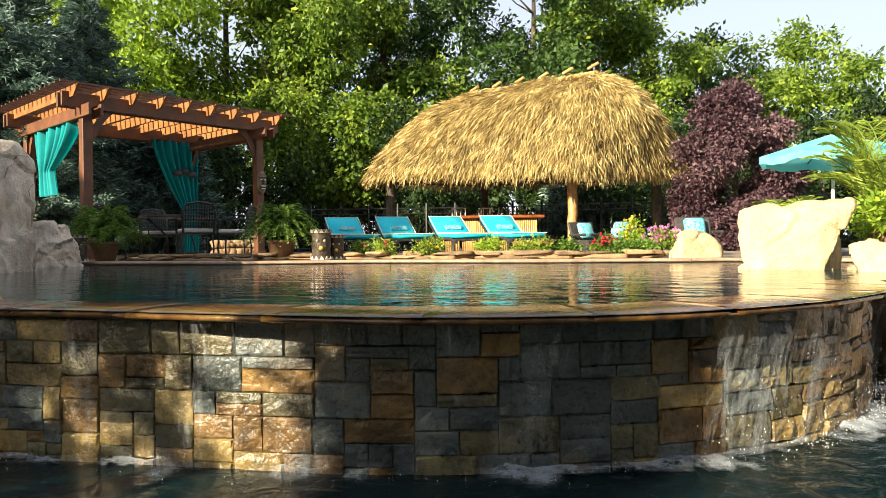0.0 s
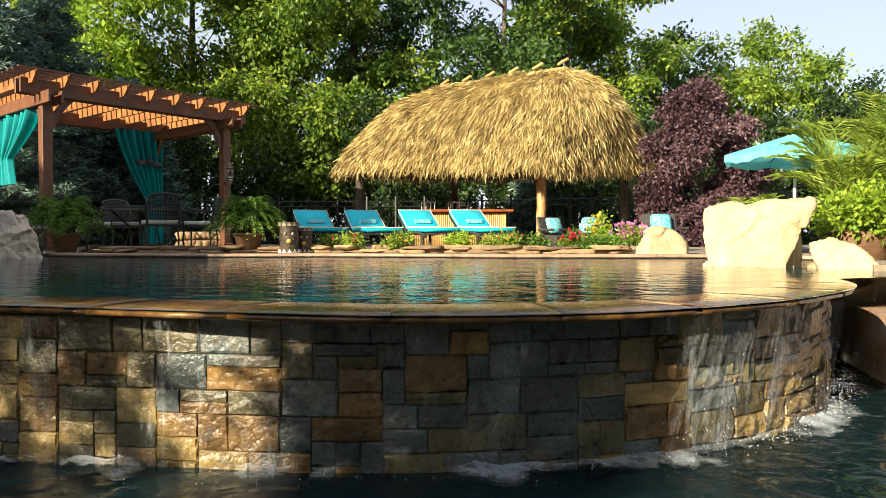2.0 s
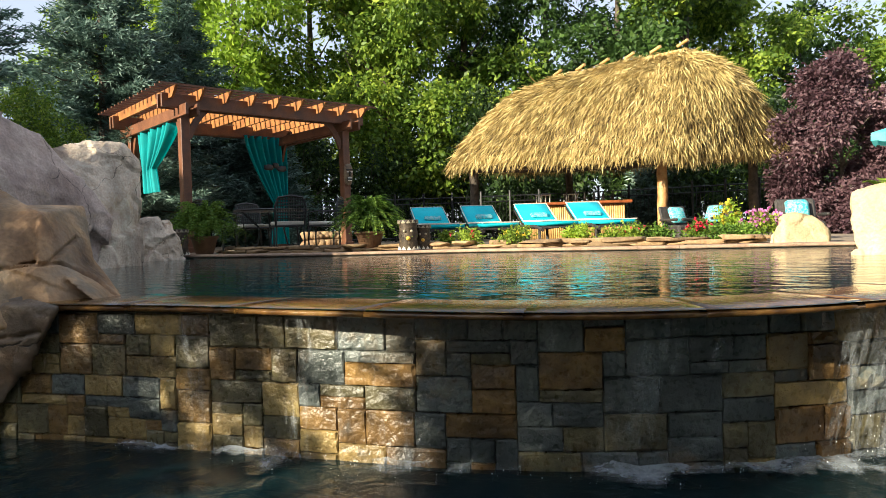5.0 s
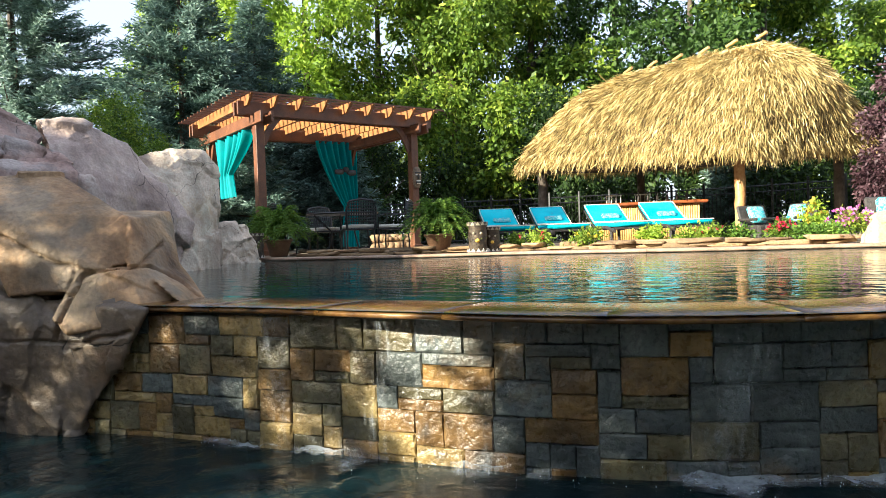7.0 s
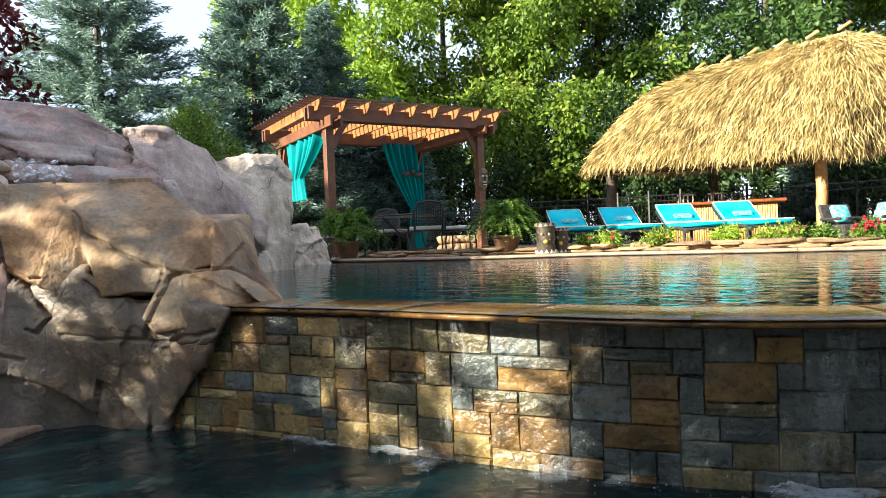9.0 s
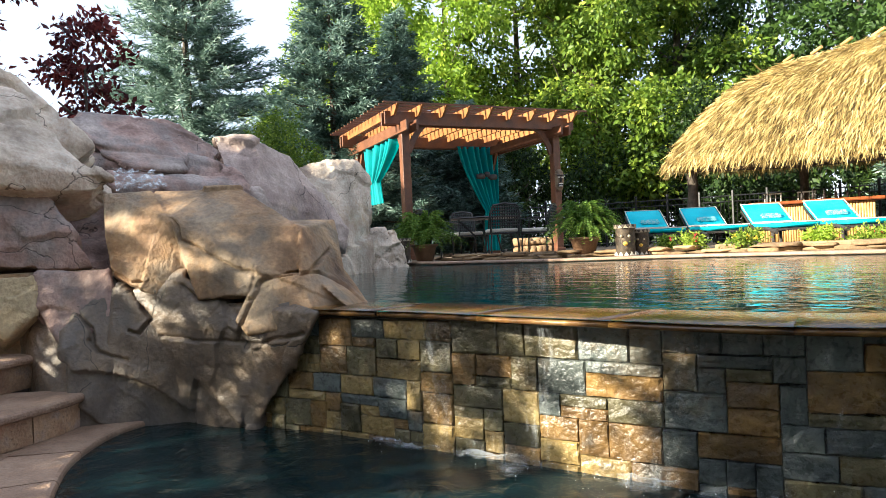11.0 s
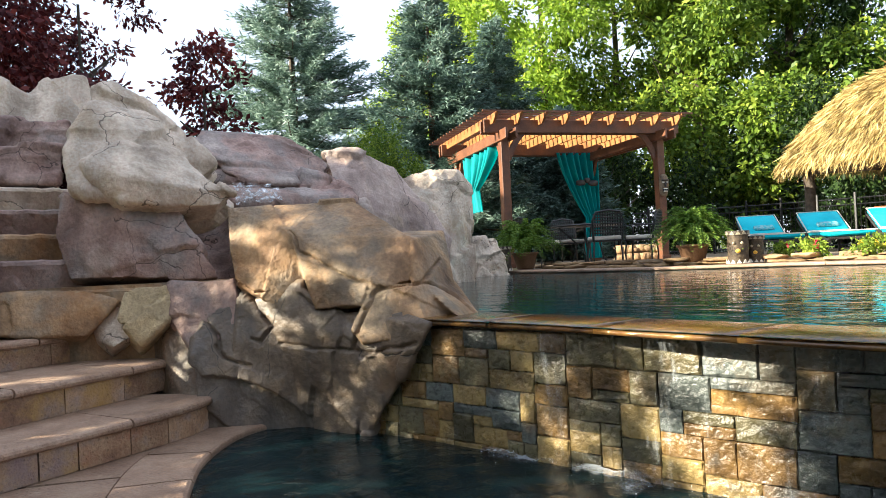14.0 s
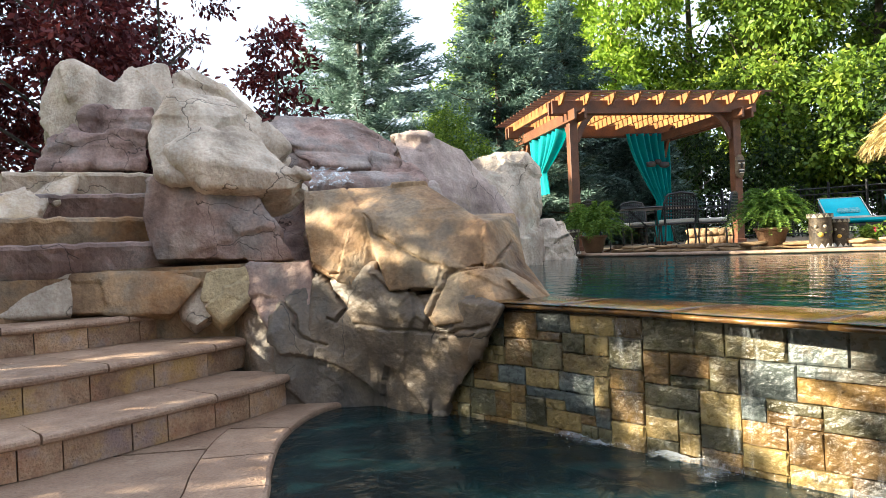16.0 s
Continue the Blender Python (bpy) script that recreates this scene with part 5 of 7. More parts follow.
def limbs(bm, rng, base, height, r0, spread, n=7, fork=0.35):
    """A tapered, slightly bent trunk with limbs."""
    pts, rad = [], []
    x = y = 0.0
    for k in range(9):
        t = k / 8
        pts.append((base[0] + x, base[1] + y, base[2] + height * t)); rad.append(r0 * (1.15 - t) if k else r0 * 1.4)
        x += rng.normal() * 0.03 * height / 8; y += rng.normal() * 0.03 * height / 8
    tube(bm, pts, [max(r, 0.02) for r in rad], 8)
    for k in range(n):
        t = fork + (0.95 - fork) * k / n
        a = rng.uniform(0, 2 * math.pi)
        i = int(t * 8)
        p = Vector(pts[i])
        L = spread * rng.uniform(0.6, 1.0) * (1.1 - t * 0.6)
        q = p + Vector((math.cos(a) * L * 0.5, math.sin(a) * L * 0.5, L * 0.35))
        e = p + Vector((math.cos(a + 0.2) * L, math.sin(a + 0.2) * L, L * 0.8))
        tube(bm, [p, q, e], [max(rad[i] * 0.5, 0.03), max(rad[i] * 0.3, 0.02), 0.012], 6)


def deciduous(x, y, height, spread, seed, material, leaves=15000, size=0.23, low=0.12, label="tall leafy green tree behind the patio", z=PATIO_Z - 0.06, name="tree", r0=None):
    rng = np.random.default_rng(seed)
    tr = thing(name, (x, y, z), label, "tree", group="")
    bm = bmesh.new()
    limbs(bm, rng, (0, 0, -0.1), height * 0.82, r0 or height * 0.014, spread * 0.8)
    part("trunk", bm, M_BARK, tr)
    blobs = []
    for k in range(26):
        t = low + (0.98 - low) * (k + 0.5) / 26
        w = spread * (math.sin(math.pi * min(max(t * 0.86 + 0.12, 0), 1)) ** 0.7)
        a = rng.uniform(0, 2 * math.pi)
        d = rng.uniform(0.25, 0.85) * w
        r = spread * rng.uniform(0.26, 0.44) * (1.12 - 0.5 * t)
        blobs.append(((math.cos(a) * d, math.sin(a) * d, height * t), (r, r, r * 0.8)))
    part("crown", cards("crown", crown_cards(rng, blobs, leaves, size), material), None, tr)
    return tr


def spruce(x, y, height, half, seed, label, z=PATIO_Z - 0.06, n_branch=330, needles=None):
    rng = np.random.default_rng(seed)
    tr = thing("spruce_tree", (x, y, z), label, "tree")
    bm = bmesh.new()
    tube(bm, [(0, 0, -0.1), (0, 0, height * 0.5), (0, 0, height * 0.99)], [height * 0.018, height * 0.011, 0.01], 8)
    P, D, S, W = [], [], [], []
    for k in range(n_branch):
        t = (k + rng.random()) / n_branch
        h = height * (0.03 + 0.97 * t)
        L = half * (1 - t) ** 0.85 * rng.uniform(0.72, 1.12) + 0.12
        a = rng.uniform(0, 2 * math.pi)
        dirv = np.array([math.cos(a), math.sin(a), 0])
        m = max(int(L * 15), 4)
        if t < 0.9 and k % 4 == 0:
            tube(bm, [(0, 0, h), tuple(dirv * L * 0.6 + [0, 0, h - 0.06 * L]), tuple(dirv * L * 0.95 + [0, 0, h + 0.02 * L])], [0.03, 0.02, 0.006], 4, False)
        for q in range(m):
            f = (q + rng.random()) / m
            f = 0.12 + 0.88 * f
            p = dirv * L * f + [0, 0, h - 0.16 * L * f + 0.22 * L * f * f]
            for side in (-1, 1, 0, 0):
                tw = dirv * rng.uniform(0.4, 0.9) + side * np.array([-dirv[1], dirv[0], 0]) * rng.uniform(0.5, 1.0) + [0, 0, rng.uniform(-0.25, 0.3)]
                for e in range(2):
                    P.append(p + rng.normal(size=3) * 0.05); D.append(tw + rng.normal(size=3) * 0.25)
                    S.append(rng.uniform(0.16, 0.34) * (1.1 - 0.4 * f)); W.append(rng.uniform(0.022, 0.05))
    part("trunk", bm, M_BARK, tr)
    part("crown", cards("crown", (np.array(P), np.array(D), np.array(S), np.array(W)), needles or M_SPRUCE), None, tr)
    return tr


def polar(az, r):
    """A place by its bearing (degrees to the left of +y) and range from the middle of the walk."""
    a = radians(az)
    return 2.05 - math.sin(a) * r, -0.55 + math.cos(a) * r


for az, r, h, sp, seed, m, n in ((47, 31, 15, 4.2, 1, M_LEAF_Y, 28500), (41, 27, 15.5, 4.0, 2, M_LEAF_Y, 32300), (35, 29, 16, 4.2, 3, M_LEAF, 32300), (29, 26, 15, 3.8, 4, M_LEAF, 34200), (22.5, 27, 16, 4.2, 5, M_LEAF, 32300),
                                  (16, 29, 16, 4.2, 6, M_LEAF_D, 32300), (10, 27, 15, 4.0, 7, M_LEAF_D, 30400), (4.5, 28, 14.5, 3.9, 8, M_LEAF, 32300), (0.5, 33, 14.5, 3.4, 9, M_LEAF, 24700), (52, 36, 13, 4.0, 10, M_LEAF_Y, 19000)):
    deciduous(*polar(az, r), h, sp, seed, m, n)
for az, r, h, sp, seed, m in ((-3, 36, 10.5, 3.0, 21, M_LEAF_D), (-6.5, 38, 10.4, 3.1, 22, M_LEAF), (-9.8, 38, 10.8, 3.1, 23, M_LEAF), (-13.5, 37, 8.6, 2.6, 24, M_LEAF), (-19, 36, 6.2, 3.2, 25, M_LEAF)):
    deciduous(*polar(az, r), h, sp, seed, m, 14000, 0.26, label="sunlit round-topped green tree in the distance")
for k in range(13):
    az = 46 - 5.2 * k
    deciduous(*polar(az, 24 + 1.5 * math.sin(k * 2.1)), 4.0 + 1.0 * math.sin(k * 1.7), 2.0, 60 + k, M_UNDER_SHADED, 7500, 0.17, 0.06, "dark green understorey shrub behind the fence", name="shrub", r0=0.05)
spruce(*polar(61.7, 20), 9.6, 4.1, 31, "tall blue spruce with drooping boughs")
spruce(*polar(50.5, 18), 7.6, 3.0, 32, "blue-green spruce behind the pergola", needles=M_SPRUCE_D)
spruce(*polar(45, 22), 7.8, 3.0, 33, "dark spruce behind the pergola", needles=M_SPRUCE_D)
spruce(*polar(39.5, 21), 4.6, 1.9, 35, "young dark spruce below the trees", n_branch=200, needles=M_SPRUCE_D)
spruce(*polar(7.6, 22.5), 3.1, 1.3, 34, "small blue spruce seen beyond the hut", n_branch=170)
deciduous(*polar(-5.6, 16.8), 3.75, 1.42, 41, M_PLUM, 44000, 0.10, 0.06, "round purple-leaf plum tree beside the hut", r0=0.06)
deciduous(*polar(85, 11.5), 6.6, 2.7, 42, M_PLUM_R, 46000, 0.12, 0.03, "dark red plum tree behind the rocks", r0=0.09, z=0.6)
deciduous(*polar(77.5, 11.5), 5.6, 1.35, 43, M_PLUM_R, 10000, 0.10, 0.25, "dark red plum tree behind the rocks", r0=0.05, z=0.6)
deciduous(*polar(69, 11.5), 4.2, 0.8, 44, M_PLUM_R, 1100, 0.13, 0.4, "thin young red plum with bare twigs", r0=0.03, z=0.6)
deciduous(*polar(55, 11.3), 2.65, 1.1, 45, M_LEAF, 22000, 0.05, 0.1, "yellow-green bush behind the waterfall rocks", name="bush", r0=0.04, z=0.6)

# Unseen trees added behind the walk to shade the basin and pass sun spots.
SUN_BEARING, SUN_ACROSS = Vector((-0.471, -0.882, 0)), Vector((0.882, -0.471, 0))


def shade_tree(p, along, z, half, seed, n, size=0.3, label="unseen leafy tree added to cast shade"):
    """An added shade caster on the sun's side: p is its offset across the sun's bearing, along the distance towards the
    sun.
    """
    b = SUN_BEARING * along + SUN_ACROSS * p
    rng = np.random.default_rng(seed)
    tr = thing("tree", (b.x, b.y, 0.1), label, "tree")
    bm = bmesh.new()
    limbs(bm, rng, (0, 0, 0), z - 0.4, 0.10, half[0] * 0.5, 5)
    part("trunk", bm, M_BARK, tr)
    blobs = []
    for k in range(18):
        q = SUN_ACROSS * rng.uniform(-0.8, 0.8) * half[0] + SUN_BEARING * rng.uniform(-1, 1) * half[0]
        blobs.append(((q.x, q.y, z - 0.1 + rng.uniform(-0.85, 0.85) * half[1]), (half[0] * 0.22, half[0] * 0.22, half[1] * 0.25)))
    part("crown", cards("crown", crown_cards(rng, blobs, n, size, ratio=0.7), M_LEAF), None, tr)
    return tr


def columnar(p, along, half, height, seed):
    """A narrow evergreen added out of view to shade the wall's middle."""
    b = SUN_BEARING * along + SUN_ACROSS * p
    rng = np.random.default_rng(seed)
    tr = thing("evergreen", (b.x, b.y, 0.1), "unseen narrow evergreen added to shade the middle of the wall", "tree")
    bm = bmesh.new(); tube(bm, [(0, 0, 0), (0, 0, height * 0.9)], [0.09, 0.02], 7)
    part("trunk", bm, M_BARK, tr)
    blobs = [((0, 0, height * (k + 0.5) / 16), (half, half, height / 16)) for k in range(16)]
    part("crown", cards("crown", crown_cards(rng, blobs, 16000, 0.11, ratio=0.6), M_LEAF_D), None, tr)


def open_tree(along, p0, p1, z0, z1, seed, cover, label):
    """A tree added to shape the sun, with an airy crown of separate leaf clumps; cover(p, z) is the share of the crown
    that they fill.
    """
    rng = np.random.default_rng(seed)
    pm = (p0 + p1) / 2
    b = SUN_BEARING * along + SUN_ACROSS * pm
    tr = thing("tree", (b.x, b.y, 0.0), label, "tree")
    bm = bmesh.new()
    limbs(bm, rng, (0, 0, 0), z1 - 0.5, 0.09, (p1 - p0) * 0.4, 6, 0.5)
    part("trunk", bm, M_BARK, tr)
    P, D, S = [], [], []
    step = 0.115
    for i in range(int((p1 - p0) / step)):
        for k in range(int((z1 - z0) / step)):
            p, z = p0 + (i + rng.random()) * step, z0 + (k + rng.random()) * step
            if rng.random() > cover(p, z):
                continue
            c = SUN_ACROSS * (p - pm) + SUN_BEARING * rng.uniform(-0.5, 0.5) + Vector((0, 0, z))
            n = 60
            P.append(np.array(c) + rng.normal(size=(n, 3)) * 0.048); D.append(rng.normal(size=(n, 3)) + [0, 0, -0.3]); S.append(rng.uniform(0.05, 0.085, n))
    P, D, S = np.concatenate(P), np.concatenate(D), np.concatenate(S)
    part("crown", cards("crown", (P, D, S, S * 0.65), M_LEAF), None, tr)


def crown_share(p, z):
    """Crown gaps set for the wanted sun spots: a clear gap at one side, hand-wide gaps through the middle, dense on the
    other side.
    """
    gap = noise.noise(Vector((p * 5.5, z * 4.2, 3.7))) + 0.35 * noise.noise(Vector((p * 13, z * 11, 1.2)))
    if p > -0.60:
        return float(gap > 0.62)
    if p > -1.54:
        return float(gap < 0.16)
    return float(gap < -0.28) if p < -2.28 and 3.25 < z < 3.95 else 1.0


columnar(0.29, 6.0, 0.50, 4.55, 81)
open_tree(6.0, -2.7, -0.38, 1.8, 5.0, 82, crown_share, "unseen airy tree added to dapple the sun on wall and boulder")
open_tree(6.2, -5.6, -2.68, 1.3, 4.9, 86, lambda p, z: 0.93, "unseen leafy tree added to keep the rocks and steps in shade")
shade_tree(-4.75, 10.5, 4.9, (1.9, 2.4), 84, 11000)
shade_tree(-8.2, 12.0, 4.4, (2.4, 2.0), 83, 6000)
shade_tree(-8.55, 12.2, 7.6, (2.7, 1.5), 85, 11000)
# Big trees added out of view to cut the sky light on the wall.
for x, y, h, sp, seed in ((3.8, -10.5, 13, 4.0, 721), (9.5, -9.0, 14, 4.4, 722), (14.5, -4.0, 13, 4.2, 723), (16.0, 4.0, 12, 4.0, 724), (7.5, -16.0, 15, 4.6, 725)):
    deciduous(x, y, h, sp, seed, M_LEAF_D, 9000, 0.42, 0.08, "unseen big tree added to cut the sky light on the wall", z=-0.6)
# Unseen row closing the lawn, added to block low sky light.
for k in range(9):
    x = -26 + 6.5 * k
    deciduous(x, -22 - 3 * math.sin(k), 7.6 + 0.6 * math.sin(k * 2.2), 3.6, 700 + k, M_LEAF_D, 5000, 0.4, 0.05, "unseen tree in a row added to block low sky light", z=-0.9)
# ---------------------------------------------------------------- furniture on the patio
def lounger(place, turn, seed):
    """A sun lounger: head at the local origin's -x end, foot towards +x."""
    lo = thing("sun_lounger", place, "dark wicker sun lounger with a turquoise cushion, back raised", "lounger", group="sun loungers", turn=turn)
    bm = bmesh.new()
    for sy in (-0.33, 0.33):
        tube(bm, [(-0.85, sy, 0.27), (-0.2, sy, 0.30), (0.6, sy, 0.30), (0.98, sy, 0.24)], 0.03, 8)
    for x in (-0.8, -0.1, 0.5, 0.95):
        tube(bm, [(x, -0.33, 0.28), (x, 0.33, 0.28)], 0.02, 6)
    box(bm, (0.38, 0, 0.28), (1.2, 0.62, 0.03))
    part("frame", bm, M_WICKER, lo)
    for x, sy in ((-0.75, -0.31), (-0.75, 0.31), (0.75, -0.31), (0.75, 0.31)):
        bm = bmesh.new()
        tube(bm, [(x, sy, 0.28), (x + 0.02, sy, 0.0)], 0.026, 7)
        part("leg", bm, M_WICKER, lo)
    bm = bmesh.new()
    beam(bm, (-0.18, 0, 0.31), (-0.76, 0, 0.63), 0.64, 0.03)
    part("backrest_frame", bm, M_WICKER, lo)
    for a, b, nm in (((-0.16, 0, 0.36), (0.92, 0, 0.35), "seat_cushion"), ((-0.19, 0, 0.38), (-0.78, 0, 0.70), "back_cushion")):
        bm = bmesh.new()
        beam(bm, a, b, 0.62, 0.085, 0.03)
        cushion = part(nm, bm, M_TURQ, lo, "plump turquoise cushion", smooth=True)
        a, b = Vector(a), Vector(b)
        side, top = Vector((0, 0.312, 0)), (b - a).cross(Vector((0, 1, 0))).normalized()
        top *= 0.035 if top.z > 0 else -0.035
        bm = bmesh.new()
        tube(bm, [a - side + top, b - side + top, b + side + top, a + side + top, a - side + top], 0.009, 6, False)
        part("piping", bm, M_CREAM, cushion, "white piping")
    bm = bmesh.new()
    beam(bm, (-0.24, 0.02, 0.475), (-0.34, 0.02, 0.545), 0.32, 0.05, 0.022)
    part("pillow", bm, M_PRINT, lo, "small printed pillow")
    return lo


M_PRINT = mat("printed_cloth", [(0.40, (0.02, 0.36, 0.42)), (0.5, (0.30, 0.46, 0.46)), (0.6, (0.04, 0.34, 0.38))], 0.85, 22.0, 0.1, 90, detail=2)
for az, r in ((27.0, 13.2), (23.0, 13.1), (18.7, 13.0), (14.6, 13.0)):
    x, y = polar(az, r)
    lounger((x + 0.76, y - 0.58, PATIO_Z - 0.006), -55 + (az - 20) * 0.4, int(az))


def patio_chair(place, turn, cushion):
    ch = thing("patio_chair", place, "black wrought-iron chair with a cream seat cushion", "chair", group="patio chairs", turn=turn)
    bm = bmesh.new()
    box(bm, (0, 0, 0.42), (0.48, 0.46, 0.03), None, 0.01)
    part("seat_frame", bm, M_IRON, ch)
    bm = bmesh.new()
    box(bm, (0, 0, 0.465), (0.46, 0.44, 0.06), None, 0.02, 2)
    part("cushion", bm, cushion, ch, "cream seat cushion")
    for sx, sy in ((-0.21, -0.2), (0.21, -0.2), (-0.21, 0.2), (0.21, 0.2)):
        bm = bmesh.new()
        tube(bm, [(sx, sy, 0.42), (sx * 1.1, sy * 1.1, 0.2), (sx * 1.05, sy * 1.05, 0.0)], 0.014, 6)
        part("leg", bm, M_IRON, ch)
    bm = bmesh.new()
    top = [(-0.23, 0.24, 0.42), (-0.245, 0.29, 0.74), (-0.19, 0.31, 0.87), (0, 0.315, 0.90), (0.19, 0.31, 0.87), (0.245, 0.29, 0.74), (0.23, 0.24, 0.42)]
    tube(bm, top, 0.02, 6)
    part("backrest", bm, M_IRON, ch)
    bm = bmesh.new()
    for k in range(11):
        x = -0.2 + 0.04 * k
        tube(bm, [(x, 0.25, 0.5), (x, 0.305, 0.87)], 0.011, 5)
    for z in (0.54, 0.59, 0.64, 0.69, 0.74, 0.79, 0.84):
        tube(bm, [(-0.235, 0.27 + (z - 0.5) * 0.11, z), (0.235, 0.27 + (z - 0.5) * 0.11, z)], 0.011, 5)
    tagged(part("back_mesh", bm, M_IRON, ch), kind="stuff")
    for sx in (-0.26, 0.26):
        bm = bmesh.new()
        tube(bm, [(sx, 0.27, 0.66), (sx, 0.0, 0.68), (sx, -0.2, 0.65), (sx * 0.95, -0.21, 0.42)], 0.012, 6)
        part("armrest", bm, M_IRON, ch)
    return ch


tx, ty = polar(38.4, 12.4)
table = thing("patio_table", (tx, ty, PATIO_Z - 0.006), "round black wrought-iron patio table under the pergola", "table")
bm = bmesh.new()
lathe(bm, [(0.62, 0.70), (0.64, 0.715), (0.62, 0.73)], 28)
part("tabletop", bm, M_IRON, table)
for k in range(4):
    a = math.pi / 4 + k * math.pi / 2
    bm = bmesh.new()
    tube(bm, [(0.5 * math.cos(a), 0.5 * math.sin(a), 0.70), (0.2 * math.cos(a), 0.2 * math.sin(a), 0.4), (0.26 * math.cos(a), 0.26 * math.sin(a), 0.12), (0.45 * math.cos(a), 0.45 * math.sin(a), 0.0)], 0.017, 6)
    part("leg", bm, M_IRON, table)
first = None
for k, (dx, dy, tn) in enumerate(((-0.55, -0.75, 160), (0.75, -0.55, 230), (0.85, 0.35, 290), (-0.8, 0.45, 60))):
    if first is None:
        first = patio_chair((tx + dx, ty + dy, PATIO_Z - 0.006), tn, M_CREAM)
    else:
        copy_thing(first, pose(tx + dx, ty + dy, PATIO_Z - 0.006, 0, 0, tn))

# Wicker seats with printed cushions beyond the flower bed.
for az, r, tn in ((5.3, 13.8, 40), (3.6, 13.5, -35), (-2.9, 11.9, 10)):
    x, y = polar(az, r)
    ch = thing("lounge_chair", (x, y, PATIO_Z - 0.006), "dark wicker lounge chair with a printed aqua cushion", "chair", group="lounge chairs", turn=tn)
    bm = bmesh.new()
    box(bm, (0, 0, 0.13), (0.58, 0.56, 0.26), None, 0.04, 2)
    part("base", bm, M_WICKER, ch)
    bm = bmesh.new()
    beam(bm, (0, 0.24, 0.2), (0, 0.40, 0.62), 0.58, 0.06, 0.03, up=(0, 1, 0))
    part("backrest", bm, M_WICKER, ch)
    for sx in (-0.32, 0.32):
        bm = bmesh.new()
        box(bm, (sx, 0, 0.36), (0.05, 0.56, 0.05), None, 0.02, 2)
        part("armrest", bm, M_WICKER, ch)
    bm = bmesh.new()
    beam(bm, (0, 0.12, 0.30), (0, 0.27, 0.60), 0.34, 0.10, 0.045, up=(0, 1, 0))
    part("cushion", bm, M_PRINT, ch, "printed aqua and white cushion", smooth=True)


# ---------------------------------------------------------------- pots and plants
def fern(place, seed, spread, height):
    rng = np.random.default_rng(seed)
    f = thing("potted_fern", place, "big green fern spilling over a brown clay pot", "plant", group="potted ferns")
    bm = bmesh.new()
    lathe(bm, [(0.13, 0), (0.15, 0.02), (0.20, 0.22), (0.215, 0.25), (0.215, 0.28), (0.18, 0.28), (0.17, 0.24)], 20)
    pot = part("pot", bm, M_TERRA, f, "brown clay pot", smooth=True)
    bm = bmesh.new()
    lathe(bm, [(0.205, 0.245), (0.232, 0.25), (0.236, 0.275), (0.228, 0.288), (0.19, 0.288)], 20)
    part("pot_rim", bm, M_TERRA, pot, smooth=True)
    P, D, S, W = [], [], [], []
    for k in range(330):
        a = rng.uniform(0, 2 * math.pi)
        up = rng.uniform(0.15, 1.0)
        L = spread * rng.uniform(0.7, 1.2)
        out = np.array([math.cos(a), math.sin(a), 0])
        tang = np.array([-math.sin(a), math.cos(a), 0])
        for q in range(30):
            t = (q + 1) / 30
            rad = L * (t ** 1.1) * (1.0 - 0.62 * up)
            z = 0.27 + height * (0.35 + 0.65 * up) * (1.5 * t - 0.62 * t * t) - 0.62 * spread * t ** 2.2 * (1 - 0.5 * up)
            c = out * rad + [0, 0, z]
            for sd in (-1, 1):
                P.append(c); D.append(tang * sd + out * 0.55 + [0, 0, 0.15] + rng.normal(size=3) * 0.12)
                S.append(0.085 * (1 - 0.85 * t) + 0.014); W.append(0.016)
    part("fronds", cards("fronds", (np.array(P), np.array(D), np.array(S), np.array(W)), M_FERN), None, f)


fern((*polar(43.6, 11.9), PATIO_Z), 1, 0.82, 0.92)
fern((*polar(30.5, 10.5), PATIO_Z), 2, 0.76, 0.88)
M_TOTEM = mat("totem_paint", [(0.3, (0.02, 0.015, 0.011)), (0.55, (0.06, 0.042, 0.026)), (0.75, (0.16, 0.12, 0.07))], 0.6, 14.0, 0.4, 60)
M_BONE = mat("bone_paint", [(0.3, (0.20, 0.17, 0.11)), (0.7, (0.34, 0.30, 0.21))], 0.7, 12.0, 0.2, 60)
M_YELLOW = mat("yellow_paint", [(0.3, (0.62, 0.36, 0.04)), (0.7, (0.75, 0.5, 0.08))], 0.6, 10.0, 0.1, 60)
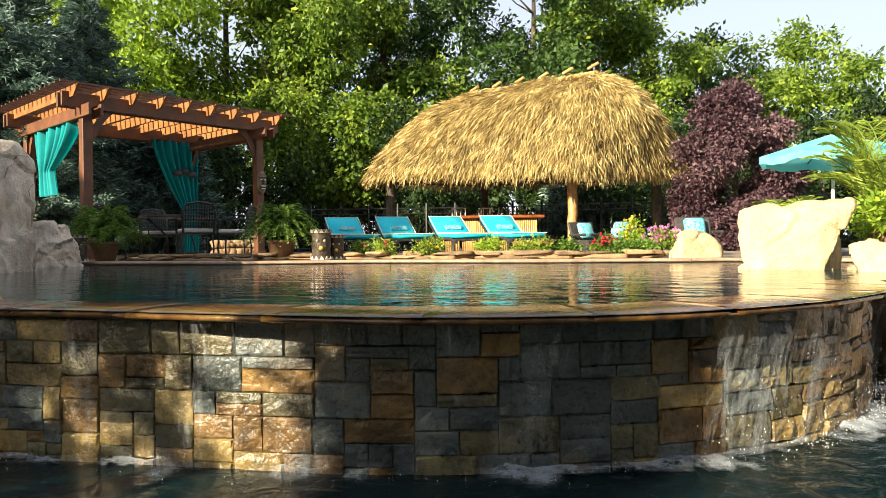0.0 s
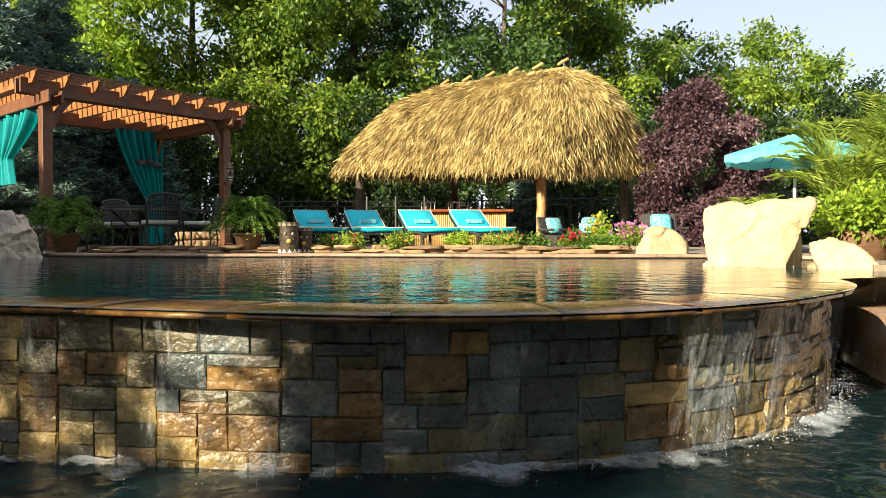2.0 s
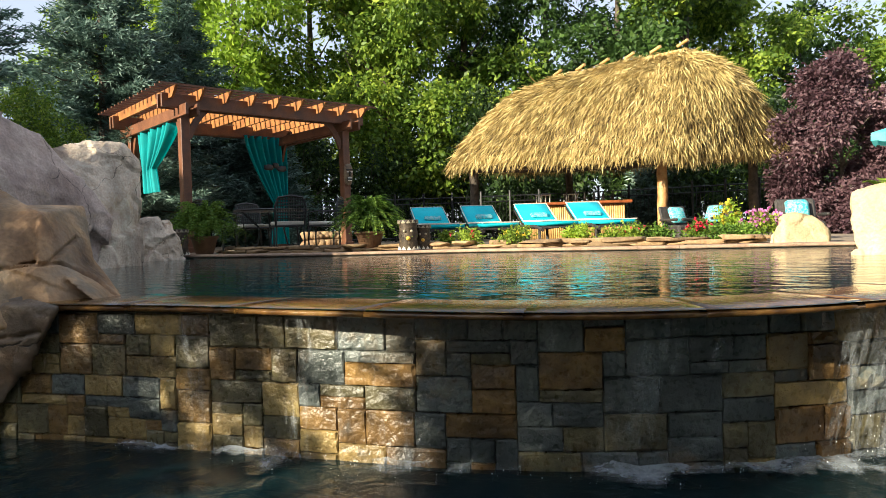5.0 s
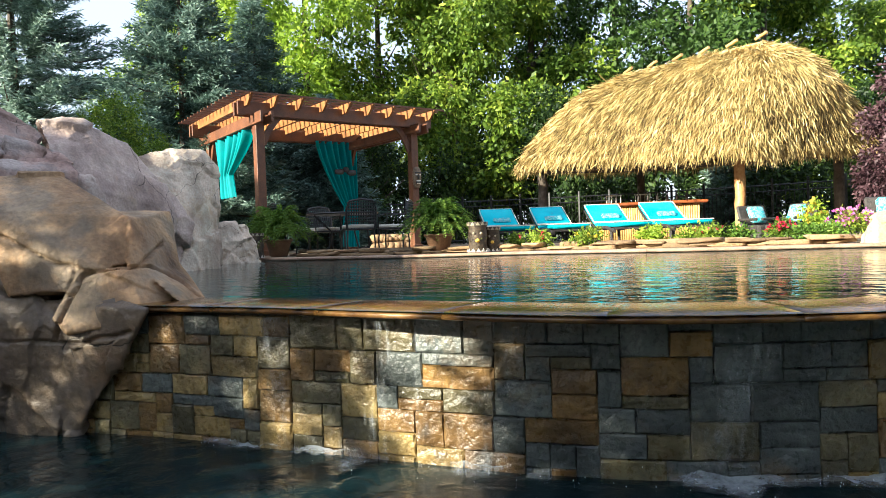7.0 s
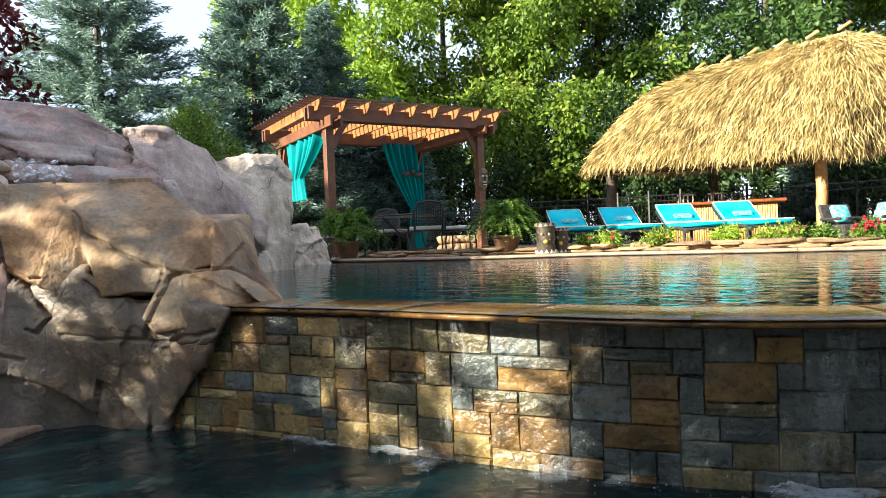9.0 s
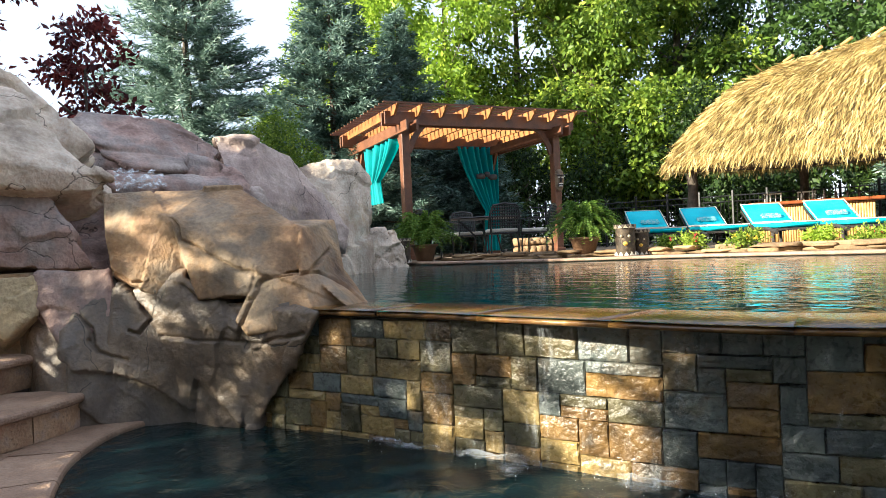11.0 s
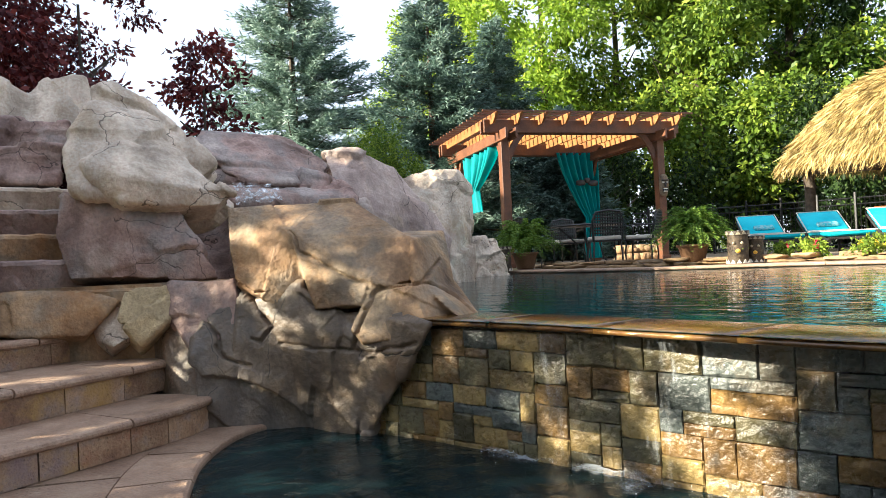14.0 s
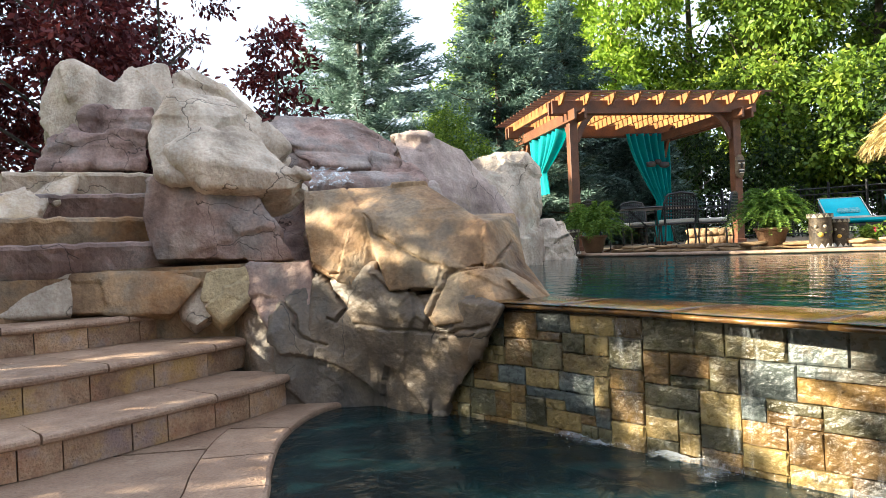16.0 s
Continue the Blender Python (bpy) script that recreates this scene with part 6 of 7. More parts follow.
for az, r, h in ((27.3, 10.2, 0.44), (26.1, 10.35, 0.36), (45.4, 11.45, 0.40)):
    x, y = polar(az, r)
    t = thing("tiki_totem", (x, y, PATIO_Z), "small dark carved totem drum with a pale zigzag band", "totem", group="tiki totems")
    bm = bmesh.new()
    lathe(bm, [(h * 0.30, 0), (h * 0.33, 0.02), (h * 0.30, h * 0.35), (h * 0.33, h * 0.5), (h * 0.30, h * 0.8), (h * 0.34, h * 0.9), (h * 0.34, h)], 18)
    part("body", bm, M_TOTEM, t, smooth=True)
    face = (Vector((2.0, -0.5, 0)) - Vector((x, y, 0))).normalized()
    sidev = Vector((-face.y, face.x, 0))
    for s in (-1, 1):
        bm = bmesh.new()
        rock_mesh(bm, face * h * 0.31 + sidev * s * h * 0.12 + Vector((0, 0, h * 0.62)), (h * 0.05,) * 3, 0, 1, facets=0, sub=2, boxy=2)
        part("eye", bm, M_BONE, t)
    bm = bmesh.new()
    rock_mesh(bm, face * h * 0.31 + Vector((0, 0, h * 0.38)), (h * 0.08, h * 0.08, h * 0.07), 0, 1, facets=0, sub=2, boxy=2)
    part("mouth", bm, M_YELLOW, t)
    for k in range(12):
        a = k * math.pi / 6
        for z0, mt in ((0.0, M_CREAM), (h * 0.88, M_BONE)):
            bm = bmesh.new()
            c = Vector((math.cos(a), math.sin(a), 0)) * h * 0.335
            tn = Vector((-math.sin(a), math.cos(a), 0)) * h * 0.08
            up = Vector((0, 0, h * 0.12))
            vs = [bm.verts.new(c - tn + Vector((0, 0, z0))), bm.verts.new(c + tn + Vector((0, 0, z0))), bm.verts.new(c + up + Vector((0, 0, z0)))]
            ws = [bm.verts.new(v.co * 1.0 + c.normalized() * 0.008) for v in vs]
            bm.faces.new(ws)
            for i in range(3):
                bm.faces.new((vs[i], vs[(i + 1) % 3], ws[(i + 1) % 3], ws[i]))
            part("tooth", bm, mt, t)


def bush(place, seed, radius, height, leaf, flower, n=900, nf=60, size=0.05, label="flowering bush in the stone bed"):
    rng = np.random.default_rng(seed)
    b = thing("flower_bush", place, label, "plant", group="flower bed")
    blobs = [((rng.uniform(-0.5, 0.5) * radius, rng.uniform(-0.5, 0.5) * radius, height * rng.uniform(0.35, 0.75)), (radius * 0.55, radius * 0.55, height * 0.33)) for _ in range(6)]
    part("leaves", cards("leaves", crown_cards(rng, blobs, n, size, 0.0), leaf), None, b)
    if flower:
        P, D = [], []
        for k in range(nf):
            c = np.array(blobs[k % 6][0]); r = np.array(blobs[k % 6][1])
            d = rng.normal(size=3); d[2] = abs(d[2]) * 0.8; d /= np.linalg.norm(d)
            p = c + d * r * 1.1
            for q in range(7):
                P.append(p + rng.normal(size=3) * 0.01); D.append(rng.normal(size=3) + d)
        P = np.array(P)
        tagged(part("blossom", cards("blossom", (P, np.array(D), np.full(len(P), size * 0.8), np.full(len(P), size * 0.7)), flower), None, b), kind="stuff")
    return b


M_RED = leaf_mat("red_petals", (0.35, 0.01, 0.03), (0.55, 0.02, 0.06), (0.7, 0.08, 0.12), 0.3)
M_PINK = leaf_mat("purple_petals", (0.30, 0.04, 0.22), (0.48, 0.10, 0.36), (0.62, 0.24, 0.5), 0.3)
M_GOLD = leaf_mat("yellow_petals", (0.55, 0.36, 0.02), (0.70, 0.52, 0.04), (0.8, 0.66, 0.12), 0.3)
bed_z = PATIO_Z + 0.02
for k, (az, r, rad, h, lf, fl, nf) in enumerate(((22.2, 10.3, 0.19, 0.27, M_LEAF, M_RED, 5), (18.6, 10.2, 0.22, 0.25, M_LEAF, M_GOLD, 7), (13.4, 10.0, 0.20, 0.24, M_LEAF_Y, None, 0), (10.3, 9.9, 0.19, 0.22, M_LEAF, M_RED, 3),
                                                 (8.6, 9.9, 0.20, 0.25, M_LEAF, M_RED, 4), (7.0, 10.0, 0.16, 0.20, M_FERN, M_RED, 2), (4.2, 10.4, 0.19, 0.27, M_LEAF, M_RED, 26), (2.6, 10.3, 0.22, 0.20, M_FERN, None, 0),
                                                 (1.2, 10.4, 0.18, 0.20, M_FERN, None, 0), (1.9, 11.2, 0.22, 0.50, M_LEAF_Y, M_GOLD, 26), (-0.6, 10.9, 0.30, 0.44, M_LEAF, M_PINK, 70), (24.0, 11.0, 0.16, 0.2, M_LEAF, M_RED, 3))):
    x, y = polar(az, r)
    bush((x, y, bed_z), 300 + k, rad, h, lf, fl, 900, nf, 0.055, ("leafy green bush in the stone bed" if not fl else "low bush with red and yellow flowers in the stone bed" if fl is not M_PINK else "bush covered in purple flowers by the boulder"))
rng = random.Random(4)
M_LEDGE = mat("ledge_stone", [(0.25, (0.11, 0.06, 0.03)), (0.5, (0.28, 0.18, 0.09)), (0.8, (0.42, 0.30, 0.17))], 0.8, 4.0, 0.7, 40, vary=0.4)
for k in range(84):
    layer = k % 2
    az = 46.0 - 47.5 * k / 83
    j = min(range(80), key=lambda i: abs(math.degrees(math.atan2(2.05 - far_pts[i].x, far_pts[i].y + 0.55)) - az))
    if layer and noise.noise(Vector((k * 0.23, 4, 0))) < -0.1:
        continue
    p = far_pts[j] - far_n[j] * rng.uniform(0.78, 0.92)
    p += Vector((far_n[j].y, -far_n[j].x, 0)) * rng.uniform(-0.1, 0.1)
    bm = bmesh.new()
    hh = rng.uniform(0.022, 0.036)
    rock_mesh(bm, (0, 0, hh * 0.9), (rng.uniform(0.15, 0.30), rng.uniform(0.11, 0.17), hh), math.degrees(math.atan2(-far_n[j].x, far_n[j].y)) + rng.uniform(-14, 14), 400 + k, facets=4, sub=3, boxy=16)
    thing("ledge_stone", (p.x, p.y, PATIO_Z - 0.012 + layer * 0.055), "flat tan stone edging the flower bed", "stone", group="bed edging stones", bm=bm, material=M_LEDGE)
# Stacked wall stones behind the pergola's front post.
for k in range(16):
    az, r = 35.8 - 0.42 * (k % 8), 15.6
    x, y = polar(az, r)
    bm = bmesh.new()
    rock_mesh(bm, (0, 0, 0), (0.14, 0.12, 0.09), rng.uniform(-20, 20), 500 + k, facets=4, sub=2, boxy=5)
    thing("ledge_stone", (x, y, PATIO_Z + 0.08 + 0.17 * (k // 8)), "brown stone in a low dry-laid wall", "stone", group="low wall stones", bm=bm, material=M_LEDGE)


# ---------------------------------------------------------------- fence
def build_fence():
    fence = thing("fence", (0, 0, PATIO_Z - 0.06), "black wrought-iron picket fence behind the patio", "fence", kind="")
    bm = bmesh.new(); tube(bm, [(0, 0, 0.05), (0, 0, 1.38)], 0.008, 4)
    picket = mesh_of("picket", bm, M_IRON)
    bm = bmesh.new(); box(bm, (0, 0, 0.75), (0.06, 0.06, 1.5), None, 0.01)
    post = mesh_of("post", bm, M_IRON)
    angles = [50 - 62 * k / 26 for k in range(27)]
    corners = [Vector((*polar(a, 19.5 + 2.0 * math.sin(radians(a * 2))), 0)) for a in angles]
    for k, c in enumerate(corners):
        o = part("post", post, None, fence); o.matrix_local = Matrix.Translation(c)
        if k + 1 < len(corners):
            d = corners[k + 1]
            for z in (0.15, 1.18, 1.34):
                bm = bmesh.new(); tube(bm, [c + Vector((0, 0, z)), d + Vector((0, 0, z))], 0.016, 4)
                part("rail", bm, M_IRON, fence)
            for q in range(1, 8):
                o = part("picket", picket, None, fence); o.matrix_local = Matrix.Translation(c.lerp(d, q / 8))


build_fence()


# ---------------------------------------------------------------- umbrella, palms and shrubs
def build_umbrella():
    x, y = 4.40, 10.35
    um = thing("patio_umbrella", (x, y, PATIO_Z - 0.006), "aqua canvas patio umbrella, open, on a pale pole", "umbrella")
    bm = bmesh.new(); tube(bm, [(0, 0, 0), (0, 0, 1.72)], 0.022, 8)
    part("pole", bm, M_CREAM, um, "pale pole")
    bm = bmesh.new(); lathe(bm, [(0.26, 0), (0.26, 0.05), (0.06, 0.1), (0.04, 0.3)], 18)
    part("base", bm, M_IRON, um)
    n = 8
    R, top, low = 0.97, 1.70, 1.40
    rim = [Vector((math.cos(2 * math.pi * (k + 0.2) / n) * R, math.sin(2 * math.pi * (k + 0.2) / n) * R, low)) for k in range(n)]
    for k in range(n):
        a, b = rim[k], rim[(k + 1) % n]
        bm = bmesh.new()
        g = []
        for i in range(9):
            row = []
            for j in range(7):
                t, s = i / 8, j / 6
                e = a.lerp(b, s)
                p = Vector((0, 0, top)).lerp(e, t)
                p.z -= 0.05 * math.sin(math.pi * s) * t
                row.append(bm.verts.new(p))
            g.append(row)
        for i in range(8):
            for j in range(6):
                try:
                    bm.faces.new((g[i][j], g[i + 1][j], g[i + 1][j + 1], g[i][j + 1]))
                except ValueError:
                    pass
        v0 = [bm.verts.new(v.co + Vector((0, 0, -0.10 + 0.015 * (q % 2)))) for q, v in enumerate(g[8])]
        for j in range(6):
            bm.faces.new((g[8][j], v0[j], v0[j + 1], g[8][j + 1]))
        bmesh.ops.remove_doubles(bm, verts=bm.verts, dist=0.0005)
        part("canopy_panel", bm, M_UMB, um, smooth=True)
        bm = bmesh.new()
        tube(bm, [Vector((0, 0, top - 0.02)), a + Vector((0, 0, -0.015))], 0.009, 5)
        part("rib", bm, M_IRON, um)
    bm = bmesh.new(); lathe(bm, [(0.03, 1.68), (0.035, 1.71), (0.012, 1.77)], 10)
    part("finial", bm, M_CREAM, um)


build_umbrella()


def palm(place, seed, n, length, height, label):
    rng = np.random.default_rng(seed)
    pm = thing("palm", place, label, "plant", group="palms")
    bm = bmesh.new()
    lathe(bm, [(0.17, 0), (0.24, 0.34), (0.25, 0.4), (0.2, 0.4)], 18)
    part("pot", bm, M_TERRA, pm, "round clay pot", smooth=True)
    P, D, S, W = [], [], [], []
    stems = bmesh.new()
    for k in range(n):
        a = rng.uniform(0, 2 * math.pi); up = rng.uniform(0.45, 1.0)
        L = length * rng.uniform(0.8, 1.15)
        pts = []
        for q in range(23):
            t = q / 22
            rad = L * t * (1 - 0.35 * up)
            z = 0.35 + height * (0.25 + 0.75 * up) * (1.55 * t - 0.75 * t * t) - (1 - up) * 0.35 * L * t * t
            pts.append(np.array([math.cos(a) * rad, math.sin(a) * rad, z]))
        tube(stems, [tuple(p) for p in pts[::4]], 0.008, 4, False)
        for q in range(5, 23):
            t = q / 22
            tang = np.array([-math.sin(a), math.cos(a), 0]); f = pts[q] - pts[q - 1]; f = f / np.linalg.norm(f)
            for sd in (-1, 1):
                for e in range(2):
                    P.append(pts[q] - (pts[q] - pts[q - 1]) * 0.5 * e); D.append(tang * sd * 0.9 + f * 0.75 + np.array([0, 0, -0.12]) + rng.normal(size=3) * 0.06)
                    S.append(L * 0.26 * math.sin(math.pi * (0.22 + 0.72 * t)) + 0.04); W.append(0.015)
    tagged(part("stalk", stems, M_PALM, pm), kind="stuff")
    part("fronds", cards("fronds", (np.array(P), np.array(D), np.array(S), np.array(W)), M_PALM), None, pm)


palm((4.5, 7.9, PATIO_Z - 0.1), 5, 40, 1.0, 1.65, "tall feathery palm in a clay pot")
palm((3.78, 10.0, PATIO_Z - 0.02), 6, 22, 0.62, 0.62, "low palm with arching fronds behind the boulder")
palm((5.5, 9.0, PATIO_Z - 0.1), 7, 36, 1.2, 2.1, "tall feathery palm in a clay pot")
bush((4.3, 7.0, 0.90), 350, 0.5, 0.62, M_LEAF_Y, None, 4200, 0, 0.07, "dense bright green shrub in a pot")
bm = bmesh.new(); lathe(bm, [(0.2, -0.25), (0.3, 0.05), (0.31, 0.12), (0.25, 0.12)], 18)
thing("plant_pot", (4.3, 7.0, 0.95), "brown clay pot under the shrub", "pot", bm=bm, material=M_TERRA, smooth=True)
bm = bmesh.new()
flat(bm, [(3.75, 4.0), (4.6, 3.6), (6.5, 4.0), (7.5, 9.0), (5.0, 8.2), (4.2, 6.6), (3.72, 5.4)], 0.52, 1.0)
thing("planter_wall", (0, 0, 0), "tan stone ledge beside the raised pool", "ledge", kind="structure", bm=bm, material=M_RISER)
bm = bmesh.new()
flat(bm, [(4.0, 5.6), (5.0, 5.4), (8, 7), (8.5, 10), (4.6, 8.3), (4.3, 7.0)], 0.80, 0.6)
thing("planter_bed", (0, 0, 0), "raised stone bed that the palms stand on", "ledge", kind="structure", bm=bm, material=M_FLAG)

# ---------------------------------------------------------------- falling water and foam
def veil_mat():
    m = bpy.data.materials.new("falling_water"); m.use_nodes = True
    nt = m.node_tree; n, l = nt.nodes, nt.links
    b = n["Principled BSDF"]
    b.inputs["Base Color"].default_value = (0.85, 0.9, 0.95, 1); b.inputs["Roughness"].default_value = 0.12
    at = n.new("ShaderNodeUVMap"); at.uv_map = "run"
    mp = n.new("ShaderNodeMapping"); mp.inputs["Scale"].default_value = (30, 3.2, 1)
    nz = n.new("ShaderNodeTexNoise"); nz.inputs["Scale"].default_value = 1; nz.inputs["Detail"].default_value = 6; nz.inputs["Roughness"].default_value = 0.7
    l.new(at.outputs[0], mp.inputs[0]); l.new(mp.outputs[0], nz.inputs["Vector"])
    mp2 = n.new("ShaderNodeMapping"); mp2.inputs["Scale"].default_value = (3.5, 0.5, 1)
    nz2 = n.new("ShaderNodeTexNoise"); nz2.inputs["Scale"].default_value = 1; nz2.inputs["Detail"].default_value = 2
    l.new(at.outputs[0], mp2.inputs[0]); l.new(mp2.outputs[0], nz2.inputs["Vector"])
    ad = n.new("ShaderNodeMath"); ad.operation = 'ADD'
    l.new(nz.outputs["Fac"], ad.inputs[0]); l.new(nz2.outputs["Fac"], ad.inputs[1])
    mr = n.new("ShaderNodeMapRange"); mr.inputs[1].default_value, mr.inputs[2].default_value = 1.06, 1.42
    mr.inputs[3].default_value, mr.inputs[4].default_value = 0.0, 0.42
    bp = n.new("ShaderNodeBump"); bp.inputs["Strength"].default_value, bp.inputs["Distance"].default_value = 1.0, 0.04
    l.new(nz.outputs["Fac"], bp.inputs["Height"]); l.new(bp.outputs[0], b.inputs["Normal"])
    # The sheet is thickest where the wall turns away.
    geo = n.new("ShaderNodeNewGeometry"); sx = n.new("ShaderNodeSeparateXYZ"); l.new(geo.outputs["Position"], sx.inputs[0])
    tk = n.new("ShaderNodeMapRange"); tk.inputs[1].default_value, tk.inputs[2].default_value = 2.3, 2.6; tk.inputs[4].default_value = 0.13
    l.new(sx.outputs["X"], tk.inputs[0])
    a3 = n.new("ShaderNodeMath"); a3.operation = 'ADD'; l.new(ad.outputs[0], a3.inputs[0]); l.new(tk.outputs[0], a3.inputs[1])
    l.new(a3.outputs[0], mr.inputs[0]); mr.clamp = False
    cl = n.new("ShaderNodeMath"); cl.operation = 'MAXIMUM'; cl.inputs[1].default_value = 0.0; l.new(mr.outputs[0], cl.inputs[0])
    tp = n.new("ShaderNodeBsdfTransparent"); mx = n.new("ShaderNodeMixShader")
    l.new(cl.outputs[0], mx.inputs[0]); l.new(tp.outputs[0], mx.inputs[1]); l.new(b.outputs[0], mx.inputs[2])
    l.new(mx.outputs[0], n["Material Output"].inputs["Surface"])
    return m


def foam_mat():
    m = bpy.data.materials.new("foam"); m.use_nodes = True
    nt = m.node_tree; n, l = nt.nodes, nt.links
    b = n["Principled BSDF"]
    b.inputs["Base Color"].default_value = (0.62, 0.68, 0.74, 1); b.inputs["Roughness"].default_value = 0.35
    geo = n.new("ShaderNodeNewGeometry")
    nz = n.new("ShaderNodeTexNoise"); nz.inputs["Scale"].default_value = 22; nz.inputs["Detail"].default_value = 7; nz.inputs["Roughness"].default_value = 0.75
    l.new(geo.outputs["Position"], nz.inputs["Vector"])
    n2 = n.new("ShaderNodeTexNoise"); n2.inputs["Scale"].default_value = 3.2; n2.inputs["Detail"].default_value = 2
    l.new(geo.outputs["Position"], n2.inputs["Vector"])
    uv = n.new("ShaderNodeUVMap"); uv.uv_map = "run"
    sp = n.new("ShaderNodeSeparateXYZ"); l.new(uv.outputs[0], sp.inputs[0])
    ad = n.new("ShaderNodeMath"); ad.operation = 'MULTIPLY_ADD'; ad.inputs[1].default_value = 2.2
    l.new(n2.outputs["Fac"], ad.inputs[0]); l.new(nz.outputs["Fac"], ad.inputs[2])
    a2 = n.new("ShaderNodeMath"); a2.operation = 'SUBTRACT'
    l.new(ad.outputs[0], a2.inputs[0]); l.new(sp.outputs["Y"], a2.inputs[1])
    geo2 = n.new("ShaderNodeSeparateXYZ"); l.new(geo.outputs["Position"], geo2.inputs[0])
    tk = n.new("ShaderNodeMapRange"); tk.inputs[1].default_value, tk.inputs[2].default_value = 1.9, 2.5; tk.inputs[4].default_value = 0.12
    l.new(geo2.outputs["X"], tk.inputs[0])
    a4 = n.new("ShaderNodeMath"); a4.operation = 'ADD'; l.new(a2.outputs[0], a4.inputs[0]); l.new(tk.outputs[0], a4.inputs[1])
    a2 = a4
    mr = n.new("ShaderNodeMapRange"); mr.inputs[1].default_value, mr.inputs[2].default_value = 1.40, 1.92
    mr.inputs[4].default_value = 0.6
    l.new(a2.outputs[0], mr.inputs[0])
    tp = n.new("ShaderNodeBsdfTransparent"); mx = n.new("ShaderNodeMixShader")
    l.new(mr.outputs[0], mx.inputs[0]); l.new(tp.outputs[0], mx.inputs[1]); l.new(b.outputs[0], mx.inputs[2])
    l.new(mx.outputs[0], n["Material Output"].inputs["Surface"])
    return m


def run_sheet(name, a_pts, b_pts, za, zb, n_down, shape, material, label):
    """A sheet between two curves, with a map that runs along (u, metres) and across (v)."""
    me = bpy.data.meshes.new(name)
    vs, uv, fs = [], [], []
    s = 0.0
    for i, (p, q) in enumerate(zip(a_pts, b_pts)):
        if i:
            s += (p - a_pts[i - 1]).length
        for j in range(n_down + 1):
            t = j / n_down
            vs.append(shape(p, q, za, zb, t, s)); uv.append((s, t))
    m = n_down + 1
    for i in range(len(a_pts) - 1):
        for j in range(n_down):
            fs.append((i * m + j, i * m + j + 1, (i + 1) * m + j + 1, (i + 1) * m + j))
    me.from_pydata(vs, [], fs)
    lay = me.uv_layers.new(name="run")
    for lp in me.loops:
        lay.data[lp.index].uv = uv[lp.vertex_index]
    me.materials.append(material)
    me.polygons.foreach_set("use_smooth", [True] * len(me.polygons))
    ob = new(name, me)
    return tagged(ob, label, "water", kind="structure")


fine_rim, fine_wall = smooth_curve([tuple(p) for p in rim_pts[8:]], 260), smooth_curve([tuple(p) for p in wall_pts[18:]], 260)


def fall_shape(p, q, za, zb, t, s):
    nv = noise.noise(Vector((s * 9, t * 2, 0))) * 0.012
    c = p.lerp(q, min(0.12 + 0.75 * t ** 0.7, 0.86) if t > 0 else 0.12)
    return (c.x, c.y - nv, za + (zb - za) * t)


run_sheet("water_veil", fine_rim, fine_wall, POOL_Z - 0.045, BASIN_Z - 0.01, 12, fall_shape, veil_mat(), "thin veil of water running down the wall")
fw_n = normals_2d(fine_wall)
fine_out = [p + nv * 0.36 for p, nv in zip(fine_wall, fw_n)]


def foam_shape(p, q, za, zb, t, s):
    c = p.lerp(q, t)
    h = (1 - t) ** 1.5 * (0.008 + 0.05 * max(0, noise.noise(Vector((s * 5.5, 3, 0))) + 0.2)) + 0.018 * max(0, noise.noise(Vector((s * 22, t * 8, 1)))) * (1 - t)
    return (c.x, c.y, za + 0.004 + h)


run_sheet("foam", fine_wall, fine_out, BASIN_Z, BASIN_Z, 14, foam_shape, foam_mat(), "white foam where the falling water meets the basin")


def build_splash():
    """Drops thrown up where the sheet of water lands, thickest where the wall turns away."""
    rng = np.random.default_rng(77)
    vs, fs = [], []
    n = len(fine_wall)
    for k in range(9000):
        f = rng.random()
        i = min(int(f * n), n - 1)
        p, nv = fine_wall[i], fw_n[i]
        strong = min(max((p.x - 2.15) * 1.6, 0.05), 1.0) if p.x > 2.05 else 0.05 + 0.12 * max(0.0, noise.noise(Vector((p.x * 3.1, 2, 0))))
        if p.x < -1.1 or rng.random() > strong * 0.25:
            continue
        h = rng.exponential(0.02 + 0.09 * (p.x > 2.05))
        out = 0.08 + rng.normal() * 0.05
        c = np.array([p.x + nv.x * out, p.y + nv.y * out, BASIN_Z + min(h, 0.5)])
        r = rng.uniform(0.0009, 0.0025)
        m = np.array([[1, 0, 0], [-1, 0, 0], [0, 1, 0], [0, -1, 0], [0, 0, 1.6], [0, 0, -1.6]]) * r + c
        b = len(vs)
        vs.extend(map(tuple, m))
        fs.extend((b + x, b + y, b + z) for x, y, z in ((0, 2, 4), (2, 1, 4), (1, 3, 4), (3, 0, 4), (2, 0, 5), (1, 2, 5), (3, 1, 5), (0, 3, 5)))
    me = bpy.data.meshes.new("splash"); me.from_pydata(vs, [], fs)
    m = bpy.data.materials.new("splash_drop"); m.use_nodes = True
    m.node_tree.nodes["Principled BSDF"].inputs["Base Color"].default_value = (0.85, 0.88, 0.9, 1)
    m.node_tree.nodes["Principled BSDF"].inputs["Roughness"].default_value = 0.15
    me.materials.append(m)
    tagged(new("splash", me), "white drops splashing up along the foot of the wall", "water", kind="stuff")


build_splash()


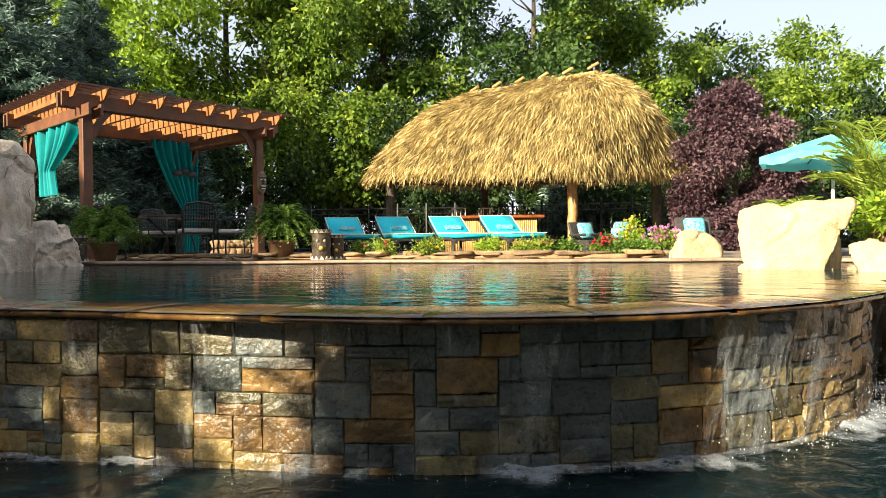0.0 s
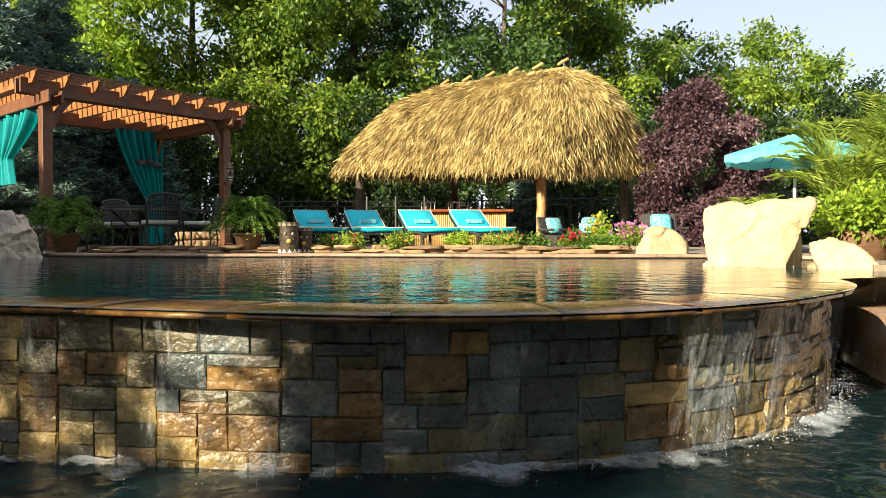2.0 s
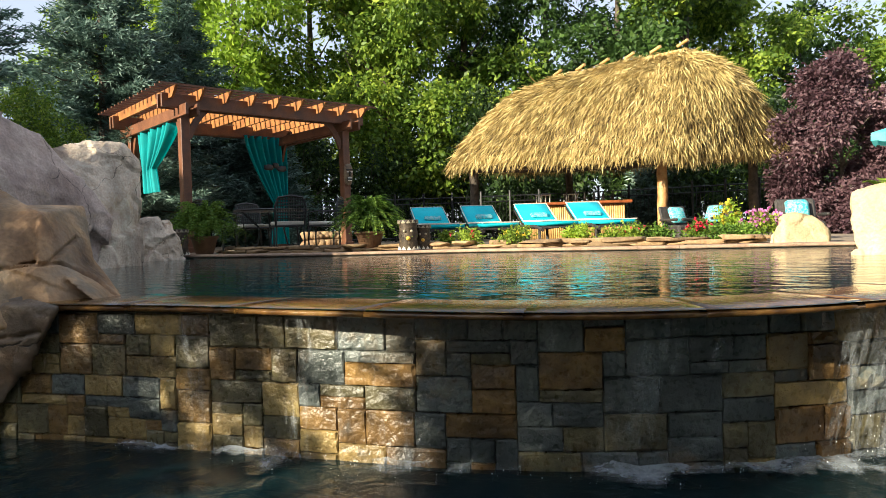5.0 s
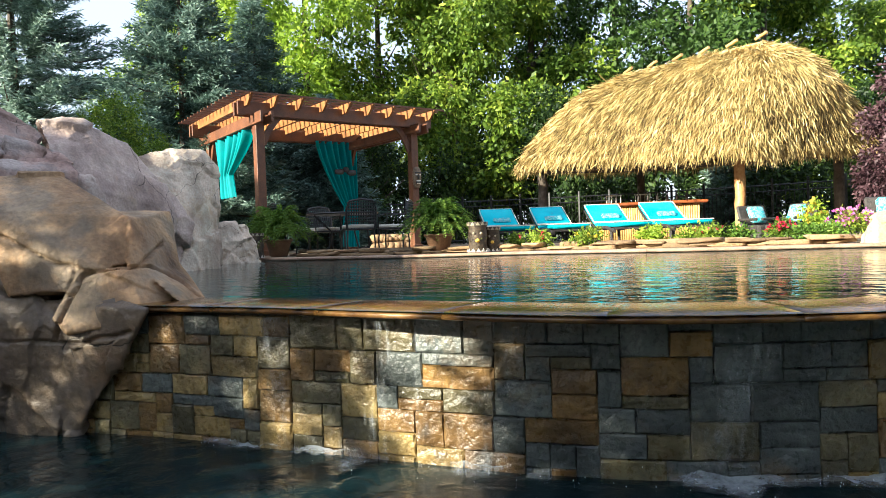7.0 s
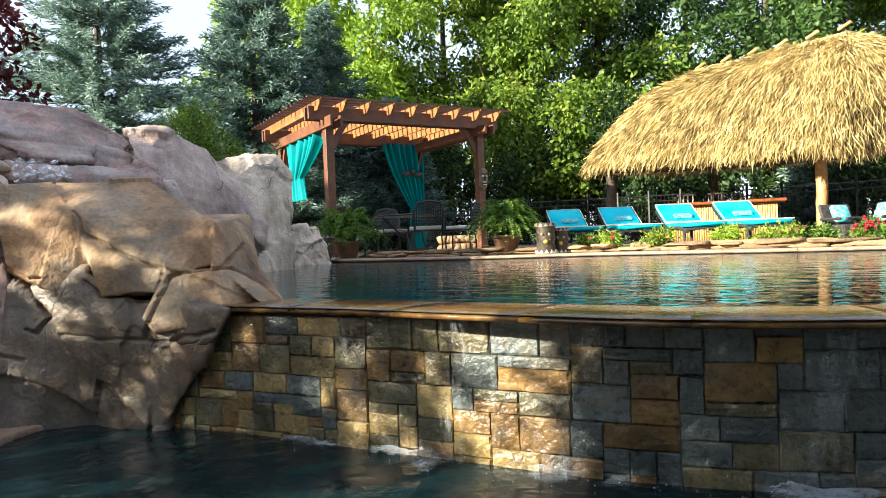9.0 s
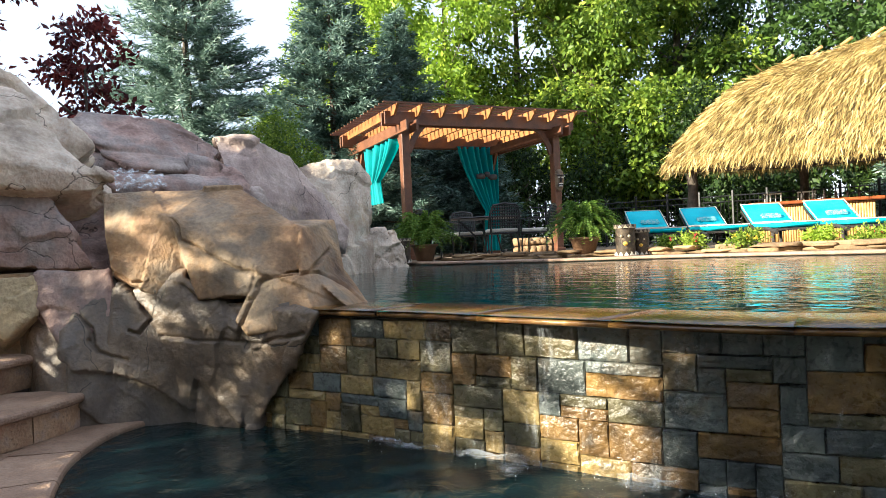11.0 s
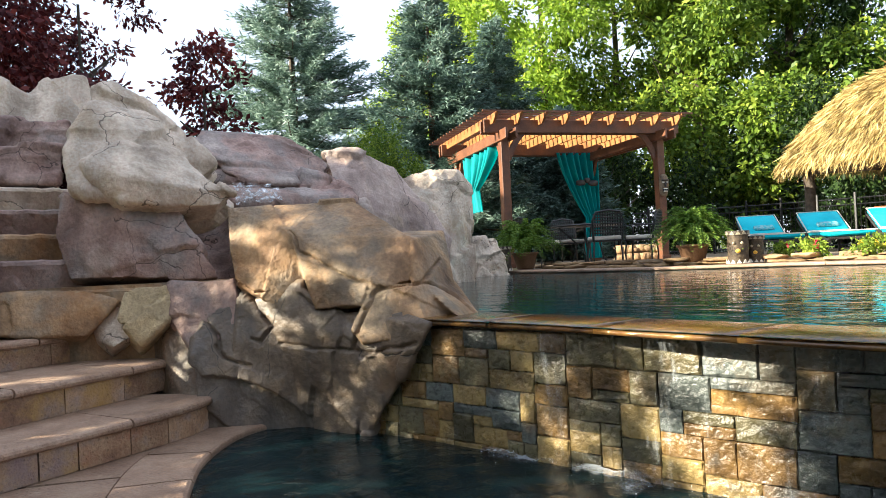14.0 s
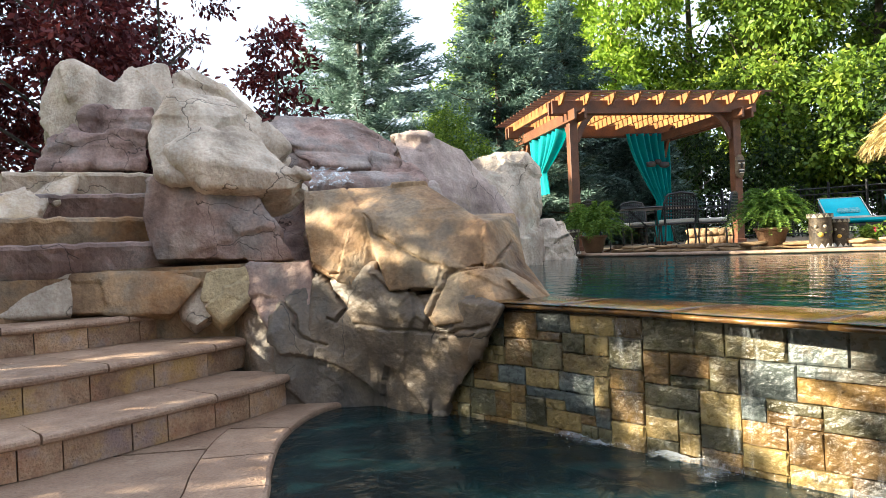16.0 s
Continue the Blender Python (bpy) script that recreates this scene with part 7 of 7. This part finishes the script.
def rill(a, b, c, d, label):
    """White water running over a rock, between an upper and a lower edge."""
    a, b, c, d = map(Vector, (a, b, c, d))
    bm = bmesh.new()
    n, m = 26, 18
    g = [[bm.verts.new(a.lerp(b, i / n).lerp(d.lerp(c, i / n), j / m) + Vector((0, 0, 0.05 * math.sin(math.pi * j / m) + 0.02 * noise.noise(Vector((i * 0.6, j * 0.35, a.x)))))) for i in range(n + 1)] for j in range(m + 1)]
    for j in range(m):
        for i in range(n):
            bm.faces.new((g[j][i], g[j][i + 1], g[j + 1][i + 1], g[j + 1][i]))
    me = mesh_of("waterfall", bm, M_RILL, True)
    tagged(new("waterfall", me), label, "water", kind="stuff")


def rill_mat():
    m = bpy.data.materials.new("white_water"); m.use_nodes = True
    nt = m.node_tree; n, l = nt.nodes, nt.links
    b = n["Principled BSDF"]; b.inputs["Base Color"].default_value = (0.85, 0.88, 0.9, 1); b.inputs["Roughness"].default_value = 0.2
    geo = n.new("ShaderNodeNewGeometry")
    nz = n.new("ShaderNodeTexNoise"); nz.inputs["Scale"].default_value = 20; nz.inputs["Detail"].default_value = 6; nz.inputs["Roughness"].default_value = 0.7
    l.new(geo.outputs["Position"], nz.inputs["Vector"])
    mr = n.new("ShaderNodeMapRange"); mr.inputs[1].default_value, mr.inputs[2].default_value = 0.46, 0.66
    mr.inputs[4].default_value = 0.8
    l.new(nz.outputs["Fac"], mr.inputs[0])
    tp = n.new("ShaderNodeBsdfTransparent"); mx = n.new("ShaderNodeMixShader")
    l.new(mr.outputs[0], mx.inputs[0]); l.new(tp.outputs[0], mx.inputs[1]); l.new(b.outputs[0], mx.inputs[2])
    l.new(mx.outputs[0], n["Material Output"].inputs["Surface"])
    return m


M_RILL = rill_mat()
rill((-3.85, 1.88, 1.82), (-3.70, 2.20, 1.80), (-3.41, 2.14, 1.63), (-3.52, 1.77, 1.61), "small white waterfall running over the reddish ledge")
rill((-5.01, 4.96, 1.14), (-4.92, 5.08, 1.11), (-4.73, 5.00, 0.79), (-4.88, 4.80, 0.79), "thin fall of water at the foot of the far rocks")


# ---------------------------------------------------------------- wall stones
build_wall_stones()
